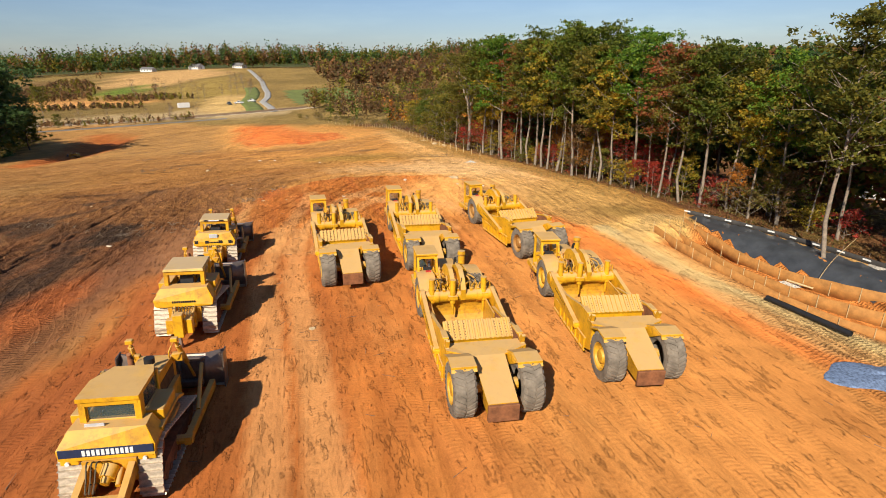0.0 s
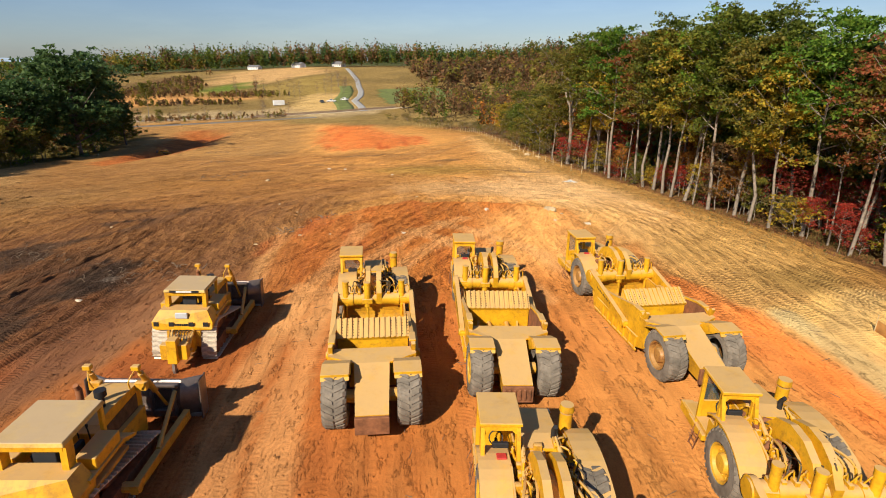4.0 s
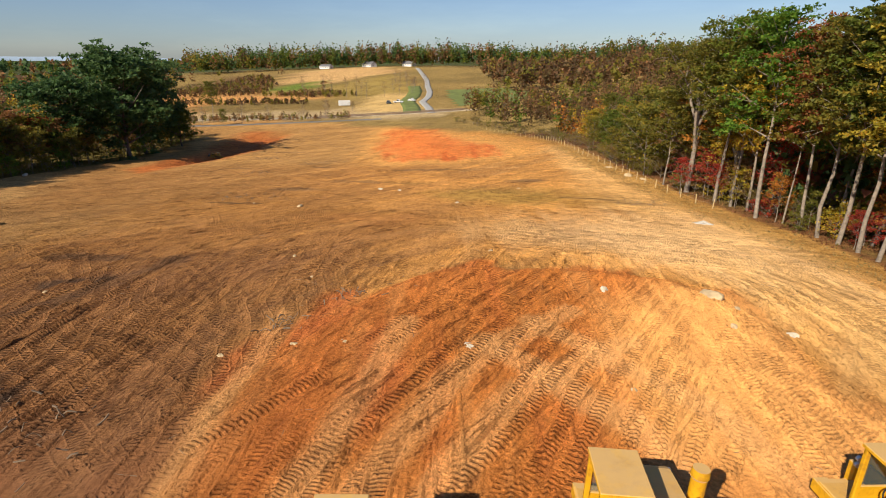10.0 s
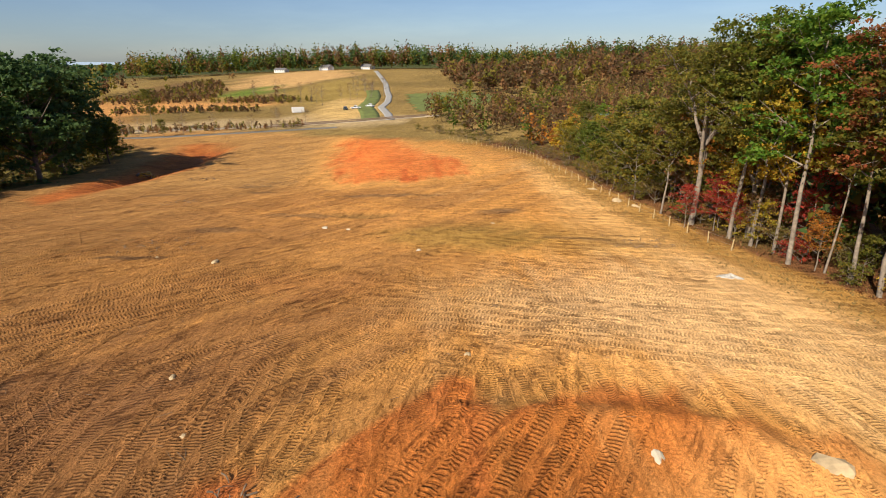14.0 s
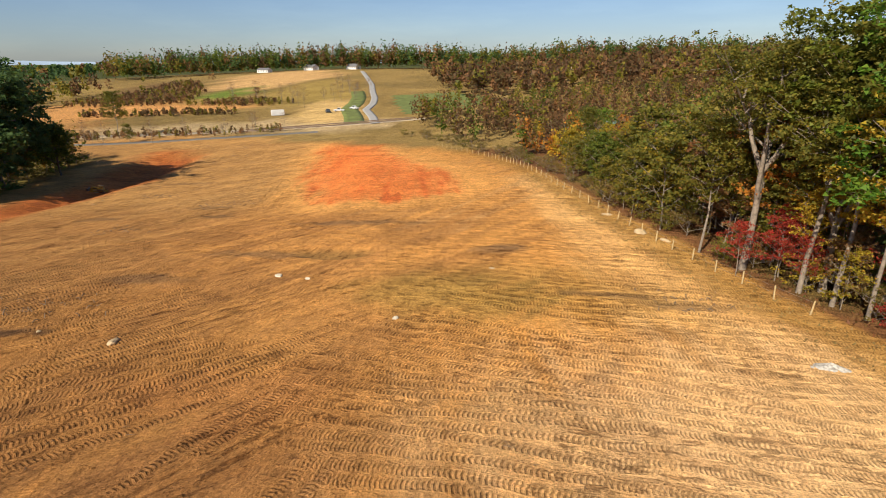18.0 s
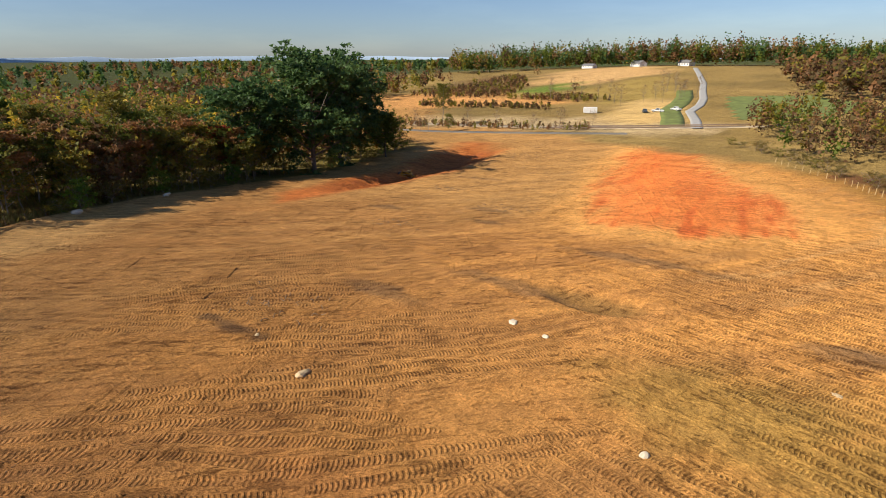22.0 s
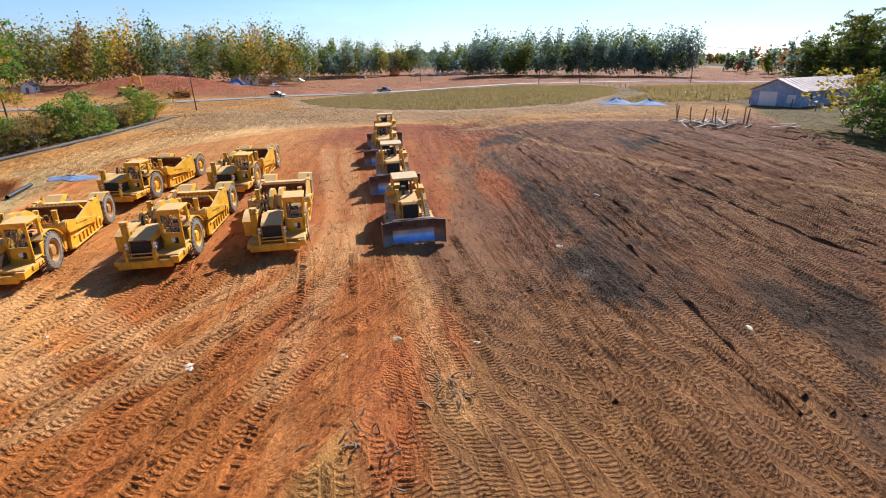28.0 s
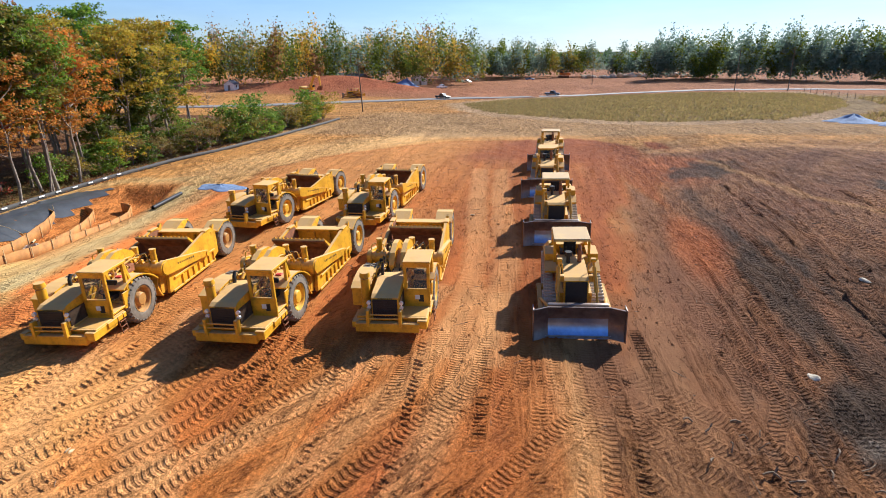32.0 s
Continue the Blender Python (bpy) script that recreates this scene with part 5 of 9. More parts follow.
# ---- hills on the horizon, air haze put into their blue colour ----
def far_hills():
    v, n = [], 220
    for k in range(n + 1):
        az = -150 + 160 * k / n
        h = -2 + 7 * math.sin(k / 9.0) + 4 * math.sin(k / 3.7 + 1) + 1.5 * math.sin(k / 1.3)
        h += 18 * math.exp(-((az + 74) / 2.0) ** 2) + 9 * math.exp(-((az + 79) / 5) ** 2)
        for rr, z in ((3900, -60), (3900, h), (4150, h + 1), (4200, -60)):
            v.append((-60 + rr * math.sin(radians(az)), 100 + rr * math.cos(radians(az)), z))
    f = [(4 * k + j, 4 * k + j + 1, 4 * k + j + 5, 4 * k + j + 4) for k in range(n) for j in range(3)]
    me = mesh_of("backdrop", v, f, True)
    me.materials.append(plain("hazed_hills", (0.36, 0.46, 0.58), 1.0, spread=0.12, scale=0.004))
    tagged(new("backdrop", me), "distant wooded hills on the horizon, haze painted as pale blue", "hills", kind="structure")


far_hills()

# ---- machine paint and metal ----
def paint_material(name, colour, dust=(0.57, 0.36, 0.15), settled=0.85, rust=0.25, rough=0.45):
    """Worn machine paint: dust settled on what faces up, rust and mud blotches, faint streaks."""
    m, t, b = material(name, rough, 0.0, 0.45)
    c = mix(t, 1.0, colour, ramp(t, noise_of(t, 0.9, 4, 0.6), [(0.3, (0.74, 0.68, 0.58)), (0.7, (1.14, 1.1, 1.05))]), "MULTIPLY")
    c = mix(t, 0.5, c, ramp(t, noise_of(t, 5.5, 7, 0.7), [(0.3, (0.55, 0.47, 0.36)), (0.5, grey(1.0))]), "MULTIPLY")
    r = ramp(t, noise_of(t, 2.6, 8, 0.72), [(0.52, grey(0)), (0.66, grey(1))])
    c = mix(t, mix(t, rust, grey(0), r), c, (0.20, 0.075, 0.028))
    g = t.nodes.new("ShaderNodeNewGeometry")
    s = t.nodes.new("ShaderNodeSeparateXYZ")
    t.links.new(g.outputs["Normal"], s.inputs[0])
    up = ramp(t, s.outputs["Z"], [(0.35, grey(0)), (0.85, grey(1))])
    spots = ramp(t, noise_of(t, 1.4, 6, 0.65), [(0.2, grey(0.45)), (0.5, grey(1))])
    k = mix(t, 1.0, up, spots, "MULTIPLY")
    k = mix(t, settled, grey(0), k)
    c = mix(t, k, c, dust)
    t.links.new(c, b.inputs["Base Color"])
    rr = ramp(t, k, [(0.0, grey(rough)), (1.0, grey(0.95))])
    t.links.new(rr, b.inputs["Roughness"])
    bumped(t, b, noise_of(t, 14, 4, 0.6), 0.15, 0.004)
    return m


YELLOW = paint_material("yellow_paint", (0.74, 0.40, 0.015), rust=0.45)
YELLOW_PALE = paint_material("faded_yellow_paint", (0.74, 0.48, 0.07), settled=0.6, rust=0.2)
YELLOW_WORN = paint_material("worn_yellow_paint", (0.64, 0.34, 0.025), settled=0.55, rust=0.6)
RUSTY = plain("rusty_steel", (0.24, 0.095, 0.04), 0.85, 0.1, 0.5, 2.2, 0.01)
STEEL = plain("worn_steel", (0.42, 0.38, 0.33), 0.42, 0.7, 0.35, 3.0, 0.005)
SHOE = plain("track_steel", (0.50, 0.42, 0.32), 0.5, 0.45, 0.4, 5.0, 0.005)
BLADE = plain("scoured_blade", (0.20, 0.155, 0.13), 0.38, 0.6, 0.5, 1.2, 0.004)
# scoured steel with the sky's blue reflection put into its base colour
BLADE_LOW = plain("polished_blade_sky_tint", (0.20, 0.29, 0.50), 0.28, 0.85, 0.3, 1.5, 0.003)
BLACK = plain("black_metal", (0.018, 0.017, 0.017), 0.6, 0.0, 0.3, 4)
GRIME = plain("oily_engine", (0.10, 0.065, 0.04), 0.65, 0.3, 0.6, 4)
HOSE = plain("dusty_hose", (0.10, 0.074, 0.042), 0.75)
TYRE = plain("dusty_rubber", (0.20, 0.165, 0.125), 0.92, 0.0, 0.4, 1.8, 0.01)
SEAT = plain("black_seat", (0.02, 0.02, 0.022), 0.7)
WHITE = plain("white_lettering", (0.75, 0.74, 0.7), 0.6, spread=0.1)
NAVY = plain("dark_blue_stripe", (0.02, 0.03, 0.07), 0.5, spread=0.2)
SILVER = plain("silver_patch", (0.62, 0.64, 0.66), 0.35, 0.3, 0.15)
RED_PLATE = plain("red_decal", (0.5, 0.04, 0.03), 0.6)
gm, gt, gb = material("cab_glass", 0.08, 0.0, 0.5)
gb.inputs["Base Color"].default_value = (0.10, 0.13, 0.12, 1)
gb.inputs["Alpha"].default_value = 0.35
GLASS = gm


class Shape:
    """A bmesh that takes boxes, prisms, rods and turned forms, in a frame of its own."""

    def __init__(self, frame_of=None):
        self.bm, self.m = bmesh.new(), frame_of or Matrix.Identity(4)

    def add(self, verts, faces):
        vs = [self.bm.verts.new(self.m @ Vector(v)) for v in verts]
        for f in faces:
            try:
                self.bm.faces.new([vs[i] for i in f])
            except ValueError:
                pass
        return self

    def box(self, x0, x1, y0, y1, z0, z1, taper=0.0, bevel=0.02):
        """A box with its upright and top edges cut off a little."""
        b = min(bevel, (x1 - x0) * 0.3, (y1 - y0) * 0.3, (z1 - z0) * 0.3)
        def ring(ix, iy, z):
            c = b * 0.8
            return [(x0 + ix + c, y0 + iy, z), (x1 - ix - c, y0 + iy, z), (x1 - ix, y0 + iy + c, z), (x1 - ix, y1 - iy - c, z),
                    (x1 - ix - c, y1 - iy, z), (x0 + ix + c, y1 - iy, z), (x0 + ix, y1 - iy - c, z), (x0 + ix, y0 + iy + c, z)]
        v = ring(b, b, z0) + ring(0, 0, z0 + b) + ring(taper, taper, z1 - b) + ring(taper + b, taper + b, z1)
        f = [tuple(range(7, -1, -1)), tuple(range(24, 32))]
        for k in range(3):
            for i in range(8):
                n = (i + 1) % 8
                f.append((k * 8 + i, k * 8 + n, k * 8 + 8 + n, k * 8 + 8 + i))
        return self.add(v, f)

    def prism(self, outline, x0, x1):
        """An outline of (y, z), anticlockwise seen from -x... run from x0 to x1."""
        n = len(outline)
        v = [(x0, y, z) for y, z in outline] + [(x1, y, z) for y, z in outline]
        return self.add(v, [tuple(range(n)), tuple(range(2 * n - 1, n - 1, -1))] + [(i, i + n, (i + 1) % n + n, (i + 1) % n) for i in range(n)])

    def plan(self, outline, z0, z1):
        """An outline of (x, y) run from z0 to z1."""
        n = len(outline)
        v = [(x, y, z0) for x, y in outline] + [(x, y, z1) for x, y in outline]
        return self.add(v, [tuple(range(n - 1, -1, -1)), tuple(range(n, 2 * n))] + [(i, (i + 1) % n, (i + 1) % n + n, i + n) for i in range(n)])

    def face(self, outline, y0, y1):
        """An outline of (x, z) run from y0 to y1."""
        n = len(outline)
        v = [(x, y0, z) for x, z in outline] + [(x, y1, z) for x, z in outline]
        return self.add(v, [tuple(range(n)), tuple(range(2 * n - 1, n - 1, -1))] + [(i, i + n, (i + 1) % n + n, (i + 1) % n) for i in range(n)])

    def rod(self, a, b, r, r2=None, sides=12):
        a, b = Vector(a), Vector(b)
        d = (b - a).normalized()
        p = d.orthogonal().normalized()
        q = d.cross(p)
        r2 = r if r2 is None else r2
        v = []
        for c, rr in ((a, r), (b, r2)):
            v += [c + (p * math.cos(2 * math.pi * k / sides) + q * math.sin(2 * math.pi * k / sides)) * rr for k in range(sides)]
        return self.add(v, [tuple(range(sides - 1, -1, -1)), tuple(range(sides, 2 * sides))] + [(k, (k + 1) % sides, (k + 1) % sides + sides, k + sides) for k in range(sides)])

    def hose(self, pts, r, sides=6, steps=5):
        """A bent pipe or hose through points."""
        pts = [Vector(p) for p in pts]
        path = []
        for i in range(len(pts) - 1):
            p0, p1, p2, p3 = pts[max(i - 1, 0)], pts[i], pts[i + 1], pts[min(i + 2, len(pts) - 1)]
            for k in range(steps):
                t = k / steps
                path.append(0.5 * ((2 * p1) + (p2 - p0) * t + (2 * p0 - 5 * p1 + 4 * p2 - p3) * t * t + (3 * p1 - p0 - 3 * p2 + p3) * t**3))
        path.append(pts[-1])
        v, f = [], []
        tube(v, f, path, [r] * len(path), sides)
        return self.add(v, f)

    def turned(self, profile, centre, axis="x", sides=32):
        """A profile of (along, radius) turned about an axis through a centre."""
        v, n = [], len(profile)
        for k in range(sides):
            w = 2 * math.pi * k / sides
            for a, r in profile:
                u = (a, r * math.cos(w), r * math.sin(w)) if axis == "x" else (r * math.cos(w), r * math.sin(w), a)
                v.append((centre[0] + u[0], centre[1] + u[1], centre[2] + u[2]))
        f = []
        for k in range(sides):
            m = (k + 1) % sides
            for i in range(n - 1):
                f.append((k * n + i, k * n + i + 1, m * n + i + 1, m * n + i))
        return self.add(v, f)


def part(name, shape, mat, parent, label="", smooth=False):
    """One mesh under a thing or under a part."""
    bm = shape.bm
    bmesh.ops.recalc_face_normals(bm, faces=bm.faces)
    me = bpy.data.meshes.new(name)
    bm.to_mesh(me)
    bm.free()
    me.materials.append(mat)
    if smooth:
        me.polygons.foreach_set("use_smooth", np.ones(len(me.polygons), bool))
        me.set_sharp_from_angle(angle=radians(38))
    ob = new(name, me)
    ob.parent = parent
    return tagged(ob, label) if label else ob


def wheel(parent, x, y, r, width, frame_of, outer, rim_mat, label=""):
    """A lugged earthmover tyre with its rim; outer is the side the rim shows on."""
    s, h = Shape(frame_of), width / 2
    c = (x, y, r)
    s.turned([(-h * 0.75, r * 0.5), (-h, r * 0.6), (-h * 1.02, r * 0.78), (-h * 0.9, r * 0.92), (-h * 0.62, r * 0.955), (h * 0.62, r * 0.955), (h * 0.9, r * 0.92), (h * 1.02, r * 0.78), (h, r * 0.6), (h * 0.75, r * 0.5)], c, sides=40)
    n = 26
    for k in range(n):
        for sg in (-1, 1):
            w0 = 2 * math.pi * (k + (0.5 if sg > 0 else 0)) / n
            v = []
            for a, ww, wd in ((0.06, 0.10, 0.055), (0.75, -0.04, 0.07), (1.02, -0.06, 0.075)):
                for e in (-1, 1):
                    w = w0 + ww + e * wd
                    ra = r * (1.0 if a < 0.9 else 0.90)
                    v.append((x + sg * h * a, y + math.cos(w) * ra, r + math.sin(w) * ra))
                    rb = r * (0.94 if a < 0.9 else 0.85)
                    v.append((x + sg * h * a, y + math.cos(w) * rb, r + math.sin(w) * rb))
            s.add(v, [(0, 2, 6, 4), (4, 6, 10, 8), (0, 4, 5, 1), (4, 8, 9, 5), (2, 3, 7, 6), (6, 7, 11, 10), (8, 10, 11, 9), (0, 1, 3, 2)])
    tyre = part("wheel", s, TYRE, parent, label or "grey dusty lugged tyre", True)
    o = outer
    s = Shape(frame_of)
    s.turned([(o * h * 0.98, r * 0.56), (o * h * 0.9, r * 0.5), (o * h * 0.55, r * 0.46), (o * h * 0.5, r * 0.30), (o * h * 0.85, r * 0.27), (o * h * 0.92, r * 0.24), (o * h * 0.95, 0.02)], c, sides=28)
    for k in range(12):
        w = 2 * math.pi * k / 12
        p = (x + o * h * 0.5, y + math.cos(w) * r * 0.385, r + math.sin(w) * r * 0.385)
        s.rod(p, (p[0] + o * 0.05, p[1], p[2]), 0.028, sides=6)
    part("rim", s, rim_mat, tyre, "", True)
    return tyre


def arch(y0, z0, y1, z1, rise, thick, n=8):
    """Outline of a bent plate from (y0, z0) to (y1, z1)."""
    up = [(y0 + (y1 - y0) * k / n, z0 + (z1 - z0) * k / n + rise * math.sin(math.pi * k / n) ** 0.75) for k in range(n + 1)]
    return up + [(y, z - thick) for y, z in reversed(up)]


WB, WR = 9.6, 1.2


def scraper(x, y, turn, front, ejector, paint, rim, engine, label, tail="plain", apron=None):
    """A motor scraper: rear axle at its origin, nose along +y; front is how far the tractor is swung at the hitch."""
    root = new("scraper")
    zr = rest(x, y)
    c, s_ = math.cos(radians(turn)), math.sin(radians(turn))
    zf = rest(x - s_ * WB, y + c * WB)
    zl, zrt = rest(x - c * 1.4, y - s_ * 1.4), rest(x + c * 1.4, y + s_ * 1.4)
    root.matrix_basis = pose(x, y, zr - 0.02, 0, 0, turn) @ pose(0, 0, 0, math.degrees(math.atan2(zf - zr, WB)), math.degrees(math.atan2(zl - zrt, 2.8)) * 0.7, 0)
    tagged(root, label, "scraper", "yellow motor scrapers parked on the clay")
    T = pose(0, 8.75, 0, 0, 0, front - turn) @ pose(0, -8.75, 0)
    I = Matrix.Identity(4)
    # rear: wheels, push frame, deck, fenders
    for sx in (-1, 1):
        wheel(root, sx * 1.42, 0, WR, 0.92, I, sx, rim)
    s = Shape().plan([(-0.62, -1.42), (0.62, -1.42), (0.70, 0.9), (1.8, 1.35), (1.8, 1.95), (-1.8, 1.95), (-1.8, 1.35), (-0.72, 0.9)], 0, 0.08)
    for v in s.bm.verts:
        v.co.z += 1.18 + 0.96 * min(max((v.co.y + 1.42) / 2.6, 0), 1)
    part("deck", s, paint, root, "dusty tan-yellow rear deck plate")
    s = Shape().prism([(-1.4, 0.60), (-1.4, 1.15), (0.9, 1.98), (1.7, 1.98), (1.7, 0.9), (0.3, 0.75)], -0.56, -0.46)
    s.prism([(-1.4, 0.60), (-1.4, 1.15), (0.9, 1.98), (1.7, 1.98), (1.7, 0.9), (0.3, 0.75)], 0.46, 0.56)
    s.rod((-1.0, 0, WR), (1.0, 0, WR), 0.26)
    s.box(-0.46, 0.46, -1.35, -1.05, 0.65, 1.1)
    part("push_frame", s, YELLOW_WORN, root)
    s = Shape().box(-0.64, 0.64, -1.58, -1.42, 0.52, 1.24)
    if tail == "ribbed":
        for k in range(6):
            s.box(-0.6 + 0.205 * k, -0.49 + 0.205 * k, -1.64, -1.57, 0.66, 1.16)
    part("push_block", s, RUSTY, root, "scuffed rust-red push block")
    for sx in (-1, 1):
        a, b = sorted((sx * 0.86, sx * 1.92))
        s = Shape().prism([(1.3, 2.0), (1.3, 2.08), (0.35, 2.46), (-0.35, 2.40), (-0.5, 2.2), (-0.46, 2.18), (-0.32, 2.33), (0.35, 2.38)], a, b)
        s.prism([(0.9, 1.6), (1.3, 2.0), (0.4, 2.38), (-0.3, 2.33), (0.2, 2.0)], min(sx * 0.84, sx * 0.88), max(sx * 0.84, sx * 0.88))
        s.box(a, b, -0.42, -0.36, 2.30, 2.42, bevel=0.01)
        part("rear_fender", s, paint, root)
    # bowl
    for sx in (-1, 1):
        a, b = sorted((sx * 1.62, sx * 1.78))
        s = Shape().prism([(1.35, 0.75), (1.35, 2.12), (1.9, 2.46), (2.7, 2.46), (4.6, 2.08), (6.4, 1.78), (7.0, 1.4), (7.15, 0.42), (5.8, 0.30), (2.4, 0.36)], a, b)
        o1, o2 = sorted((sx * 1.78, sx * 1.86))
        for k in range(7):
            yy = 2.0 + 0.62 * k
            s.box(o1, o2, yy, yy + 0.12, 0.42, 1.02, bevel=0.01)
        s.box(o1, o2, 1.9, 6.6, 1.0, 1.14, bevel=0.02)
        s.box(o1, o2, 1.9, 6.9, 0.34, 0.46, bevel=0.02)
        s.box(min(sx * 1.55, sx * 1.84), max(sx * 1.55, sx * 1.84), 1.95, 2.7, 2.42, 2.52)
        s.prism([(1.55, 2.2), (1.42, 2.58), (1.52, 2.64), (1.66, 2.55), (1.75, 2.35)], a, b)
        side_ = part("bowl_side", s, paint, root)
        c0, c1 = sorted((sx * 1.595, sx * 1.617))
        s = Shape().prism([(1.6, 0.8), (1.6, 2.1), (2.0, 2.36), (2.7, 2.36), (4.6, 1.98), (6.3, 1.68), (6.9, 1.35), (7.0, 0.55), (5.8, 0.55)], c0, c1)
        part("inner_plate", s, RUSTY, side_, "rusty scoured inside of the bowl")
        s = Shape().prism([(3.9, 1.28), (3.9, 1.62), (4.62, 1.62), (4.62, 1.28)], min(sx * 1.782, sx * 1.795), max(sx * 1.782, sx * 1.795))
        part("decal", s, BLACK, side_, "black square decal with a pale bar")
        s = Shape().box(min(sx * 1.796, sx * 1.80), max(sx * 1.796, sx * 1.80), 3.95, 4.2, 1.33, 1.57, bevel=0.001)
        part("decal", s, WHITE, side_, "white decal")
    s = Shape().prism([(1.4, 0.55), (1.4, 0.7), (6.9, 0.5), (7.15, 0.34), (7.0, 0.28)], -1.63, 1.63)
    part("bowl_floor", s, RUSTY, root, "rusty scoured bowl floor")
    s = Shape().box(-1.62, 1.62, 1.4, 1.52, 0.7, 2.0)
    s.box(-1.62, 1.62, 1.36, 1.6, 1.9, 2.1)
    part("rear_wall", s, paint, root)
    # ejector: flat wall with a leaning ribbed and pierced top plate, its guides and rams behind
    e = ejector
    s = Shape().box(-1.56, 1.56, e, e + 0.1, 0.72, 1.98)
    s.prism([(e - 0.03, 1.92), (e - 0.08, 2.03), (e + 0.72, 2.62), (e + 0.80, 2.56), (e + 0.1, 1.93)], -1.6, 1.6)
    ej = part("ejector", s, paint, root, "ejector wall with leaning top plate")
    s = Shape().box(-1.55, 1.55, e + 0.103, e + 0.135, 0.74, 1.95, bevel=0.008)
    s.prism([(e + 0.14, 1.90), (e + 0.805, 2.54), (e + 0.84, 2.50), (e + 0.17, 1.87)], -1.55, 1.55)
    part("ejector_face", s, RUSTY, ej, "rusty scoured front face of the ejector")
    for k in range(13):
        xx = -1.5 + k * 0.242
        s = Shape().prism([(e - 0.08, 2.0), (e - 0.11, 2.07), (e + 0.66, 2.68), (e + 0.72, 2.61)], xx, xx + 0.09)
        part("rib", s, paint, ej)
    s = Shape()
    for k in range(13):
        if 3 < k < 9:
            continue
        for q in range(6):
            f = 0.12 + 0.14 * q
            s.rod((-1.35 + k * 0.242, e - 0.07 + 0.79 * f, 2.04 + 0.58 * f), (-1.35 + k * 0.242, e - 0.085 + 0.79 * f, 2.06 + 0.58 * f), 0.02, sides=6)
    tagged(part("pierced_holes", s, BLACK, ej, ""), "rows of round holes", kind="stuff")
    for xx in (-0.45, 0.45):
        s = Shape().rod((xx, 1.5, 1.1), (xx, e, 1.15), 0.13)
        s.prism([(e, 1.3), (e - 0.5, 0.75), (e, 0.75)], xx * 2.2 - 0.05, xx * 2.2 + 0.05)
        part("ejector_ram", s, YELLOW_WORN, root, "", True)
    # apron
    prof = [(7.55 + 0.32 * math.sin(math.pi * k / 7), 0.42 + 1.45 * k / 7) for k in range(8)]
    s = Shape().prism([(yy, zz) for yy, zz in prof] + [(yy - 0.1, zz) for yy, zz in reversed(prof)], -1.58, 1.58)
    for sx in (-1, 1):
        a, b = sorted((sx * 1.5, sx * 1.58))
        s.prism([(5.6, 1.5), (5.6, 1.75), (7.5, 1.85), (7.6, 0.6), (7.3, 0.5)], a, b)
    part("apron", s, apron or YELLOW_WORN, root, "curved worn yellow apron plate")
    # draught frame: arms, cross tube, gooseneck, rams
    for sx in (-1, 1):
        a, b = sorted((sx * 1.80, sx * 2.02))
        out = [(3.0, 1.12), (3.0, 1.42)] + [(7.55 + 0.42 * math.sin(w), 2.02 + 0.42 * math.cos(w)) for w in np.linspace(-0.6, 2.9, 9)]
        s = Shape().prism(out, a, b)
        s.rod((sx * 1.78, 7.55, 2.02), (sx * 2.08, 7.55, 2.02), 0.34, sides=20)
        s.rod((sx * 1.78, 3.15, 1.27), (sx * 2.08, 3.15, 1.27), 0.17, sides=14)
        arm = part("draught_arm", s, paint, root, "", True)
        s = Shape()
        for k in range(9):
            yy = 4.7 + 0.2 * k
            zz = 1.36 + (yy - 3.0) * 0.128
            s.box(min(sx * 2.02, sx * 2.026), max(sx * 2.02, sx * 2.026), yy, yy + 0.10, zz + 0.02, zz + 0.12, bevel=0.001)
        part("lettering", s, BLACK, arm, "row of dark marks along the arm")
    s = Shape().rod((-1.8, 7.55, 2.02), (1.8, 7.55, 2.02), 0.31, sides=20)
    s.rod((-1.3, 7.55, 2.02), (-1.05, 7.55, 2.02), 0.36, sides=20).rod((1.05, 7.55, 2.02), (1.3, 7.55, 2.02), 0.36, sides=20)
    for k in range(9):
        xx = -1.5 + 0.375 * k
        s.box(xx - 0.07, xx + 0.08, 7.42, 7.7, 2.28, 2.46)
        s.hose([(xx, 7.55, 2.42), (xx + 0.12, 7.48, 2.75), (xx + 0.3, 7.62, 2.7), (xx + 0.34, 7.6, 2.35)], 0.028, 5)
    part("draught_tube", s, paint, root, "", True)
    goose = [(7.25, 1.9), (7.2, 2.5), (7.6, 3.02), (8.2, 3.32), (8.9, 3.36), (9.6, 3.1), (10.05, 2.6), (10.2, 1.9), (10.15, 1.2), (9.6, 1.2), (9.65, 2.0), (9.4, 2.46), (8.9, 2.72), (8.3, 2.7), (7.95, 2.46), (7.85, 1.9)]
    s = Shape().prism(goose, -0.40, -0.16)
    s.prism([(yy, zz - 0.04) for yy, zz in goose], 0.14, 0.40)
    s.prism(arch(7.5, 2.2, 9.9, 2.2, 0.62, 0.06), -0.17, 0.15)
    s.box(-0.3, 0.32, 9.2, 9.85, 0.85, 1.45)
    part("gooseneck", s, paint, root)
    for xx in (-1.42, -0.32, 1.42):
        s = Shape()
        yy = 7.42 if abs(xx) > 1 else 7.2
        s.rod((xx, yy, 1.75), (xx, yy + 0.05, 2.98), 0.155, sides=16)
        s.rod((xx, yy + 0.05, 2.98), (xx, yy + 0.05, 3.06), 0.17, sides=16)
        s.box(xx - 0.26, xx + 0.26, yy - 0.16, yy + 0.2, 1.95, 2.2)
        s.rod((xx, yy - 0.03, 1.1), (xx, yy, 1.75), 0.07)
        part("lift_ram", s, paint, root, "upright yellow lift cylinder", True)
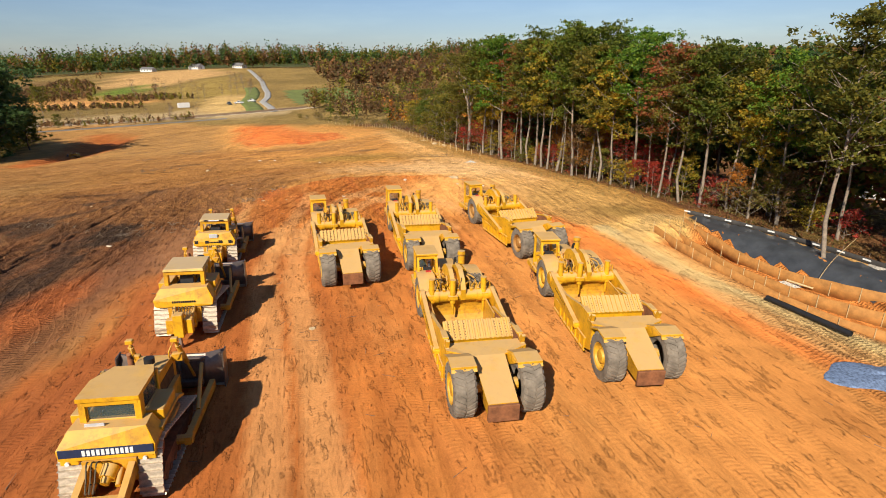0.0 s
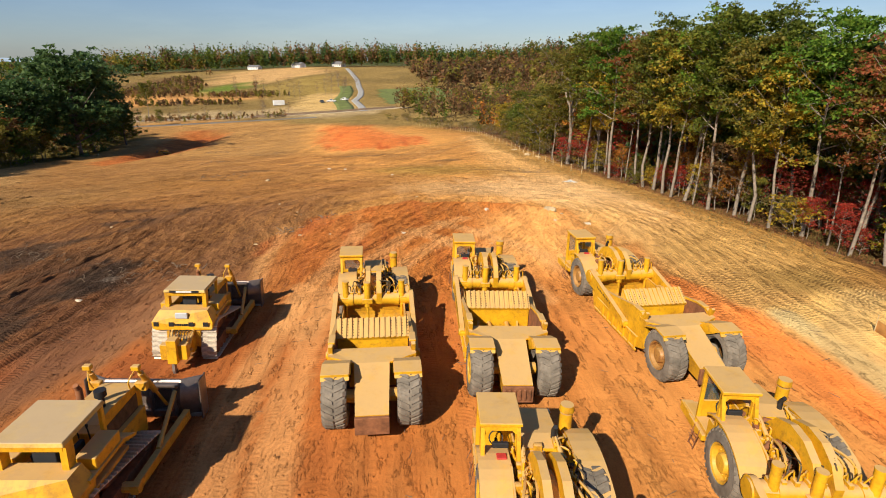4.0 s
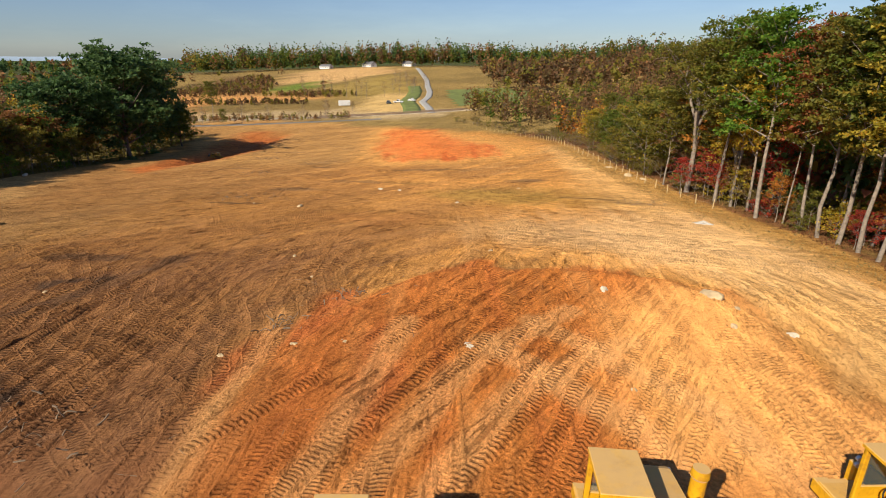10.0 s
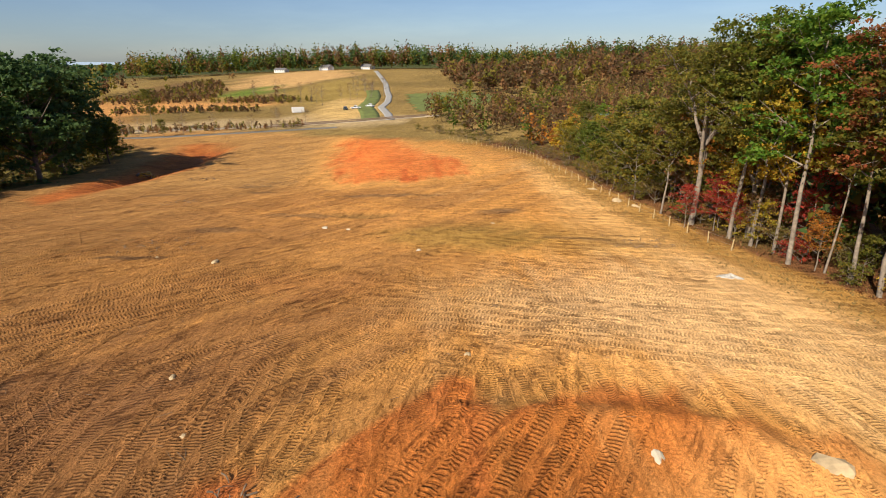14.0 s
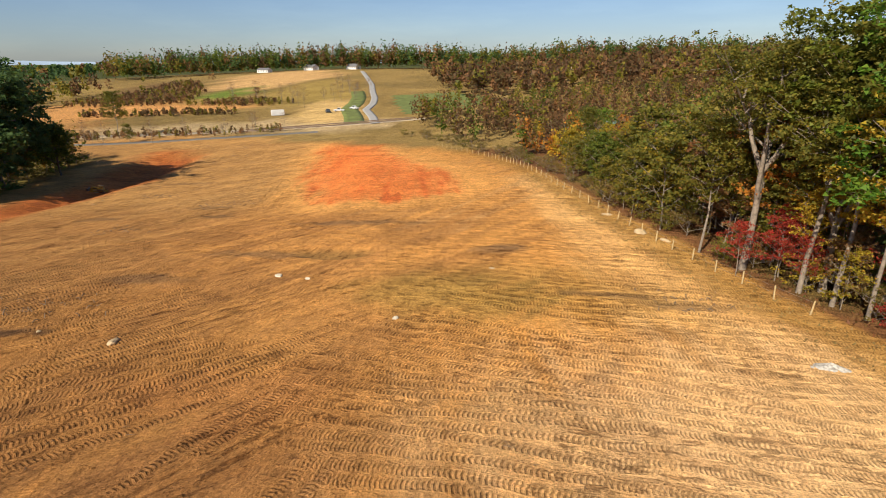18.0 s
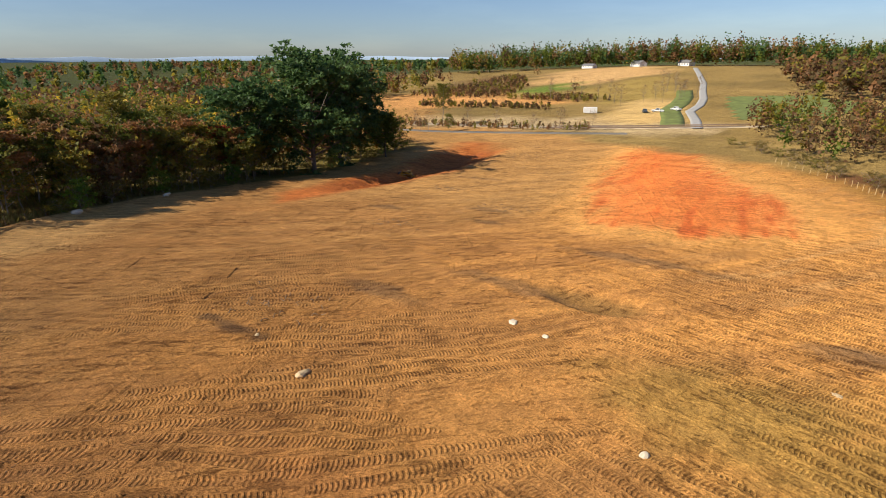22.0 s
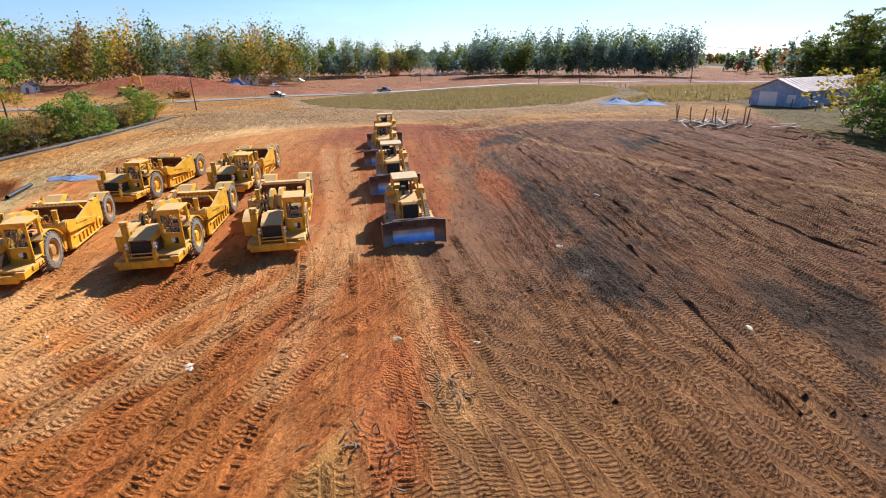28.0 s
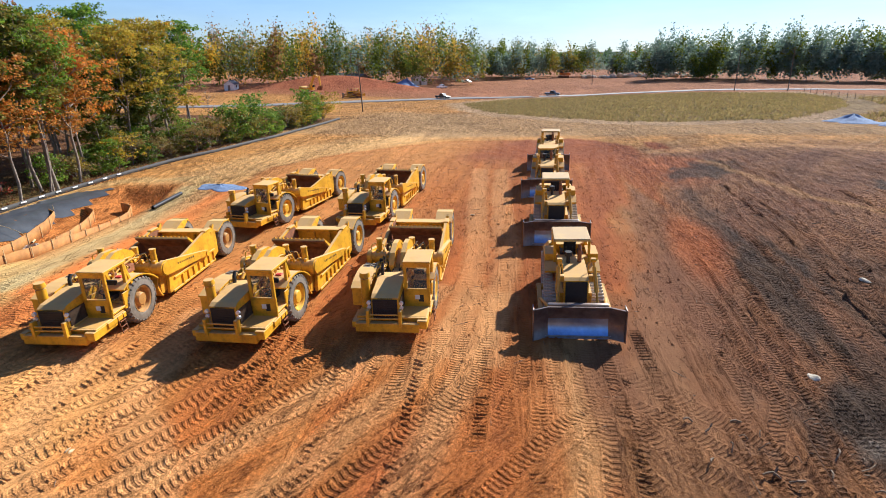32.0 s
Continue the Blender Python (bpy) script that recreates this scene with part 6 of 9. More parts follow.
    rg = np.random.default_rng(int(abs(x) * 100 + y))
    s = Shape()
    for k in range(8):
        xx = rg.uniform(-1.35, 1.35)
        s.hose([(xx, 7.5, 2.3), (xx + rg.uniform(-0.2, 0.2), 7.4 + rg.uniform(0, 0.4), 2.75 + rg.uniform(0, 0.35)), (xx * 0.7 + rg.uniform(-0.2, 0.2), 8.0, 2.55 + rg.uniform(-0.1, 0.3)), (xx * 0.35, 8.7, 2.3), (xx * 0.4, 9.6, 1.9)], 0.026, 5)
    tagged(part("hose_bundle", s, HOSE, root, "", True), "tangle of hydraulic hoses", kind="stuff")
    s = Shape()
    for k in range(5):
        xx = (-0.9, -0.5, 0.5, 0.75, 1.05)[k]
        s.hose([(xx, 7.7, 2.2), (xx, 7.95, 2.75), (xx * 0.8, 8.7, 2.75), (xx * 0.6, 9.7, 2.35), (xx * 0.6, 10.4, 2.2)], 0.045, 6)
    tagged(part("pipework", s, paint, root, "", True), "yellow steel pipes along the gooseneck", kind="stuff")
    # tractor
    for sx in (-1, 1):
        wheel(root, sx * 1.42, WB, WR, 0.92, T, sx, rim)
    s = Shape(T).box(-0.62, 0.62, 8.9, 12.9, 0.75, 1.3)
    s.rod((-1.0, WB, WR), (1.0, WB, WR), 0.3)
    s.box(-1.75, 1.45, 10.9, 12.9, 0.95, 1.25)
    part("chassis", s, YELLOW_WORN, root)
    s = Shape(T).prism(arch(8.15, 1.75, 10.9, 2.25, 0.50, 0.07), -1.92, -0.95)
    s.prism([(8.15, 1.7), (8.7, 2.3), (9.6, 2.55), (10.9, 2.2), (10.9, 2.1), (9.6, 2.4), (8.7, 2.15)], -0.99, -0.93)
    part("front_fender", s, paint, root)
    s = Shape(T).prism(arch(8.15, 1.8, 11.9, 2.15, 0.42, 0.07), 1.06, 1.92)
    s.prism([(8.15, 1.7), (8.7, 2.3), (9.6, 2.55), (11.9, 2.1), (11.9, 1.3), (11.2, 1.3), (9.6, 2.4), (8.7, 2.15)], 1.02, 1.08)
    s.box(1.08, 1.86, 11.0, 11.9, 1.25, 2.1)
    part("front_fender", s, paint, root, "long flat dusty fender deck")
    # hood, grille, guard
    s = Shape(T).prism([(10.55, 1.3), (10.55, 2.42), (11.2, 2.5), (12.75, 2.3), (12.98, 2.18), (13.0, 1.15), (12.6, 1.15)], -0.52, 0.72)
    s.box(-0.5, 0.2, 9.9, 10.6, 2.2, 2.36)
    part("hood", s, paint, root, "sloping engine hood with dust on top")
    s = Shape(T).box(-0.46, 0.66, 12.99, 13.03, 1.2, 2.12, bevel=0.005)
    for k in range(8):
        s.box(-0.42, 0.62, 13.03, 13.05, 1.26 + 0.105 * k, 1.29 + 0.105 * k, bevel=0.004)
    grille = part("grille", s, BLACK, root, "black radiator grille")
    s = Shape(T)
    for k in range(8):
        s.box(-0.25 + 0.085 * k, -0.19 + 0.085 * k, 13.0, 13.012, 2.145, 2.175, bevel=0.001)
    part("lettering", s, BLACK, grille, "row of dark marks above the grille")
    s = Shape(T).box(-1.45, 1.45, 13.0, 13.28, 0.62, 1.05)
    s.box(-1.8, -1.35, 11.6, 13.2, 0.78, 1.18).box(1.35, 1.62, 12.0, 13.2, 0.78, 1.1)
    part("front_bumper", s, paint, root, "heavy wrap-round front bumper")
    for xx in (-0.68, 0.78):
        part("guard_post", Shape(T).box(xx, xx + 0.14, 13.05, 13.35, 0.9, 1.72), paint, root)
    for zz in (1.28, 1.48):
        part("guard_bar", Shape(T).rod((-0.62, 13.25, zz), (0.85, 13.25, zz), 0.035), paint, root)
    part("step_plate", Shape(T).box(-1.78, -0.56, 11.75, 13.0, 1.16, 1.24), paint, root)
    part("step_plate", Shape(T).box(0.74, 1.45, 12.0, 13.0, 1.05, 1.12), paint, root)
    for xx in (-0.66, 0.82):
        for zz in (1.75, 1.98):
            s = Shape(T).rod((xx, 13.0, zz), (xx, 13.1, zz), 0.09)
            part("headlight", s, SILVER, root, "round headlight beside the grille", True)
    part("engine_side", Shape(T).box(0.76, 0.80, 11.0, 12.9, 1.3, 2.0), GRIME, root, "dark open engine side")
    part("engine_side", Shape(T).box(-0.56, -0.53, 11.3, 12.8, 1.3, 2.0), GRIME, root, "dark open engine side")
    # cab
    x0, x1, y0, y1, z0, z1 = -1.82, -0.62, 10.35, 11.85, 1.45, 3.42
    s = Shape(T)
    s.box(x0 - 0.04, x1 + 0.04, y0 - 0.1, y1 + 0.06, z1 - 0.02, z1 + 0.1)
    roof = part("cab_roof", s, paint, root, "flat dusty cab roof")
    for px, py, k in ((x0, y0, 0.16), (x1 - 0.14, y0, 0.16), (x0, y1 - 0.12, 0.12), (x1 - 0.12, y1 - 0.12, 0.12)):
        part("cab_post", Shape(T).box(px, px + 0.14, py, py + k, z0, z1, bevel=0.015), paint, root)
    for px in (x0, x1 - 0.12):
        part("cab_brace", Shape(T).prism([(y0 - 0.45, 2.0), (y0 - 0.3, 2.0), (y0 + 0.14, 3.3), (y0, 3.3)], px, px + 0.12), paint, root)
    part("cab_step", Shape(T).box(x0 - 0.05, x0 + 0.35, 11.0, 12.3, 0.95, 1.2), paint, root)
    cab = part("cab_floor", Shape(T).box(x0, x1, y0, y1, z0 - 0.1, z0), paint, root)
    s = Shape(T).box(x0, x1, y0, y0 + 0.1, z0, 2.35)
    s.face([(x0 + 0.12, 2.35), (x0 + 0.30, 2.35), (x0 + 0.12, 2.52)], y0, y0 + 0.08).face([(x1 - 0.12, 2.35), (x1 - 0.30, 2.35), (x1 - 0.12, 2.52)], y0, y0 + 0.08)
    part("rear_panel", s, paint, cab)
    s = Shape(T).box(x0, x1, y0, y0 + 0.1, 3.18, z1)
    s.face([(x0 + 0.12, 3.2), (x0 + 0.26, 3.2), (x0 + 0.12, 3.06)], y0, y0 + 0.08).face([(x1 - 0.12, 3.2), (x1 - 0.26, 3.2), (x1 - 0.12, 3.06)], y0, y0 + 0.08)
    part("rear_header", s, paint, cab)
    part("front_panel", Shape(T).box(x0, x1, y1 - 0.08, y1, z0 - 0.3, 2.15), paint, cab)
    part("front_header", Shape(T).box(x0, x1, y1 - 0.08, y1, 3.2, z1), paint, cab)
    part("side_panel", Shape(T).box(x1 - 0.07, x1, y0, y1, z0, 2.2), paint, cab)
    part("side_panel", Shape(T).box(x0, x0 + 0.07, y0, y0 + 0.55, z0 - 0.2, 2.05), paint, cab)
    s = Shape(T).box(x0 + 0.14, x1 - 0.14, y1 - 0.05, y1 - 0.03, 2.18, 3.18, bevel=0.005)
    part("windscreen", s, GLASS, cab, "dusty windscreen")
    s = Shape(T).box(x0 + 0.4, x1 - 0.3, 10.6, 11.05, z0 + 0.3, z0 + 0.55).box(x0 + 0.4, x1 - 0.3, 10.52, 10.66, z0 + 0.5, z0 + 1.15)
    part("seat", s, SEAT, cab, "black operator seat")
    s = Shape(T).rod((x0 + 0.6, 11.5, z0), (x0 + 0.6, 11.3, z0 + 0.75), 0.04)
    for k in range(14):
        w0, w1 = 2 * math.pi * k / 14, 2 * math.pi * (k + 1) / 14
        s.rod((x0 + 0.6 + 0.22 * math.cos(w0), 11.28 + 0.12 * math.sin(w0), z0 + 0.78 + 0.18 * math.sin(w0)), (x0 + 0.6 + 0.22 * math.cos(w1), 11.28 + 0.12 * math.sin(w1), z0 + 0.78 + 0.18 * math.sin(w1)), 0.022, sides=6)
    part("steering_wheel", s, BLACK, cab)
    s = Shape(T).box(-1.52, -1.28, y1, y1 + 0.006, 1.5, 1.85, bevel=0.001)
    part("decal", s, BLACK, cab, "dark decal below the windscreen")
    s = Shape(T).box(-1.34, -1.12, y1 + 0.008, y1 + 0.012, 1.62, 1.84, bevel=0.001)
    part("decal", s, WHITE, cab, "white decal below the windscreen")
    s = Shape(T)
    for k in range(3):
        s.rod((-1.98, 11.25, 0.95 - 0.26 * k), (-1.98, 11.65, 0.95 - 0.26 * k), 0.022, sides=6)
    s.rod((-1.86, 11.25, 1.2), (-2.0, 11.25, 0.38), 0.02, sides=6).rod((-1.86, 11.65, 1.2), (-2.0, 11.65, 0.38), 0.02, sides=6)
    part("ladder", s, RUSTY, root, "small hanging steel steps")
    # air cleaner, exhaust, engine clutter
    s = Shape(T).rod((1.18, 12.0, 1.2), (1.18, 12.0, 2.72), 0.21, sides=18).rod((1.18, 12.0, 2.72), (1.18, 12.0, 2.8), 0.13, sides=14).rod((1.18, 12.0, 2.8), (1.18, 12.0, 3.02), 0.25, 0.22, sides=18)
    part("air_cleaner", s, paint, root, "capped yellow air cleaner", True)
    s = Shape(T).rod((0.55, 11.0, 2.2), (0.55, 11.0, 2.75), 0.085, sides=12).rod((0.55, 11.0, 2.75), (0.55, 10.85, 2.98), 0.085, 0.075, sides=12)
    part("exhaust_stack", s, BLACK, root, "", True)
    s = Shape(T)
    for k in range(56):
        cx, cy, cz = rg.uniform(-0.85, 0.98), rg.uniform(8.4, 10.8), rg.uniform(1.4, 2.45)
        if k % 2:
            d = Vector((rg.normal(), rg.normal(), rg.normal() * 0.6)).normalized() * rg.uniform(0.12, 0.35)
            s.rod((cx, cy, cz), (cx + d.x, cy + d.y, cz + d.z), rg.uniform(0.05, 0.13), sides=10)
        else:
            q = rg.uniform(0.08, 0.2, 3)
            s.box(cx - q[0], cx + q[0], cy - q[1], cy + q[1], cz - q[2], cz + q[2])
    for k in range(9):
        xx = rg.uniform(-0.5, 0.7)
        s.hose([(xx, 9.0, 1.9), (xx + rg.uniform(-0.3, 0.3), 9.4, 2.3 + rg.uniform(0, 0.35)), (xx + rg.uniform(-0.2, 0.2), 10.0, 2.2 + rg.uniform(0, 0.3)), (xx, 10.6, 2.1)], 0.035, 6)
    part("engine", s, engine, root, "exposed engine and pump parts", True)
    for side_x in (-0.66, 0.72):
        s = Shape(T)
        for k in range(7):
            yy = 8.5 + 0.33 * k
            s.hose([(side_x + rg.uniform(-0.15, 0.15), yy, 1.9), (side_x + rg.uniform(-0.22, 0.22), yy + 0.1, 2.5 + rg.uniform(0, 0.25)), (side_x + rg.uniform(-0.25, 0.25), yy + 0.35, 2.45 + rg.uniform(-0.1, 0.2)), (side_x + rg.uniform(-0.15, 0.15), yy + 0.5, 1.95)], 0.036, 6)
            s.box(side_x - 0.11, side_x + 0.09, yy, yy + 0.16, 2.05, 2.3 + rg.uniform(0, 0.15))
        part("valve_block", s, paint, root, "yellow valves and bent hydraulic pipes", True)
        s = Shape(T).rod((side_x, 8.7, 2.15), (side_x * 0.8, 10.3, 2.62), 0.085, sides=12).rod((side_x * 0.8, 10.3, 2.62), (side_x * 0.75, 10.7, 2.72), 0.045, sides=10)
        part("steering_ram", s, paint, root, "slanting yellow steering cylinder", True)
    s = Shape(T)
    for k in range(5):
        xx = rg.uniform(-0.6, 0.9)
        s.hose([(xx, 8.9, 2.1), (xx + rg.uniform(-0.3, 0.3), 9.3, 2.5 + rg.uniform(0, 0.3)), (xx + rg.uniform(-0.3, 0.3), 9.9, 2.35 + rg.uniform(0, 0.3)), (xx + rg.uniform(-0.2, 0.2), 10.5, 2.2)], 0.028, 5)
    tagged(part("hose_bundle", s, HOSE, root, "", True), "loose black hoses over the engine", kind="stuff")
    if front == turn:
        s = Shape(T).box(-1.35, -1.05, 9.9, 10.15, 2.5, 2.58)
        part("tail_lamp", s, RED_PLATE, root, "small red lamp on the fender")
    return root


RIM_Y = paint_material("yellow_rim", (0.70, 0.40, 0.03), settled=0.2, rust=0.3)
RIM_R = paint_material("rusty_rim", (0.42, 0.22, 0.06), settled=0.2, rust=0.8)
scraper(2.55, 19.45, 9.0, 9.0, 2.6, YELLOW, RIM_Y, YELLOW_WORN, "yellow motor scraper with dusty deck, ejector run back")
scraper(9.7, 22.4, 5.0, 5.5, 2.9, YELLOW, RIM_Y, RUSTY, "yellow motor scraper with rusty engine beside the basin")
scraper(-5.35, 33.5, 14.5, 15.5, 3.3, YELLOW, RIM_Y, GRIME, "yellow motor scraper with dust-covered deck and oily engine")
scraper(0.0, 36.6, 11.2, 11.2, 4.3, YELLOW, RIM_Y, YELLOW_WORN, "bright yellow motor scraper with ribbed push block", tail="ribbed")
scraper(8.35, 39.5, 16.8, 16.8, 3.5, YELLOW, RIM_R, RUSTY, "yellow motor scraper with rust-brown rims and engine")


def shoe_mesh(w=0.56, pitch=0.215):
    s = Shape().box(-w / 2, w / 2, -pitch / 2 + 0.008, pitch / 2 - 0.008, -0.03, 0.0, bevel=0.008)
    s.prism([(-pitch / 2 + 0.01, 0.0), (-pitch / 2 + 0.01, 0.07), (-pitch / 2 + 0.035, 0.07), (-pitch / 2 + 0.05, 0.0)], -w / 2, w / 2)
    bmesh.ops.recalc_face_normals(s.bm, faces=s.bm.faces)
    me = bpy.data.meshes.new("shoe")
    s.bm.to_mesh(me)
    s.bm.free()
    me.materials.append(SHOE)
    return me


SHOE_MESH = shoe_mesh()


def belt(circles):
    """Places and ways along a taut belt round circles (y, z, r), given clockwise seen from +x."""
    pts = []
    n = len(circles)
    for i in range(n):
        (ay, az, ar), (by, bz, br) = circles[i], circles[(i + 1) % n]
        d = math.atan2(bz - az, by - ay)
        off = math.acos(max(-1, min(1, (ar - br) / math.hypot(by - ay, bz - az))))
        w = d + off
        pts.append(((ay + ar * math.cos(w), az + ar * math.sin(w)), (by + br * math.cos(w), bz + br * math.sin(w)), w))
    path = []
    for i in range(n):
        w0, w1 = pts[i - 1][2], pts[i][2]
        cy, cz, r = circles[i]
        while w1 > w0:
            w1 -= 2 * math.pi
        k = max(2, int((w0 - w1) * r / 0.06))
        path += [(cy + r * math.cos(w0 + (w1 - w0) * j / k), cz + r * math.sin(w0 + (w1 - w0) * j / k)) for j in range(k + 1)]
        path.append(pts[i][1])
    return path


def dozer(x, y, turn, label, cab="canopy", size=1.0, sprocket=1.42, stripe=False, shank=True, ripper="single", paint=None, roof=None):
    """A crawler dozer: centre of its tracks at the origin, blade along +y."""
    paint = paint or YELLOW
    roof = roof or paint
    rw, rz = (0.84, 3.24) if cab == "closed" else (0.90, 3.26)
    root = new("bulldozer")
    c, s_ = math.cos(radians(turn)), math.sin(radians(turn))
    zf, zb = rest(x - s_ * 1.6, y + c * 1.6), rest(x + s_ * 1.6, y - c * 1.6)
    zl, zr = rest(x - c, y - s_), rest(x + c, y + s_)
    root.matrix_basis = pose(x, y, (zf + zb + zl + zr) / 4 - 0.01, 0, 0, turn) @ pose(0, 0, 0, math.degrees(math.atan2(zf - zb, 3.2)), math.degrees(math.atan2(zl - zr, 2.0)) * 0.8, 0) @ Matrix.Diagonal((size, size, size, 1))
    tagged(root, label, "bulldozer", "row of parked bulldozers")
    # tracks
    circles = [(1.85, 0.53, 0.43), (-1.72, 0.50, 0.40), (-1.42, sprocket - 0.06, 0.46)]
    path = belt([circles[0], circles[1], circles[2]])
    P = np.array(path + path[:1])
    seg = np.hypot(*np.diff(P, axis=0).T)
    cum = np.r_[0, np.cumsum(seg)]
    n = int(cum[-1] / 0.217)
    for sx in (-1, 1):
        s = Shape()
        for cy, cz, r in circles:
            s.rod((sx * 0.9, cy, cz), (sx * 1.18, cy, cz), r - 0.03, sides=26)
        s.prism([(1.7, 0.25), (1.75, 0.62), (0.3, 0.72), (-1.2, 0.68), (-1.6, 0.35), (-1.4, 0.2)], sx * 0.86, sx * 1.22)
        for k in range(7):
            s.rod((sx * 0.84, -1.3 + 0.47 * k, 0.23), (sx * 1.24, -1.3 + 0.47 * k, 0.23), 0.12, sides=12)
        s.prism([(0.9, 0.6), (0.1, 0.62), (-0.9, sprocket - 0.1), (-0.9, sprocket + 0.3), (0.9, 1.5)], sx * 0.80, sx * 0.92)
        track = part("track", s, RUSTY, root, "muddy crawler track frame with rollers", False)
        for k in range(n):
            d = (k + 0.5) * cum[-1] / n
            i = min(int(np.searchsorted(cum, d)) - 1, len(seg) - 1)
            f = (d - cum[i]) / max(seg[i], 1e-6)
            yy, zz = P[i] + (P[i + 1] - P[i]) * f
            w = math.atan2(P[i + 1][1] - P[i][1], P[i + 1][0] - P[i][0])
            ob = new("shoe", SHOE_MESH)
            ob.parent = track
            ob.matrix_basis = Matrix.Translation((sx * 1.06, yy, zz)) @ Matrix.Rotation(w, 4, "X") @ Matrix.Diagonal((1.18, 1, 1, 1))
    # body
    s = Shape().prism([(-2.0, 0.75), (-2.0, 1.5), (-0.6, 1.62), (2.7, 1.5), (2.7, 0.62), (1.6, 0.55)], -0.72, 0.72)
    part("main_frame", s, YELLOW_WORN, root)
    s = Shape().prism([(0.45, 1.4), (0.45, 2.36), (1.2, 2.42), (2.75, 2.3), (2.92, 2.2), (2.92, 0.95), (2.5, 0.9)], -0.54, 0.54)
    hood = part("hood", s, paint, root, "narrow engine hood")
    s = Shape()
    for sx in (-1, 1):
        s.box(min(sx * 0.541, sx * 0.56), max(sx * 0.541, sx * 0.56), 0.8, 2.6, 1.3, 2.05, bevel=0.006)
    part("engine_side", s, GRIME, hood, "open dark engine side")
    s = Shape().box(-0.48, 0.48, 2.92, 2.97, 1.05, 2.15, bevel=0.01)
    part("grille", s, BLACK, hood, "black radiator grille")
    for sx in (-1, 1):
        a, b = sorted((sx * 0.6, sx * 1.32))
        s = Shape().prism([(-1.4, 1.95), (-1.4, 2.06), (0.3, 2.06), (0.9, 1.8), (0.9, 1.72), (0.25, 1.95)], a, b)
        s.box(min(sx * 0.72, sx * 1.28), max(sx * 0.72, sx * 1.28), -1.0, 0.2, 2.05, 2.42)
        part("fender", s, paint, root)
    # fuel tank at the back, with bevelled shoulders
    s = Shape().face([(-1.26, 1.62), (1.26, 1.62), (1.3, 1.95), (1.02, 2.42), (-1.02, 2.42), (-1.3, 1.95)], -2.05, -1.15)
    for v in s.bm.verts:
        if v.co.y < -1.9 and v.co.z > 2.2:
            v.co.y += 0.28
    s.box(-1.2, 1.2, -2.03, -1.3, 1.56, 1.66)
    tank = part("fuel_tank", s, paint, root, "broad rear fuel tank")
    s = Shape()
    if stripe:
        s.box(-1.24, 1.24, -2.072, -2.052, 1.72, 1.98, bevel=0.002)
        part("stripe", s, NAVY, tank, "dark blue stripe across the tank")
        s = Shape()
        for k in range(11):
            s.box(-0.62 + 0.125 * k, -0.535 + 0.125 * k, -2.085, -2.073, 1.76, 1.94, bevel=0.001)
        part("lettering", s, WHITE, tank, "row of white marks on the stripe")
    else:
        for k in range(11):
            s.box(-0.5 + 0.095 * k, -0.43 + 0.095 * k, -2.066, -2.052, 1.78, 1.88, bevel=0.001)
        part("lettering", s, BLACK, tank, "row of dark marks on the tank")
        if cab == "canopy_signed":
            for xx in (-1.12, -0.48, 0.36, 0.98):
                part("tail_lamp", Shape().box(xx - 0.09, xx + 0.12, -2.078, -2.052, 1.76, 1.96, bevel=0.004), BLACK, tank, "dark square lamp")
            s = Shape().box(-0.3, 0.22, -2.0, -1.9, 2.1, 2.36)
            part("plate", s, SILVER, tank, "shiny square plate")
    s = Shape().box(-1.3, 1.3, -1.2, 0.5, 1.55, 1.68)
    s.box(-0.75, 0.75, 0.1, 0.5, 1.65, 2.35)
    part("operator_deck", s, YELLOW_WORN, root)
    s = Shape().box(-0.3, 0.3, -0.85, -0.3, 1.95, 2.15).box(-0.3, 0.3, -0.98, -0.82, 2.1, 2.75).box(-0.5, -0.36, -0.8, -0.1, 2.1, 2.35).box(0.36, 0.5, -0.8, -0.1, 2.1, 2.35)
    part("seat", s, SEAT, root, "black operator seat")
    s = Shape()
    for xx in (-0.55, -0.1, 0.2, 0.5):
        s.rod((xx, 0.15, 2.0), (xx + 0.05, 0.0, 2.65), 0.02, sides=6)
        s.rod((xx + 0.05, 0.0, 2.65), (xx + 0.05, 0.0, 2.73), 0.035, sides=8)
    part("levers", s, BLACK, root)
    # canopy or cab
    if cab == "closed":
        s = Shape().plan([(-rw, -1.5), (rw, -1.5), (rw, -0.1), (rw - 0.12, 0.34), (-rw + 0.4, 0.34), (-rw, -0.45)], rz - 0.13, rz)
    else:
        s = Shape().box(-rw, rw, -1.5, 0.42, rz - 0.13, rz, taper=0.03)
    part("canopy_roof", s, roof, root, "flat dusty canopy roof")
    for sx in (-1, 1):
        a, b = sorted((sx * (rw - 0.18), sx * (rw - 0.01)))
        part("rear_post", Shape().prism([(-1.45, 2.0), (-1.15, 2.0), (-1.1, rz - 0.11), (-1.4, rz - 0.11)], a, b), paint, root)
        part("front_post", Shape().box(min(sx * (rw - 0.14), sx * (rw - 0.02)), max(sx * (rw - 0.14), sx * (rw - 0.02)), 0.2, 0.34, 2.0, rz - 0.11), paint, root)
    post = part("canopy_beam", Shape().box(-rw + 0.08, rw - 0.08, -1.42, -1.2, rz - 0.32, rz - 0.12), paint, root)
    if cab == "canopy_signed":
        s = Shape().box(-0.62, 0.62, -1.53, -1.505, rz - 0.115, rz - 0.015, bevel=0.002)
        part("stripe", s, BLACK, post, "black strip under the roof edge")
        s = Shape().box(-0.33, 0.33, -1.545, -1.532, rz - 0.10, rz - 0.03, bevel=0.001)
        part("lettering", s, WHITE, post, "white bar of lettering")
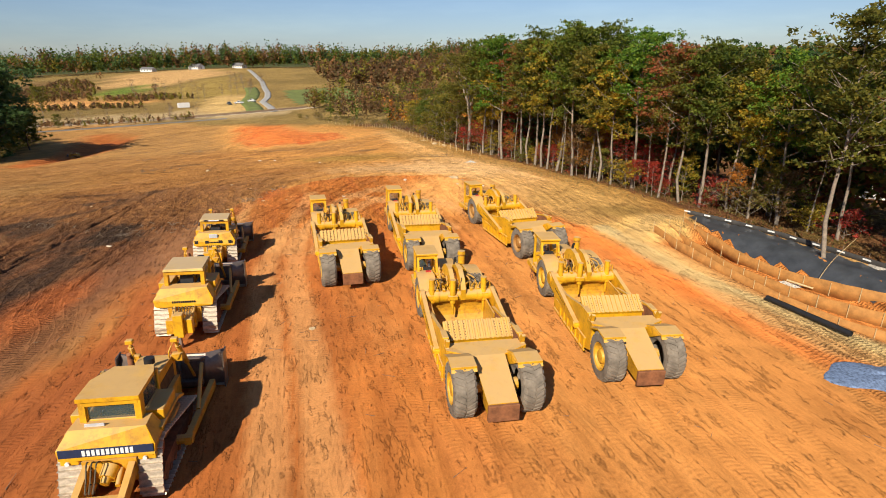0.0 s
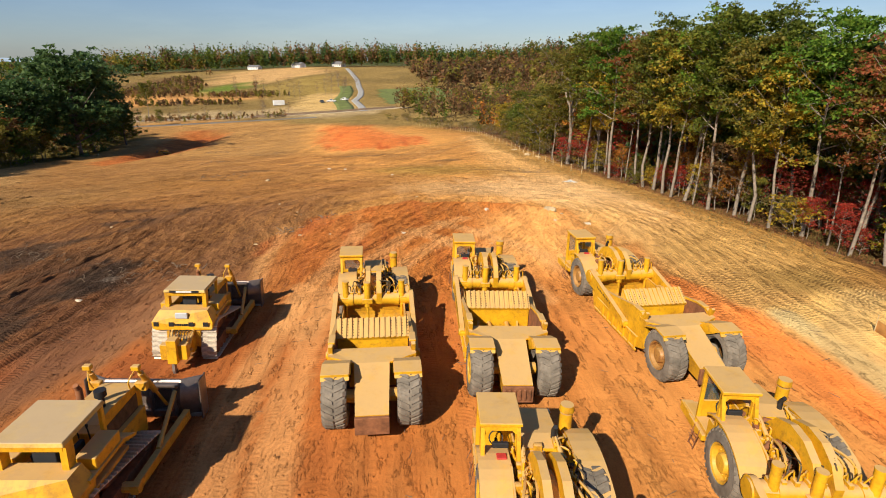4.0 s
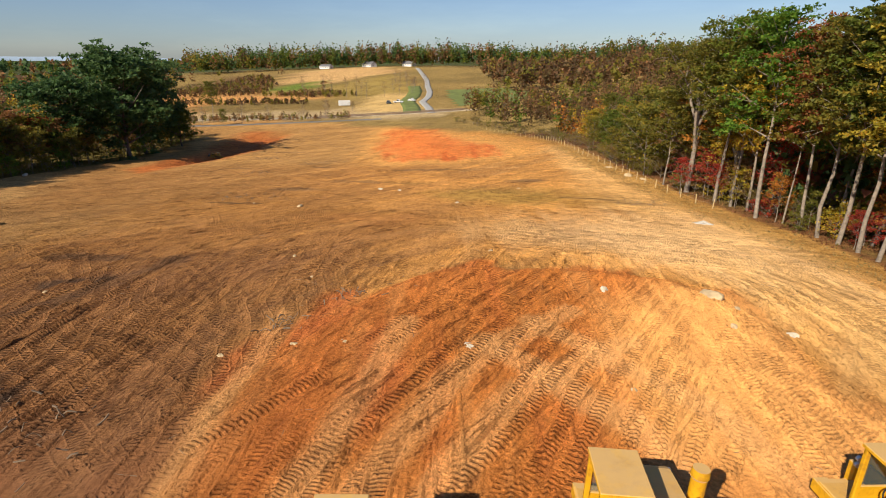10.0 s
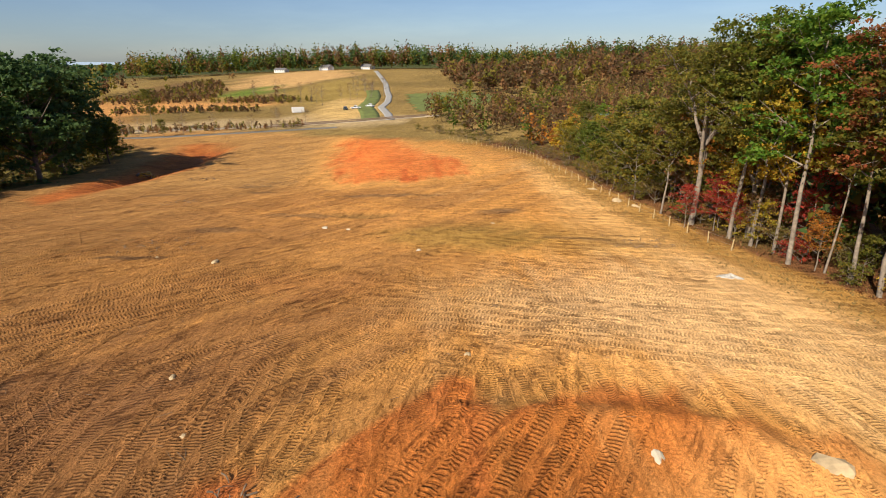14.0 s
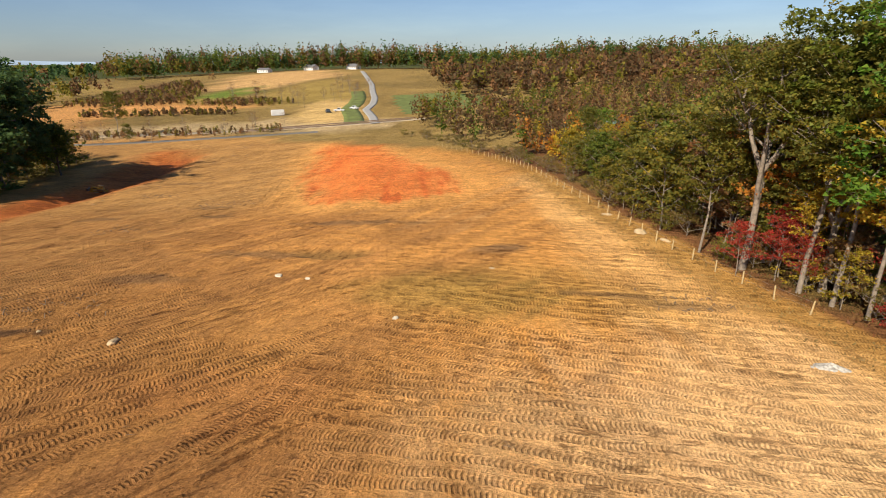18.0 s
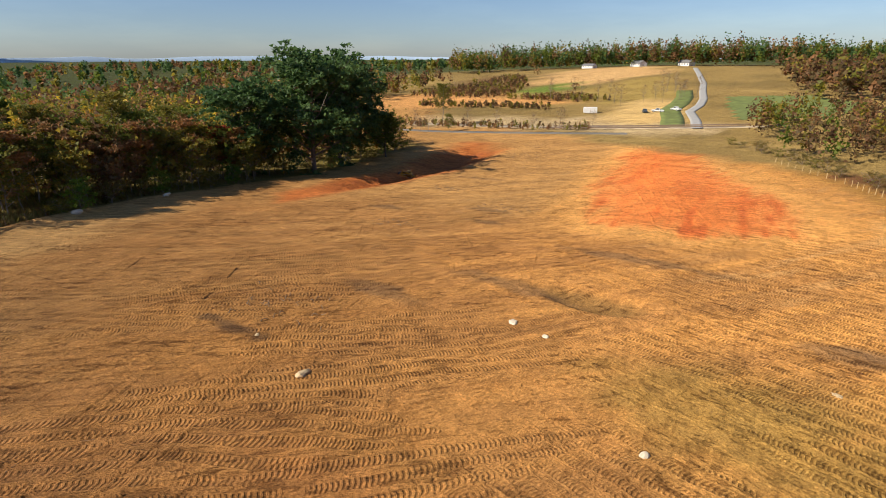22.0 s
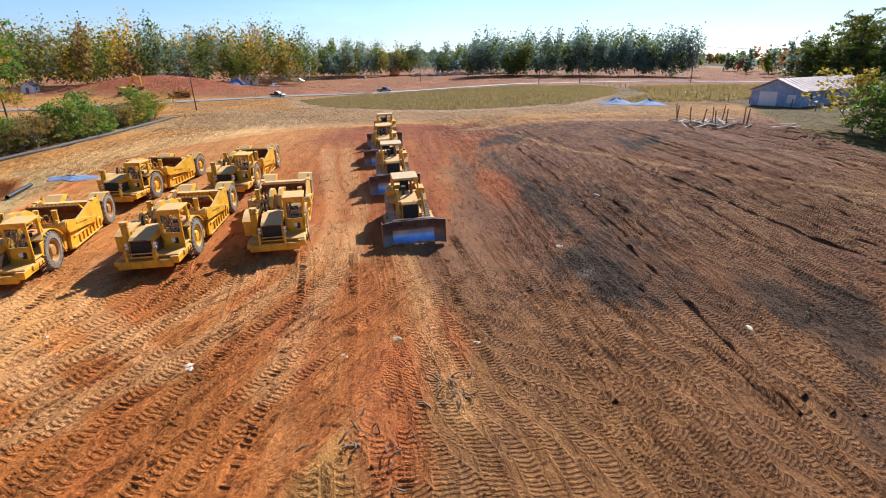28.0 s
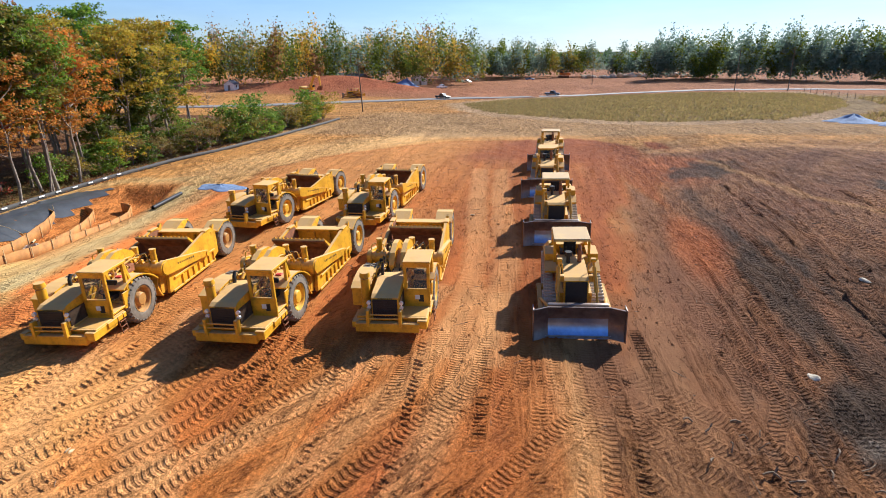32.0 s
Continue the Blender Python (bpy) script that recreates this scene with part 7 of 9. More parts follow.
    if cab == "closed":
        s = Shape().box(-0.8, 0.8, -1.36, -1.28, 2.05, 2.46).box(-0.8, -0.62, -1.36, -1.28, 2.44, 3.06).box(0.62, 0.8, -1.36, -1.28, 2.44, 3.06)
        for sx in (-1, 1):
            s.box(min(sx * 0.74, sx * 0.80), max(sx * 0.74, sx * 0.80), -1.2, 0.25, 2.05, 2.45)
        part("cab_wall", s, paint, root)
        s = Shape().box(-0.62, 0.62, -1.33, -1.31, 2.46, 3.04, bevel=0.004)
        part("rear_window", s, GLASS, root, "dark tinted rear window")
        s = Shape()
        for sx in (-1, 1):
            s.box(min(sx * 0.76, sx * 0.78), max(sx * 0.76, sx * 0.78), -1.1, 0.2, 2.5, 3.2, bevel=0.004)
        s.box(-0.72, 0.72, 0.26, 0.28, 2.45, 3.2, bevel=0.004)
        part("side_window", s, GLASS, root, "dark tinted cab windows")
        s = Shape().box(-0.62, -0.1, -1.68, -1.66, 2.43, 2.53, bevel=0.002)
        part("plate", s, SILVER, tank, "small pale label")
    # stacks
    s = Shape().rod((-0.28, 1.2, 2.35), (-0.28, 1.2, 3.05), 0.1, sides=14).rod((-0.28, 1.2, 3.05), (-0.28, 1.1, 3.25), 0.085, 0.075, sides=14)
    part("exhaust_stack", s, RUSTY, root, "upright exhaust pipe", True)
    s = Shape().rod((0.25, 1.3, 2.38), (0.25, 1.3, 2.78), 0.09, sides=14).rod((0.25, 1.3, 2.78), (0.25, 1.3, 2.98), 0.17, sides=16)
    part("precleaner", s, BLACK, root, "dark air precleaner bowl", True)
    # blade with curved face, end bits, push arms, lift rams with lamps
    prof = [(3.98 + 0.26 * (2 * k / 9 - 1) ** 2, 0.05 + 1.5 * k / 9) for k in range(10)]
    s = Shape().prism([(yy, zz) for yy, zz in prof] + [(yy - 0.09, zz) for yy, zz in reversed(prof)], -1.30, 1.30)
    for sx in (-1, 1):
        v = []
        for f, xx in ((0, 1.30), (1, 1.94)):
            for yy, zz in prof:
                v.append((sx * xx, yy + f * 0.32, zz))
            for yy, zz in reversed(prof):
                v.append((sx * xx, yy - 0.09 + f * 0.32, zz))
        m = len(prof) * 2
        s.add(v, [tuple(range(m)), tuple(range(2 * m - 1, m - 1, -1))] + [(i, (i + 1) % m, (i + 1) % m + m, i + m) for i in range(m)])
        s.box(min(sx * 1.92, sx * 1.97), max(sx * 1.92, sx * 1.97), 4.05, 4.62, 0.03, 1.6, bevel=0.01)
    s.box(-1.3, 1.3, 3.78, 4.0, 1.42, 1.56).box(-1.2, 1.2, 3.72, 3.95, 0.35, 0.6)
    for xx in (-1.15, -0.4, 0.4, 1.15):
        s.prism([(3.9, 0.2), (3.9, 1.5), (3.72, 1.3), (3.66, 0.5)], xx - 0.03, xx + 0.03)
    blade = part("blade", s, BLADE, root, "curved dozer blade, brown above, scoured bright below", True)
    s = Shape()
    lo = [(yy + 0.006, zz) for yy, zz in prof[:6]]
    s.prism(lo + [(yy - 0.02, zz) for yy, zz in reversed(lo)], -1.29, 1.29)
    part("scoured_face", s, BLADE_LOW, blade, "bright scoured lower face", True)
    s = Shape().box(-1.96, 1.96, 4.2, 4.24, 0.0, 0.16, bevel=0.01)
    part("cutting_edge", s, STEEL, blade)
    for sx in (-1, 1):
        a, b = sorted((sx * 1.46, sx * 1.66))
        s = Shape().prism([(-0.1, 0.42), (-0.1, 0.7), (3.75, 0.62), (3.75, 0.28)], a, b)
        s.rod((sx * 1.2, 0.05, 0.56), (sx * 1.7, 0.05, 0.56), 0.16)
        s.rod((sx * 1.52, 1.6, 0.66), (sx * 1.2, 3.8, 1.3), 0.075, sides=12)
        part("push_arm", s, YELLOW_WORN, root)
        s = Shape().rod((sx * 0.78, 2.62, 2.75), (sx * 0.86, 3.2, 1.75), 0.095, sides=14).rod((sx * 0.86, 3.2, 1.75), (sx * 0.92, 3.72, 0.85), 0.05, sides=12)
        s.box(min(sx * 0.54, sx * 0.9), max(sx * 0.54, sx * 0.9), 2.6, 2.82, 2.1, 2.4)
        ram = part("lift_ram", s, YELLOW_WORN, root, "", True)
        s = Shape().rod((sx * 0.78, 2.62, 2.75), (sx * 0.74, 2.5, 3.0), 0.05).box(min(sx * 0.62, sx * 0.86), max(sx * 0.62, sx * 0.86), 2.38, 2.58, 2.96, 3.12)
        s.hose([(sx * 0.7, 2.4, 2.95), (sx * 0.6, 2.2, 2.7), (sx * 0.56, 2.3, 2.4)], 0.025)
        part("work_lamp", s, paint, ram, "square work lamp on the lift cylinder")
    # ripper
    s = Shape()
    if ripper == "single":
        s.box(-0.55, 0.55, -3.25, -2.9, 0.75, 1.45).box(-0.42, -0.2, -3.0, -1.9, 1.2, 1.42).box(0.2, 0.42, -3.0, -1.9, 1.2, 1.42).box(-0.5, 0.5, -2.3, -1.95, 0.6, 1.3)
        s.box(-0.2, 0.2, -3.45, -3.0, 0.65, 1.75)
        for xx in (-0.42, 0.42):
            s.rod((xx, -2.0, 1.55), (xx, -2.95, 0.95), 0.085).rod((xx, -2.0, 0.75), (xx, -3.0, 0.85), 0.07)
    else:
        s.box(-0.68, 0.68, -3.12, -2.82, 0.62, 0.98)
        for xx in (-0.6, 0.6):
            s.prism([(-1.95, 1.42), (-1.95, 1.0), (-2.95, 0.62), (-3.1, 0.72), (-3.05, 1.0)], xx - 0.09, xx + 0.09)
            s.rod((xx * 0.8, -2.0, 0.7), (xx * 0.8, -2.9, 0.7), 0.08)
    rp = part("ripper", s, YELLOW_WORN if ripper != "single" else paint, root, "rear ripper linkage")
    if ripper != "single":
        part("pump", Shape().rod((0.05, -2.0, 1.28), (0.0, -2.3, 1.12), 0.25, 0.22, sides=18).rod((0.0, -2.3, 1.12), (-0.02, -2.45, 1.04), 0.15, 0.12, sides=14).rod((0.3, -2.0, 1.2), (0.34, -2.5, 1.0), 0.07), YELLOW, rp, "round oily yellow winch housing", True)
        for xx in (-1.02, 1.02):
            bracket = part("lamp_bracket", Shape().box(xx - 0.24, xx + 0.24, -2.0, -1.8, 1.42, 1.6), paint, root)
            part("tail_lamp", Shape().rod((xx - 0.05, -2.0, 1.5), (xx - 0.05, -2.05, 1.5), 0.06, sides=12), WHITE, bracket, "round pale lamp")
    s = Shape()
    for k in range(7 if ripper == "single" else 3):
        xx = -0.5 + 0.16 * k
        s.hose([(xx, -2.1, 1.55), (xx * 0.8, -2.4, 1.7), (xx * 0.7, -2.7, 1.35), (xx * 0.6, -2.95, 1.15)], 0.024, 5)
    tagged(part("hose_bundle", s, HOSE, rp, "", True), "black hydraulic hoses", kind="stuff")
    if shank:
        s = Shape().prism([(-3.42, 1.2), (-3.2, 1.2), (-3.18, 0.3), (-3.05, 0.02), (-3.3, 0.05), (-3.42, 0.3)], -0.055, 0.055)
        part("shank", s, STEEL, rp, "steel ripper shank resting on the ground")
    return root


CREAM = paint_material("sun_bleached_yellow", (0.70, 0.47, 0.12), dust=(0.50, 0.36, 0.21), settled=0.9, rust=0.3)
dozer(-10.45, 16.0, 9.0, "yellow bulldozer with closed cab and blue stripe", cab="closed", size=1.08, stripe=True, shank=False, ripper="wide")
dozer(-13.06, 27.5, 11.0, "older yellow bulldozer with canopy and single ripper", cab="canopy", size=1.08, sprocket=1.25, roof=CREAM)
dozer(-15.8, 38.6, 13.0, "yellow bulldozer with canopy, scoured blade foremost in the row", cab="canopy_signed", size=1.05, roof=CREAM)
dozer(-8.8, 5.6, 8.0, "yellow bulldozer with canopy, hindmost in the row", cab="canopy", size=1.08, roof=CREAM)

# ---- tracks pressed into the clay: cleat bars and edge ridges as real relief ----
def arc(x, y, heading, bend, length, gap=0.5):
    """A way over the plan: start, heading in degrees left of +y, bend in degrees a metre."""
    n = max(3, int(length / gap))
    out, w = [], heading
    for k in range(n + 1):
        out.append((x, y))
        x, y = x - math.sin(radians(w)) * length / n, y + math.cos(radians(w)) * length / n
        w += bend * length / n
    return np.array(out)


TRACK_V, TRACK_F = [], []
track_rng = np.random.default_rng(5)


def add_quads(v, f):
    base = sum(len(q) for q in TRACK_V)
    TRACK_V.append(v)
    TRACK_F.append(f + base)


def resample(way, gap):
    seg = np.hypot(*np.diff(way, axis=0).T)
    cum = np.r_[0, np.cumsum(seg)]
    d = np.arange(0, cum[-1], gap)
    p = np.stack([np.interp(d, cum, way[:, 0]), np.interp(d, cum, way[:, 1])], 1)
    t = np.gradient(p, axis=0)
    t /= np.linalg.norm(t, axis=1)[:, None]
    return p, t


def bars(way, offset, width, gap, tall, slant=0.0, skip=0.10, thick=0.15):
    """Cleat marks across a belt of a track."""
    p, t = resample(way, gap)
    n = np.stack([t[:, 1], -t[:, 0]], 1)
    wear = fbm(p[:, 0], p[:, 1], 5, int(track_rng.integers(0, 999)))
    keep = (track_rng.random(len(p)) > skip) & (wear > -0.17)
    p, t, n, wear = p[keep], t[keep], n[keep], wear[keep]
    if len(p) == 0:
        return
    h = tall * 0.85 * (0.75 + wear * 1.2 + track_rng.uniform(-0.25, 0.25, len(p)))
    c = p + n * (offset + track_rng.normal(0, 0.02, len(p)))[:, None]
    ends = []
    for e in (-0.5, 0.5):
        q = c + n * (e * width) + t * (slant * (e + 0.5))
        for k, up in ((-thick / 2, -0.03), (0.0, 1.0), (thick / 2, -0.03)):
            w = q + t * k
            ends.append(np.c_[w, gz(w[:, 0], w[:, 1]) + np.where(up > 0, h, up)])
    v = np.stack(ends, 1).reshape(-1, 3)
    b = np.arange(len(p))[:, None] * 6
    add_quads(v, np.concatenate([b + [0, 1, 4, 3], b + [1, 2, 5, 4]]))


def ridge(way, offset, wide, tall, sink=0.03):
    """A low ridge of squeezed-up clay beside a belt."""
    p, t = resample(way, 0.3)
    n = np.stack([t[:, 1], -t[:, 0]], 1)
    c = p + n * (offset + 0.06 * (vnoise(p[:, 0], p[:, 1], 0.7, 5) - 0.5))[:, None]
    rows = []
    h = tall * 1.1 * (0.3 + 1.4 * vnoise(p[:, 0], p[:, 1], 0.8, int(track_rng.integers(0, 99))))
    for k, up in ((-wide / 2, 0), (0, 1), (wide / 2, 0)):
        w = c + n * k
        rows.append(np.c_[w, gz(w[:, 0], w[:, 1]) + (h if up else -sink)])
    v = np.stack(rows, 1).reshape(-1, 3)
    i = np.arange(len(p) - 1)[:, None] * 3
    add_quads(v, np.concatenate([i + [0, 1, 4, 3], i + [1, 2, 5, 4]]))


def crawler(way, tall=0.075, gauge=1.04):
    for sx in (-1, 1):
        bars(way, sx * gauge, 0.56, 0.215, tall)
        for e in (-0.31, 0.31):
            ridge(way, sx * gauge + e, 0.26, tall * 0.8)


def tyres(way, tall=0.09, gauge=1.42, lugs=True):
    for sx in (-1, 1):
        if lugs:
            bars(way, sx * gauge - 0.22, 0.40, 0.30, tall, 0.16, 0.08, 0.17)
            bars(way, sx * gauge + 0.22, 0.40, 0.30, tall, -0.16, 0.08, 0.17)
        for e in (-0.5, 0.5):
            ridge(way, sx * gauge + e, 0.32, tall)


def scrape(way, count=5, gap=0.55, tall=0.06):
    """Parallel furrows left by a blade."""
    for k in range(count):
        ridge(way, (k - count / 2) * gap + track_rng.uniform(-0.15, 0.15), track_rng.uniform(0.25, 0.5), tall * track_rng.uniform(0.3, 1.0))


# dozers' and scrapers' own ways ahead of where they stand
crawler(arc(-16.7, 42.6, 14, 0.15, 34))
crawler(arc(-14.2, 45, 13, -0.2, 26))
crawler(arc(-20.2, 41, 15, 0.35, 34))
crawler(arc(-12.2, 30, 13, 0.1, 42), 0.06)
crawler(arc(-9.5, 22, 11, 0.2, 44), 0.05)
crawler(arc(-22.5, 40, 13, 0.2, 34))
for x, y, w, bend, length in ((5.5, 50, 15, -0.5, 26), (-2.3, 47.5, 13, -0.55, 30), (-8.5, 44.5, 19, -0.75, 34), (4.8, 51, 10, -1.3, 20), (-3, 48, 4, -1.4, 22), (-7.5, 46, 12, -1.9, 20), (0.5, 50, 16, -0.2, 20), (-6, 47, 15, 0.2, 24)):
    tyres(arc(x, y, w, bend, length))
for x, y, w, bend, length in ((-4, 58, 50, 1.2, 16), (-2, 60, 62, 0.8, 18), (2, 57, 70, 0.4, 20), (4, 55, 58, 1.0, 20), (-14, 55, -60, -0.9, 18), (-15, 57, -55, -1.2, 18), (-16, 53, -48, -1.6, 16), (6, 60, 75, 0.3, 22)):
    tyres(arc(x, y, w, bend, length), 0.06, 1.2, False)
# round the rows of machines and behind them
for x, y, w, bend, length in ((-4.5, 6, 11, 0.1, 24), (-2.5, 4, 8, 0.15, 26), (5, 2, 6, 0.1, 20), (-8, 2, 10, 0.2, 40), (6, 33, 12, 0.2, 14), (-1, 26, 14, 0, 14), (12, 8, 5, 0.2, 18)):
    tyres(arc(x, y, w, bend, length), 0.022)
for x, y, w, bend, length in ((-7.5, 8, 12, 0.1, 34), (-5.5, 12, 11, 0.2, 30), (-16, 5, 12, 0.1, 30), (-13.5, -6, 2, 0.4, 26), (-18, 10, 14, 0.1, 30), (2, -8, 40, -0.5, 24), (8, -6, 60, 0.2, 26), (-2, -10, 70, 0.3, 22)):
    crawler(arc(x, y, w, bend, length), 0.025)
# top edge of the pad, towards the field
for k in range(15):
    x = -19 + 1.75 * k
    scrape(arc(x, 49 + 0.6 * abs(k - 4), -14 - 0.9 * k + track_rng.uniform(-4, 4), 0.1, 18 + track_rng.uniform(-4, 2)), 4, 0.45, 0.09)
for x, y, w, bend, length in ((-21, 51, -28, -0.1, 20), (-17, 50, -22, 0, 22), (-12.5, 52, -18, 0, 19), (-7, 52, -14, 0, 20), (-1, 54, -8, 0, 18), (-20, 46, -26, -0.4, 22)):
    crawler(arc(x, y, w, bend, length), 0.06)
# the brown field on the left
for k in range(11):
    x, y = -24 - 3.8 * k + track_rng.uniform(-1, 1), 36 + track_rng.uniform(-10, 12) + 0.35 * k
    crawler(arc(x, y, 12 + 2.4 * k + track_rng.uniform(-6, 6), track_rng.uniform(-0.35, 0.35), track_rng.uniform(20, 36)), 0.065)
for k in range(6):
    x, y = -26 - 5 * k, 62 + track_rng.uniform(-8, 10)
    crawler(arc(x, y, 22 + track_rng.uniform(-14, 22), track_rng.uniform(-0.5, 0.5), track_rng.uniform(18, 34)), 0.06)
for r0 in (5, 6.3, 8.5, 10.2, 12.5, 14.4):
    way = np.array([(-47 + r0 * math.cos(w) * 1.15, 41 + r0 * math.sin(w)) for w in np.linspace(-2.4, 1.6, 40)])
    tyres(way, 0.055, 0.9, False)
for r0 in (7, 9, 12, 15):
    way = np.array([(-40 + r0 * math.cos(w) * 1.2, 24 + r0 * math.sin(w)) for w in np.linspace(-0.4, 2.9, 40)])
    tyres(way, 0.055, 0.9, False)
for k in range(30):
    scrape(arc(-21.5 - 1.35 * k + track_rng.uniform(-1, 1), 8 + track_rng.uniform(-8, 44), 9 + 0.7 * k + track_rng.uniform(-7, 7), track_rng.uniform(-0.5, 0.5), track_rng.uniform(14, 34)), 3, 1.25, 0.17)
for k in range(18):
    scrape(arc(-28 - 2.6 * k, 18 + track_rng.uniform(-6, 24), 24 + track_rng.uniform(-12, 12), 0.2, track_rng.uniform(12, 26)), 5, 0.6, 0.07)
# the tan field: cleat bands across it and slanting furrows on its left
for k in range(17):
    y = 75.5 + 1.25 * k
    crawler(arc(10 - track_rng.uniform(0, 10), y + track_rng.uniform(-0.5, 0.5), 82 + track_rng.uniform(-7, 7), track_rng.uniform(-0.1, 0.25), track_rng.uniform(16, 40)), 0.042)
for k in range(26):
    x, y = -18 - 1.7 * k + track_rng.uniform(-2, 2), 66 + track_rng.uniform(-4, 22)
    scrape(arc(x, y, -30 + track_rng.uniform(-12, 12), track_rng.uniform(-0.2, 0.2), track_rng.uniform(10, 24)), 5, 0.5, 0.085)
for k in range(30):
    x, y = -30 - 2.3 * k + track_rng.uniform(-5, 5), 84 + track_rng.uniform(-8, 40)
    scrape(arc(x, y, 38 + track_rng.uniform(-14, 14), track_rng.uniform(-0.2, 0.2), track_rng.uniform(10, 26)), 4, 0.7, 0.08)
for k in range(4):
    crawler(arc(2 - 12 * k, 97 + track_rng.uniform(-2, 26), 70 + track_rng.uniform(-25, 25), 0.2, track_rng.uniform(14, 30)), 0.055)
for k in range(14):
    scrape(arc(6 - 0.9 * k + track_rng.uniform(-3, 3), 88 + 5 * k, 12 + track_rng.uniform(-5, 5), 0.1, 18), 4, 0.6, 0.06)
for k in range(16):
    scrape(arc(12 + track_rng.uniform(-6, 8), 50 + track_rng.uniform(-46, 40), 14 + track_rng.uniform(-12, 12), 0.1, 12), 4, 0.6, 0.06)
for k in range(10):
    scrape(arc(-48 - 3 * k, 130 + 9 * k + track_rng.uniform(-10, 10), 20, 0, 24), 5, 1.0, 0.1)
for k in range(9):
    scrape(arc(-34 - 4.2 * k, 146 + 9.0 * k, 26, 0.1, 30), 6, 1.3, 0.14)

me = mesh_of("track_marks", np.concatenate(TRACK_V), np.concatenate(TRACK_F))
put_soil(me)
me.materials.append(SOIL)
tagged(new("track_marks", me), "cleated crawler and tyre tracks pressed into clay", "track marks", kind="stuff")


# ---- clods, stones and litter ----
def lump(seed, flat=0.6):
    """A rough stone: a bent icosphere."""
    bm = bmesh.new()
    bmesh.ops.create_icosphere(bm, subdivisions=2, radius=0.5)
    r = np.random.default_rng(seed)
    axes = r.normal(0, 1, (5, 3))
    for v in bm.verts:
        k = 1 + sum(0.16 * math.sin(4.5 * v.co.dot(Vector(a)) + 1) for a in axes) * 0.9
        v.co = Vector((v.co.x * k, v.co.y * k * 0.8, v.co.z * k * flat))
    me = bpy.data.meshes.new("rock")
    bm.to_mesh(me)
    bm.free()
    return me


PALE_ROCK = plain("pale_rock", (0.50, 0.36, 0.20), 0.9, spread=0.3, scale=2, bump=0.02)
WHITE_ROCK = plain("white_rock", (0.60, 0.50, 0.36), 0.9, spread=0.25, scale=2, bump=0.02)
ROCKS = [lump(k) for k in range(4)]
for m_ in ROCKS:
    m_.materials.append(PALE_ROCK)
WROCKS = [m_.copy() for m_ in ROCKS]
for m_ in WROCKS:
    m_.materials[0] = WHITE_ROCK
for n, (x, y, size, white) in enumerate(((2.9, 68.3, 1.5, 0), (4.0, 66.6, 0.6, 0), (-3.1, 67.8, 0.75, 1), (-9.5, 58.4, 0.7, 1), (-26.25, 42.6, 0.55, 1), (-34.1, 52.2, 0.6, 1), (-37.2, 91, 1.0, 0), (-33, 106, 0.9, 1), (-30, 105.5, 0.55, 1),
                                         (-19.7, 97.4, 0.6, 1), (3.4, 64.0, 0.6, 0), (-15.5, 57.2, 0.45, 0), (-17.5, 56, 0.5, 0), (-11.6, 75.4, 0.5, 0), (-26, 70.5, 0.55, 0), (-22, 66, 0.4, 0), (6.2, 64.5, 0.7, 1), (-2.0, 56.5, 0.45, 0),
                                         (-44, 92, 0.5, 0), (-14, 110, 0.6, 0), (-52, 77, 0.5, 0), (-38, 60, 0.4, 0), (-30.5, 33, 0.6, 1), (-21, 55, 0.4, 0), (-6.5, 26.5, 0.4, 0), (1.2, 124, 1.6, 0), (3.2, 121, 1.2, 0), (-1.5, 132.5, 1.4, 0))):
    ob = new("rock", (WROCKS if white else ROCKS)[n % 4])
    ob.matrix_basis = pose(x, y, rest(x, y) - size * 0.02, 12, -9, 47 * n) @ Matrix.Diagonal((size * 0.85, size * 0.8, size * 0.6, 1))
    tagged(ob, "whitish bare rock lying on the clay" if white else "pale tan rock lying on the clay", "rock", "loose rocks on the field")

r = np.random.default_rng(11)
N = 52000
cx, cy = r.uniform(-66, 16, N), r.uniform(18, 118, N)
dens = fbm(cx, cy, 7, 44)
ok = (dens > -0.05) & (side(cx, cy, EDGE_LEFT + [(-600, 212), (-600, -90)]) < -1)
cx, cy = cx[ok], cy[ok]
sz = 0.03 + 0.10 * r.random(len(cx)) ** 4
base = np.array([(1, 0, 0), (0, 1, 0), (-1, 0, 0), (0, -1, 0), (0, 0, 0.9), (0, 0, -0.6)], float)
v = base[None] * sz[:, None, None] * r.uniform(0.6, 1.4, (len(cx), 6, 1))
w = r.uniform(0, 6.28, len(cx))
vx = v[:, :, 0] * np.cos(w)[:, None] - v[:, :, 1] * np.sin(w)[:, None] + cx[:, None]
vy = v[:, :, 0] * np.sin(w)[:, None] + v[:, :, 1] * np.cos(w)[:, None] + cy[:, None]
vz = v[:, :, 2] + (gz(cx, cy) - sz * 0.02)[:, None]
tri = np.array([(0, 1, 4), (1, 2, 4), (2, 3, 4), (3, 0, 4)])
me = mesh_of("clods", np.stack([vx, vy, vz], 2).reshape(-1, 3), (np.arange(len(cx))[:, None, None] * 6 + tri).reshape(-1, 3))
put_soil(me)
me.materials.append(SOIL)
tagged(new("clods", me), "small clods and crumbs of clay", "clods", kind="stuff")

STICK = plain("dead_wood", (0.20, 0.14, 0.09), 0.9, spread=0.4, scale=6)
LUMBER = plain("weathered_lumber", (0.52, 0.43, 0.33), 0.85, spread=0.3, scale=4)


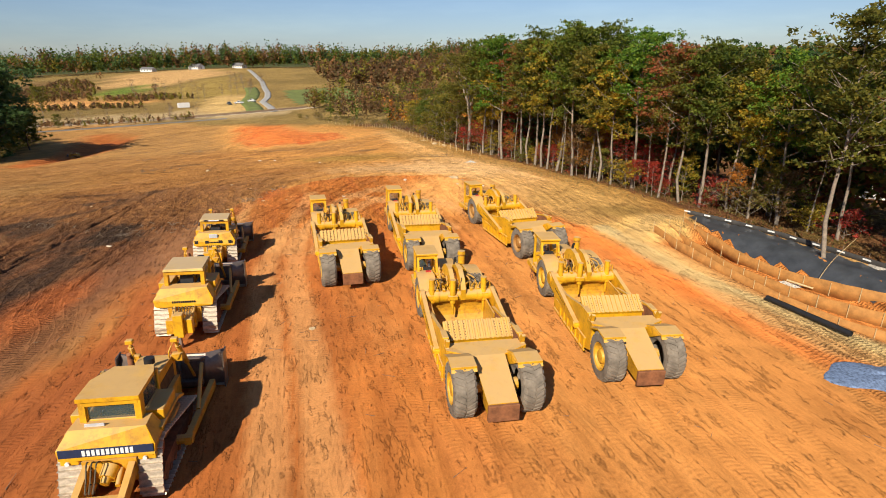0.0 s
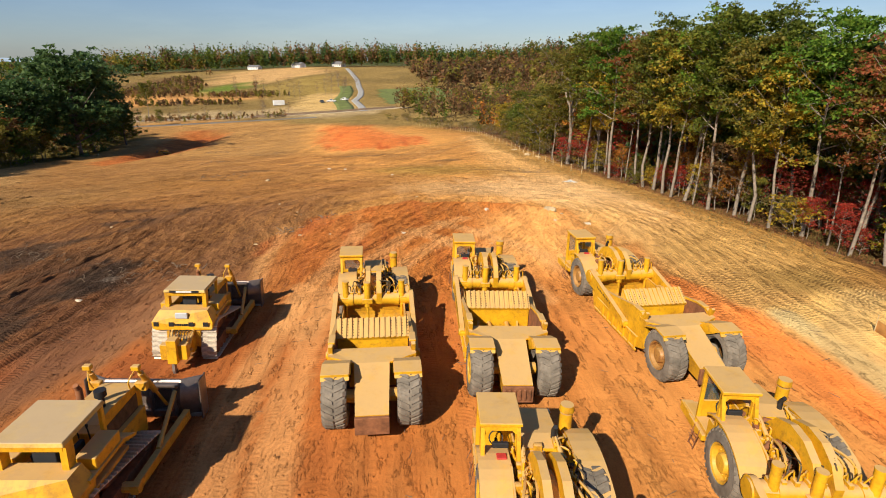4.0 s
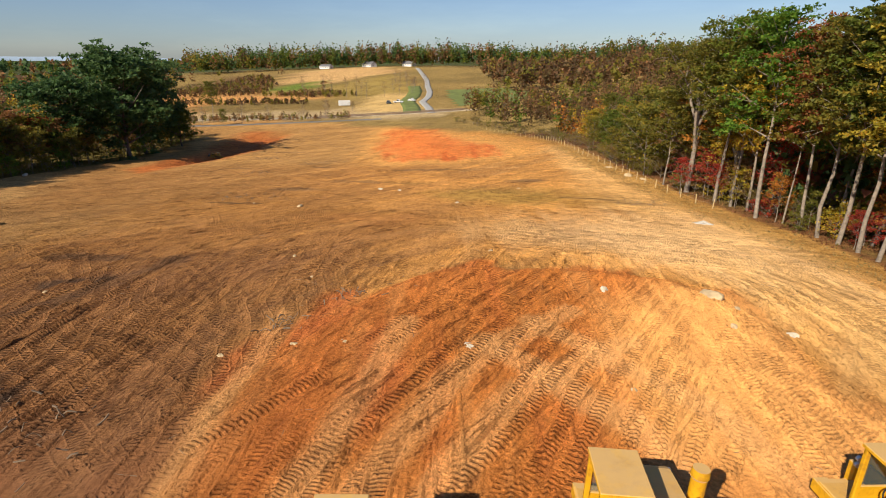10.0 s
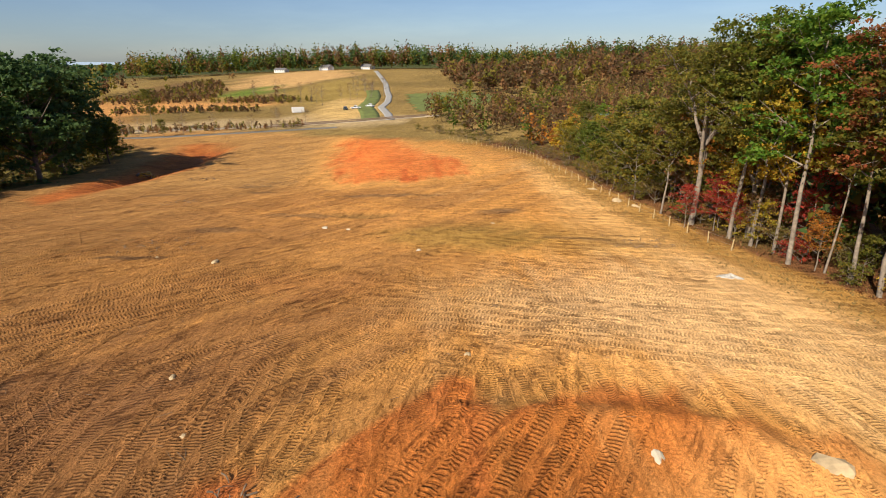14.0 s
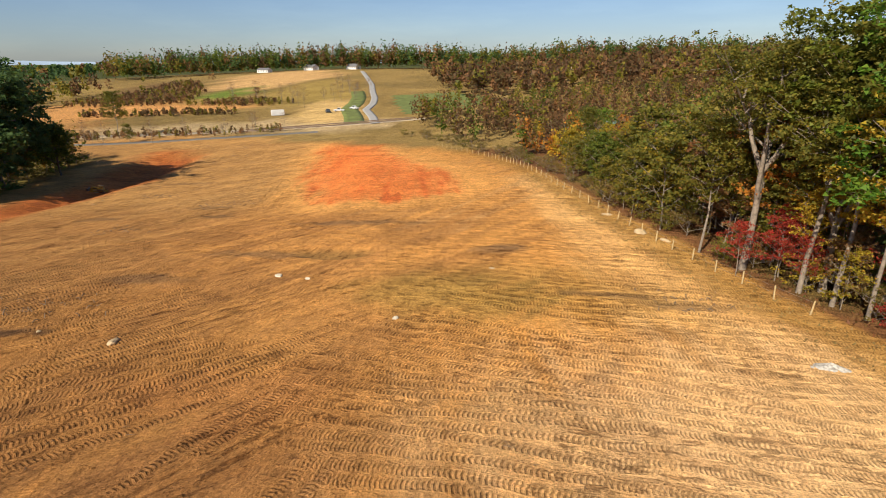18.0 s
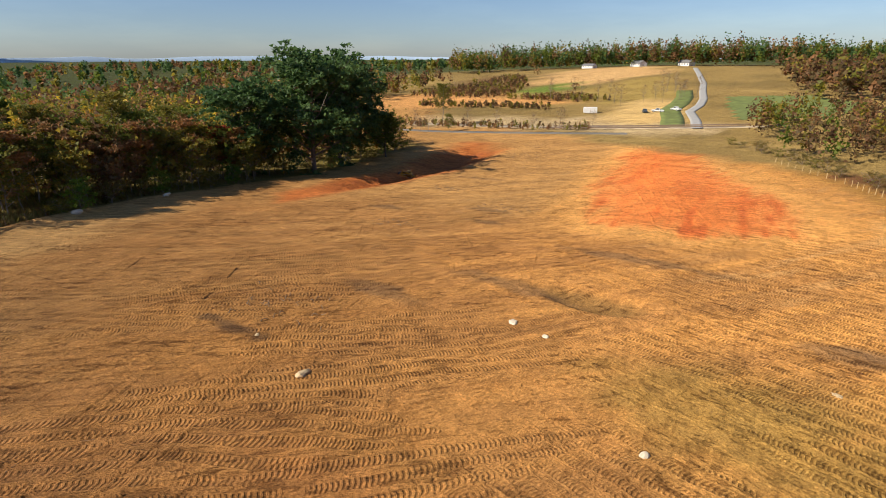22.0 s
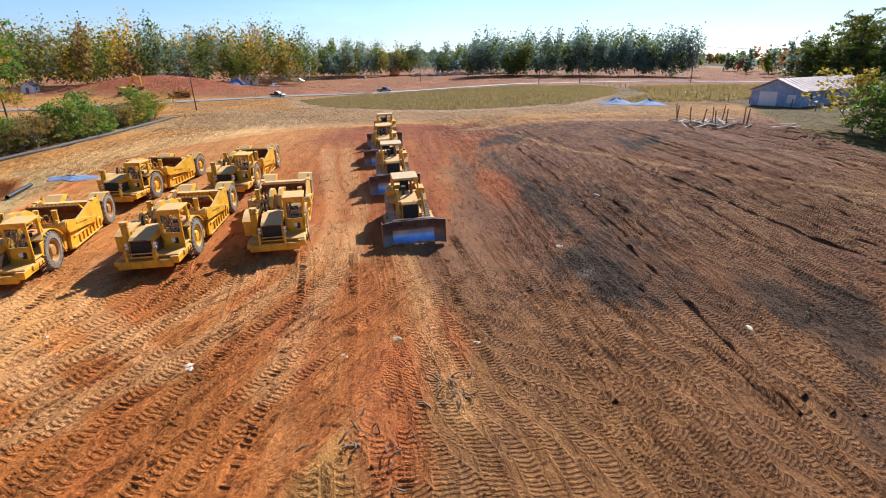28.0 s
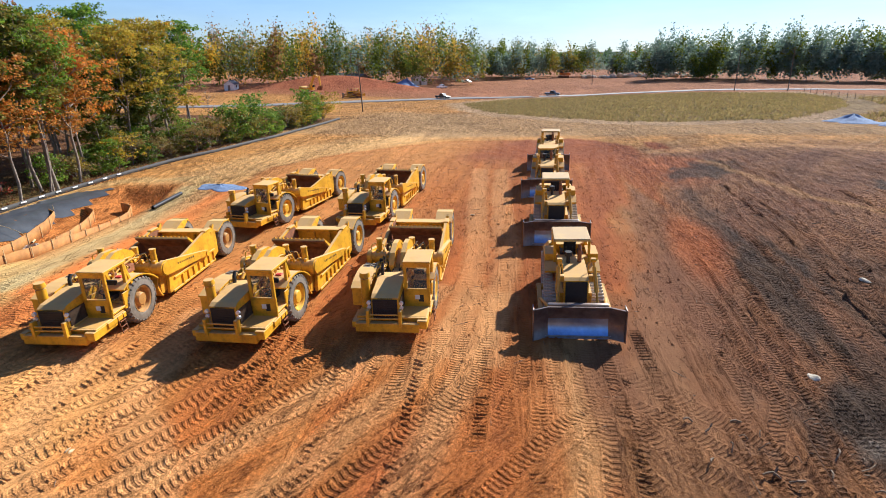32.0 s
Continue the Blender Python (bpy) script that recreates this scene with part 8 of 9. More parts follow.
def sticks(name, x, y, spread, count, long, mat, label, thick=0.03):
    """A heap of dead branches on the ground."""
    s = Shape()
    r = np.random.default_rng(int(abs(x * 7 + y * 13)))
    for k in range(count):
        px, py = x + r.normal(0, spread), y + r.normal(0, spread * 0.6)
        w, l = r.uniform(0, 6.28), long * r.uniform(0.4, 1.2)
        z = rest(px, py) + 0.03
        s.hose([(px, py, z), (px + math.cos(w) * l * 0.5, py + math.sin(w) * l * 0.5, z + r.uniform(0.02, 0.3)), (px + math.cos(w + 0.2) * l, py + math.sin(w + 0.2) * l, z + r.uniform(0, 0.25))], thick * r.uniform(0.5, 1.3), 4, 2)
    ob = part(name, s, mat, None, "", False)
    return tagged(ob, label, "brush pile", kind="stuff")


for x, y, spread, count in ((-35.7, 35, 1.0, 16), (-36.7, 50.7, 1.4, 26), (-60.1, 143.5, 2.6, 40), (-82, 153.7, 3.0, 40), (-65.7, 123.8, 2.0, 30), (-101, 212, 5, 50), (-25.5, 47.5, 2.2, 40), (-37, 26.5, 2.6, 50), (-47.7, 96.2, 2.4, 30), (1.5, 104, 1.8, 26), (-20, 58.5, 1.2, 20), (-17.5, 62.5, 1.0, 16), (48, -50, 3, 40)):
    sticks("brush_pile", x, y, spread, count, 0.55, STICK, "scattered dead branches and roots on bare soil")
s = Shape()
r = np.random.default_rng(3)
for k in range(420):
    px, py = r.uniform(-40, 18), r.uniform(10, 84)
    w, l, z = r.uniform(0, 6.28), r.uniform(0.2, 0.8), rest(px, py) + 0.015
    s.rod((px, py, z), (px + math.cos(w) * l, py + math.sin(w) * l, rest(px + math.cos(w) * l, py + math.sin(w) * l) + r.uniform(0.01, 0.08)), 0.014, 0.006, sides=4)
tagged(part("twigs", s, STICK, None), "scattered twigs and root bits on clay", "twigs", kind="stuff")

# ---- the settling basin: liner, baffles, silt fence, pipe, gravel ----
LINER = plain("dark_liner", (0.055, 0.06, 0.068), 0.34, 0.0, 0.35, 0.8, 0.02)
FABRIC = plain("orange_baffle_fabric", (0.40, 0.18, 0.045), 0.8, 0.0, 0.3, 1.5, 0.01)
FENCE_CLOTH = plain("black_silt_cloth", (0.05, 0.045, 0.04), 0.75, 0.0, 0.3, 2.0, 0.01)
STAKE = plain("stake_wood", (0.55, 0.40, 0.20), 0.85, spread=0.3, scale=8)
GRAVEL = plain("blue_grey_gravel", (0.15, 0.21, 0.33), 0.9, 0.0, 0.6, 7.0, 0.06)
GRAVEL_W = plain("white_gravel", (0.46, 0.42, 0.36), 0.9, 0.0, 0.6, 7.0, 0.06)
PIPE = plain("black_pipe", (0.02, 0.02, 0.021), 0.45)
OLD_WOOD = plain("old_post_wood", (0.22, 0.15, 0.10), 0.9, spread=0.35, scale=5)


def sheet(name, outline, mat, label, cell=0.7, up=0.05, wave=0.06):
    """A sheet laid over the ground inside an outline of the plan."""
    o = np.array(outline, float)
    lo, hi = o.min(0), o.max(0)
    xs, ys = np.arange(lo[0], hi[0] + cell, cell), np.arange(lo[1], hi[1] + cell, cell)
    X, Y = np.meshgrid(xs, ys)
    x, y = X.ravel(), Y.ravel()
    z = gz(x, y) + up + wave * fbm(x, y, 2.0, 7)
    nx = len(xs)
    i = (np.arange(len(ys) - 1)[:, None] * nx + np.arange(nx - 1)).ravel()
    mx, my = (x[i] + cell / 2), (y[i] + cell / 2)
    i = i[side(mx, my, o) > -0.1]
    me = mesh_of(name, np.stack([x, y, z], 1), np.stack([i, i + 1, i + nx + 1, i + nx], 1), True)
    me.materials.append(mat)
    return tagged(new(name, me), label, "liner" if "liner" in name else "patch", kind="structure")


sheet("basin_liner", [(26.2, 52.3), (27.5, 53.2), (30.2, 49), (32.6, 43), (34.6, 36), (36, 29), (33.5, 25.5), (32.2, 31), (30.4, 37), (28.6, 43), (26.6, 48)], LINER, "dark plastic liner sheet on the basin's bank", 0.6, 0.06)


def wall_strip(pts, low, high, name, mat, parent, thick=0.03, lean=0.0):
    """An upright cloth along a line, following the ground."""
    p = [(x, y) for x, y, *_ in along_line(pts, 0.7)]
    v, f = [], []
    zs = [rest(x, y) for x, y in p]
    for k, (x, y) in enumerate(p):
        a, b = p[max(k - 1, 0)], p[min(k + 1, len(p) - 1)]
        d = math.hypot(b[0] - a[0], b[1] - a[1]) or 1
        nx, ny = (b[1] - a[1]) / d * thick / 2, -(b[0] - a[0]) / d * thick / 2
        z = rest(x, y)
        z = float(np.mean(zs[max(k - 7, 0):k + 8]))
        sag = 0.02 * math.sin(k * 1.9) * (high - low)
        v += [(x - nx, y - ny, z + low), (x - nx + lean, y - ny, z + high + sag), (x + nx + lean, y + ny, z + high + sag), (x + nx, y + ny, z + low)]
    for k in range(len(p) - 1):
        for e in range(4):
            f.append((4 * k + e, 4 * k + (e + 1) % 4, 4 * k + 4 + (e + 1) % 4, 4 * k + 4 + e))
    me = mesh_of(name, v, f)
    me.materials.append(mat)
    ob = new(name, me)
    ob.parent = parent
    return ob


def stake_mesh(h, w, mat, name="stake"):
    s = Shape().box(-w, w, -w, w, -0.3, h, taper=w * 0.2, bevel=0.006)
    bmesh.ops.recalc_face_normals(s.bm, faces=s.bm.faces)
    me = bpy.data.meshes.new(name)
    s.bm.to_mesh(me)
    s.bm.free()
    me.materials.append(mat)
    return me


BAFFLE_STAKE = stake_mesh(1.02, 0.025, STAKE)
for pts in ([(20.2, 46.4), (20.7, 42.5), (22.0, 38.5), (24.0, 34.0), (26.0, 30.5), (28.2, 28.2), (30.5, 27.6)], [(22.6, 48.6), (23.0, 45), (24.2, 41), (26.2, 36.2), (28.2, 32.8), (30.2, 30.6), (32.2, 30.2)], [(24.9, 50.6), (25.3, 47.6), (26.4, 43.6), (28.2, 39.0), (30.0, 35.4), (31.8, 33.3), (33.4, 33.0)]):
    root = tagged(new("silt_baffle"), "orange-brown fabric silt baffle on wooden stakes", "silt baffle", "baffles in the basin")
    wall_strip(pts, -0.3, 0.9, "baffle_cloth", FABRIC, root, 0.04)
    for x, y, dx, dy in along_line(pts, 1.9):
        ob = new("stake", BAFFLE_STAKE)
        ob.parent = root
        ob.matrix_basis = pose(x + dy * 0.06, y - dx * 0.06, rest(x, y), 0, 0, 20)

SILT_STAKE = stake_mesh(0.85, 0.02, OLD_WOOD)
silt = tagged(new("silt_fence"), "low black silt fence with pale printed marks along the wood", "silt fence")
SILT = [(26.8, 54), (29.5, 50.5), (31.8, 46.5), (33.8, 41), (35.6, 35), (37, 29), (38.3, 22), (39.6, 12), (39.4, 4), (41.2, -12), (45, -30), (48.5, -46)]
wall_strip(SILT, -0.1, 0.45, "silt_cloth", FENCE_CLOTH, silt, 0.03, 0.06)
for n, (x, y, dx, dy) in enumerate(along_line(SILT, 2.1)):
    ob = new("stake", SILT_STAKE)
    ob.parent = silt
    ob.matrix_basis = pose(x + 0.08, y, rest(x, y), 0, 0, 0)
    if y > 20:
        s = Shape(pose(x - 0.035, y, rest(x, y), 0, 0, math.degrees(math.atan2(dy, dx))))
        s.box(-0.32, 0.32, 0.02 if dx < 0 else -0.03, 0.03 if dx < 0 else -0.02, 0.24, 0.38, bevel=0.001)
        part("printed_mark", s, WHITE, silt, "pale printed bar")


def heap(name, x, y, rx, ry, h, mat, label, seed=0, category="gravel heap"):
    """A heap of loose stone with a rough outline."""
    n, m = 40, 14
    v, f = [], []
    for j in range(m + 1):
        q = j / m
        for i in range(n):
            w = 2 * math.pi * i / n
            k = 1 + 0.22 * math.sin(2 * w + seed) + 0.12 * math.sin(5 * w + 2 * seed)
            px, py = x + math.cos(w) * rx * q * k, y + math.sin(w) * ry * q * k
            z = h * (1 - q) ** 1.15 * (1 + 0.25 * math.sin(3 * w + seed)) + 0.12 * h * (float(vnoise(px, py, 0.5, 9)) - 0.5)
            v.append((px, py, rest(px, py) + max(z, -0.02) + (0.02 if j < m else -0.1)))
    for j in range(m):
        for i in range(n):
            f.append((j * n + i, j * n + (i + 1) % n, (j + 1) * n + (i + 1) % n, (j + 1) * n + i))
    me = mesh_of(name, v, f, True)
    me.materials.append(mat)
    return tagged(new(name, me), label, category)


heap("gravel_heap", 27.4, 38.2, 1.3, 0.8, 0.35, GRAVEL_W, "small white gravel heap in the basin", 1)
heap("gravel_heap", 22.2, 22.3, 2.6, 1.8, 0.25, GRAVEL, "flat spread of blue-grey gravel beside the basin", 2)
heap("gravel_heap", -47.4, -34.5, 4.2, 3.0, 1.0, GRAVEL, "blue-grey gravel heap by the dirt track", 4)
heap("gravel_heap", -52.2, -30.4, 4.0, 2.8, 0.95, GRAVEL, "blue-grey gravel heap by the dirt track", 5)
heap("gravel_heap", 88, -172, 6, 5, 3.2, GRAVEL, "dark grey gravel heap beyond the road", 6)
heap("rubble_heap", 36.6, 38.5, 2.6, 1.0, 0.4, GRAVEL_W, "pale rubble on the bank above the liner", 7, "rubble heap")
heap("rubble_heap", 7.1, 94.8, 0.9, 0.6, 0.3, GRAVEL_W, "small heap of white rubble by the haul lane", 8, "rubble heap")
s = Shape().hose([(23.4, 26.4, rest(23.4, 26.4) + 0.3), (22.6, 28.5, rest(22.6, 28.5) + 0.26), (21.6, 31.4, rest(21.6, 31.4) + 0.24)], 0.17, 14, 6)
tagged(part("drain_pipe", s, PIPE, None, "", True), "black corrugated drain pipe lying on clay", "pipe")
s = Shape().hose([(29.0, 37.2, rest(29, 37.2) + 0.25), (27.6, 38.3, rest(27.6, 38.3) + 0.5)], 0.07, 8)
s.hose([(29.0, 37.2, rest(29, 37.2) + 0.25), (31, 38.6, rest(31, 38.6) + 0.5), (35, 41.5, rest(35, 41.5) + 1.4)], 0.02, 6)
tagged(part("drain_hose", s, STAKE, None, "", True), "pale outlet pipe with a rope to the bank", "pipe")

# ---- fences ----
FENCE_POST = stake_mesh(1.15, 0.05, STAKE, "post")
fence = tagged(new("wire_fence"), "wire fence on short wooden posts along the wood", "fence")
for n, (x, y, dx, dy) in enumerate(along_line([(9.5, 103), (6.2, 110), (3, 118), (0.6, 126), (-2.6, 137), (-7, 150), (-11.5, 166), (-17, 186), (-24, 205), (-42, 230)], 3.2)):
    ob = new("post", FENCE_POST)
    ob.parent = fence
    ob.matrix_basis = pose(x, y, rest(x, y), random.uniform(-6, 6), random.uniform(-6, 6), 10)
for h in (0.5, 1.0):
    s = Shape().hose([(x, y, rest(x, y) + h) for x, y, *_ in along_line([(9.5, 103), (6.2, 110), (3, 118), (0.6, 126), (-2.6, 137), (-7, 150), (-11.5, 166)], 3.2)], 0.008, 4, 1)
    part("wire", s, STEEL, fence)
PASTURE_POST = stake_mesh(1.35, 0.07, OLD_WOOD, "post")
fence = tagged(new("pasture_fence"), "pasture fence of brown posts and wire by the grass", "fence")
LINE = [(-61, -132), (-64, -100), (-65, -70), (-66, -40), (-70, -28), (-73, -12), (-76, 2), (-72, 10)]
for x, y, dx, dy in along_line(LINE, 5.2):
    ob = new("post", PASTURE_POST)
    ob.parent = fence
    ob.matrix_basis = pose(x, y, rest(x, y), random.uniform(-3, 3), random.uniform(-3, 3), 0)
for h in (0.45, 0.8, 1.15):
    s = Shape().hose([(x, y, rest(x, y) + h) for x, y, *_ in along_line(LINE, 5.2)], 0.012, 4, 1)
    part("wire", s, STEEL, fence)
edge = tagged(new("edge_fence"), "low wire fence on thin posts along the bank", "fence")
THIN_POST = stake_mesh(1.1, 0.03, OLD_WOOD, "post")
for x, y, dx, dy in along_line([(p[0] - 1.5, p[1]) for p in EDGE_LEFT[1:11]], 3.0):
    ob = new("post", THIN_POST)
    ob.parent = edge
    ob.matrix_basis = pose(x, y, rest(x, y), random.uniform(-7, 7), random.uniform(-7, 7), 0)
for n, (x, y) in enumerate(((-62, 37.5), (-68, 49), (-73, 61), (-78.5, 72), (-86, 83.5), (-94.5, 95), (-104, 110))):
    ob = new("rock", WROCKS[n % 4])
    ob.matrix_basis = pose(x, y, rest(x, y) + 0.2, 0, 0, 50 * n) @ Matrix.Diagonal((1.3, 0.9, 0.8, 1))
    tagged(ob, "pale rock on the bank of earth", "rock", "loose rocks on the field")

# ---- ruin: standing posts round a heap of old lumber ----
ruin = tagged(new("ruined_shed"), "remains of a shed, standing posts round broken lumber", "ruin")
RUIN_POST = stake_mesh(2.0, 0.06, OLD_WOOD, "post")
for x, y in ((-48.6, 1.5), (-49.4, 3.6), (-50.4, 5.2), (-51.6, 1.2), (-52.4, 3.4), (-53.2, 0.2), (-47.6, -0.6), (-48.2, -2.4), (-54.8, 3.8), (-55.4, 1.6)):
    ob = new("post", RUIN_POST)
    ob.parent = ruin
    ob.matrix_basis = pose(x, y, rest(x, y), random.uniform(-7, 7), random.uniform(-7, 7), 20)
r = np.random.default_rng(8)
for k in range(64):
    px, py, w, l = -50.6 + r.normal(0, 2.0), 3.4 + r.normal(0, 1.4), r.uniform(0, 6.28), r.uniform(1.0, 2.8)
    if k > 56:
        px, py, w = -57 + k * 0.0 + r.uniform(-1, 1), 8 + r.uniform(-1, 1.4), 0.5
    s = Shape(pose(px, py, rest(px, py) + 0.12 + r.uniform(0, 0.4), r.uniform(-12, 12), r.uniform(-12, 12), math.degrees(w)))
    s.box(-l / 2, l / 2, -0.09, 0.09, -0.03, 0.03, bevel=0.01)
    part("plank", s, LUMBER, ruin)
DROCKS = [m_.copy() for m_ in ROCKS]
BROWN_ROCK = plain("muddy_rock", (0.17, 0.105, 0.06), 0.95, spread=0.4, scale=3, bump=0.02)
for m_ in DROCKS:
    m_.materials[0] = BROWN_ROCK
rubble = np.random.default_rng(9)
for k in range(26):
    x, y = -60.6 + rubble.normal(0, 1.9), 58.4 + rubble.normal(0, 1.3)
    ob = new("stone_block", (DROCKS if k % 4 else ROCKS)[k % 4])
    q = rubble.uniform(0.3, 0.75)
    ob.matrix_basis = pose(x, y, rest(x, y) + q * 0.15, 0, 0, rubble.uniform(0, 360)) @ Matrix.Diagonal((q, q, q, 1))
    tagged(ob, "muddy broken stone block in a small rubble pile", "stone", "rubble pile on the field")

# ---- buildings ----
SIDING = plain("grey_blue_siding", (0.30, 0.38, 0.50), 0.8, 0.1, 0.3, 1.2, 0.01)
ROOF_TIN = plain("brown_tin_roof", (0.40, 0.31, 0.27), 0.55, 0.3, 0.3, 0.7, 0.01)
WALL_W = plain("white_house_wall", (0.72, 0.70, 0.66), 0.8, spread=0.12)
WALL_B = plain("brown_house_wall", (0.20, 0.15, 0.12), 0.8, spread=0.2)
ROOF_G = plain("grey_shingle_roof", (0.16, 0.155, 0.155), 0.85, spread=0.25)
DARK_GLASS = plain("dark_window", (0.03, 0.035, 0.04), 0.15, spread=0.1)


def house(name, x, y, turn, wide, long, eave, ridge, wall_mat, roof_mat, label, windows=4, door=True, big_door=False):
    """A gabled building, ridge along its own y."""
    root = tagged(new(name), label, "house" if name == "house" else name)
    root.matrix_basis = pose(x, y, rest(x, y), 0, 0, turn)
    w, l = wide / 2, long / 2
    s = Shape().face([(-w, -0.6), (w, -0.6), (w, eave), (0, ridge), (-w, eave)], -l, l)
    wall = part("wall", s, wall_mat, root)
    for sx in (-1, 1):
        o = 0.45
        k = (ridge - eave) / w
        s = Shape().face([(0, ridge + 0.06), (sx * (w + o), eave - k * o + 0.06), (sx * (w + o), eave - k * o + 0.2), (0, ridge + 0.22)], -l - 0.4, l + 0.4)
        roof = part("roof", s, roof_mat, root)
        if long > 20:
            s = Shape()
            for q in range(int(long / 1.5)):
                yy = -l + 1.5 * q
                s.face([(sx * 0.1, ridge + 0.21), (sx * (w + o), eave - k * o + 0.19), (sx * (w + o), eave - k * o + 0.24), (sx * 0.1, ridge + 0.26)], yy, yy + 0.07)
            part("roof_seams", s, roof_mat, roof)
    for sx in (-1, 1):
        for q in range(windows):
            yy = -l + long * (q + 0.6) / (windows + 0.2)
            s = Shape().box(min(sx * w, sx * (w + 0.05)), max(sx * w, sx * (w + 0.05)), yy - 0.55, yy + 0.55, eave * 0.38, eave * 0.82, bevel=0.01)
            fr = part("window", s, WALL_W, root, "white window frame")
            s = Shape().box(min(sx * (w + 0.05), sx * (w + 0.07)), max(sx * (w + 0.05), sx * (w + 0.07)), yy - 0.45, yy + 0.45, eave * 0.42, eave * 0.78, bevel=0.005)
            part("pane", s, DARK_GLASS, fr)
    for sy in (-1, 1):
        a, b = sorted((sy * l, sy * (l + 0.06)))
        if big_door:
            s = Shape().box(-0.3, 2.6, a, b, 0, 2.3, bevel=0.02)
            part("door", s, WALL_W, root, "pale sliding barn door")
            s = Shape().box(-3.2, -1.9, a, b, 0.6, 1.9, bevel=0.02)
            part("window", s, WALL_W, root, "pale boarded opening")
        elif door:
            s = Shape().box(-0.5, 0.5, a, b, 0, 2.1, bevel=0.02)
            part("door", s, WALL_B, root)
    return root


house("barn", -82.0, -31.0, -50.5, 8.0, 30, 2.5, 4.2, SIDING, ROOF_TIN, "long low grey-blue barn with brown tin roof", 5, False, True)
house("house", -268, 668, 60, 9, 16, 3.2, 6.0, WALL_W, ROOF_G, "white house on the far hill")
house("house", -226, 690, 70, 9, 14, 3.2, 6.0, WALL_W, ROOF_G, "white house among trees on the far hill")
house("house", -310, 640, 80, 8, 14, 2.8, 4.6, WALL_W, ROOF_G, "low white house at the edge of the far wood")
house("house", 14, 560, 70, 10, 16, 3.5, 7.0, plain("tan_house_wall", (0.62, 0.52, 0.36), 0.8, spread=0.15), ROOF_TIN, "tan house among autumn trees")
house("house", 128, -190, 65, 10, 24, 3.2, 5.6, WALL_B, ROOF_G, "low dark brown house with white windows under trees", 6)
house("house", 150, -128, 20, 4, 6, 2.6, 3.8, WALL_W, ROOF_G, "small white shed by the road", 1)
house("house", 96, -205, 30, 7, 10, 3, 4.8, WALL_W, ROOF_TIN, "pale house half hidden by the mound", 2)
house("house", 58, 68, 60, 6, 9, 2.4, 3.6, WALL_W, ROOF_TIN, "pale open shed among the trunks", 2)
house("house", -205, 5, 40, 7, 16, 2.6, 4.2, WALL_W, ROOF_TIN, "pale low building beyond the brush land", 2)

# ---- site trailer, vehicles, diggers ----
CAR_GLASS = plain("car_glass", (0.02, 0.025, 0.03), 0.1, spread=0.05)
RUBBER = plain("car_tyre", (0.02, 0.02, 0.02), 0.85)


def pickup(x, y, turn, colour, label):
    paint = plain("car_paint", colour, 0.3, 0.1, 0.08)
    root = tagged(new("pickup_truck"), label, "pickup truck", "vehicles on the site")
    root.matrix_basis = pose(x, y, rest(x, y), 0, 0, turn)
    s = Shape().prism([(-2.7, 0.5), (-2.7, 1.05), (-0.8, 1.05), (-0.75, 1.08), (0.9, 1.05), (2.5, 0.98), (2.7, 0.8), (2.7, 0.45)], -0.95, 0.95)
    s.prism([(-0.8, 1.0), (-0.65, 1.78), (0.55, 1.8), (1.25, 1.05)], -0.85, 0.85)
    part("body", s, paint, root)
    s = Shape().prism([(-0.62, 1.12), (-0.52, 1.68), (0.48, 1.7), (1.0, 1.12)], -0.87, 0.87)
    s.prism([(0.62, 1.74), (1.2, 1.1), (1.24, 1.12), (0.66, 1.78)], -0.78, 0.78)
    part("windows", s, CAR_GLASS, root)
    for sx in (-0.88, 0.88):
        for wy in (-1.7, 1.7):
            s = Shape().rod((sx - 0.1, wy, 0.4), (sx + 0.1, wy, 0.4), 0.4, sides=18)
            wh = part("wheel", s, RUBBER, root, "", True)
            s = Shape().rod((sx - 0.11, wy, 0.4), (sx + 0.11, wy, 0.4), 0.22, sides=14)
            part("rim", s, SILVER, wh, "", True)


pickup(50, -117, 70, (0.02, 0.022, 0.03), "dark pickup truck on the road")
pickup(71, -172, 160, (0.75, 0.75, 0.75), "white pickup truck coming down the dirt ramp")
pickup(79, -232, 70, (0.75, 0.75, 0.74), "white pickup truck on the far dirt")
pickup(54, -280, 80, (0.10, 0.18, 0.32), "blue pickup truck on the far dirt")
pickup(16, -140, 85, (0.10, 0.10, 0.11), "dark pickup truck half hidden by grass")
pickup(-116, 328, 30, (0.06, 0.07, 0.08), "dark truck at the creek crossing")
pickup(-112, 333, 100, (0.7, 0.7, 0.7), "white truck at the creek crossing")
pickup(-107, 342, 60, (0.75, 0.74, 0.7), "white van at the creek crossing")
root = tagged(new("site_container"), "white site container by the creek", "container")
root.matrix_basis = pose(-137, 316, rest(-137, 316), 0, 0, 35)
part("box", Shape().box(-3, 3, -1.3, 1.3, 0.15, 2.7, bevel=0.05), WALL_W, root)
s = Shape()
for k in range(12):
    s.box(-2.9 + 0.5 * k, -2.75 + 0.5 * k, -1.34, -1.3, 0.3, 2.6, bevel=0.01)
part("ribs", s, WALL_W, root)


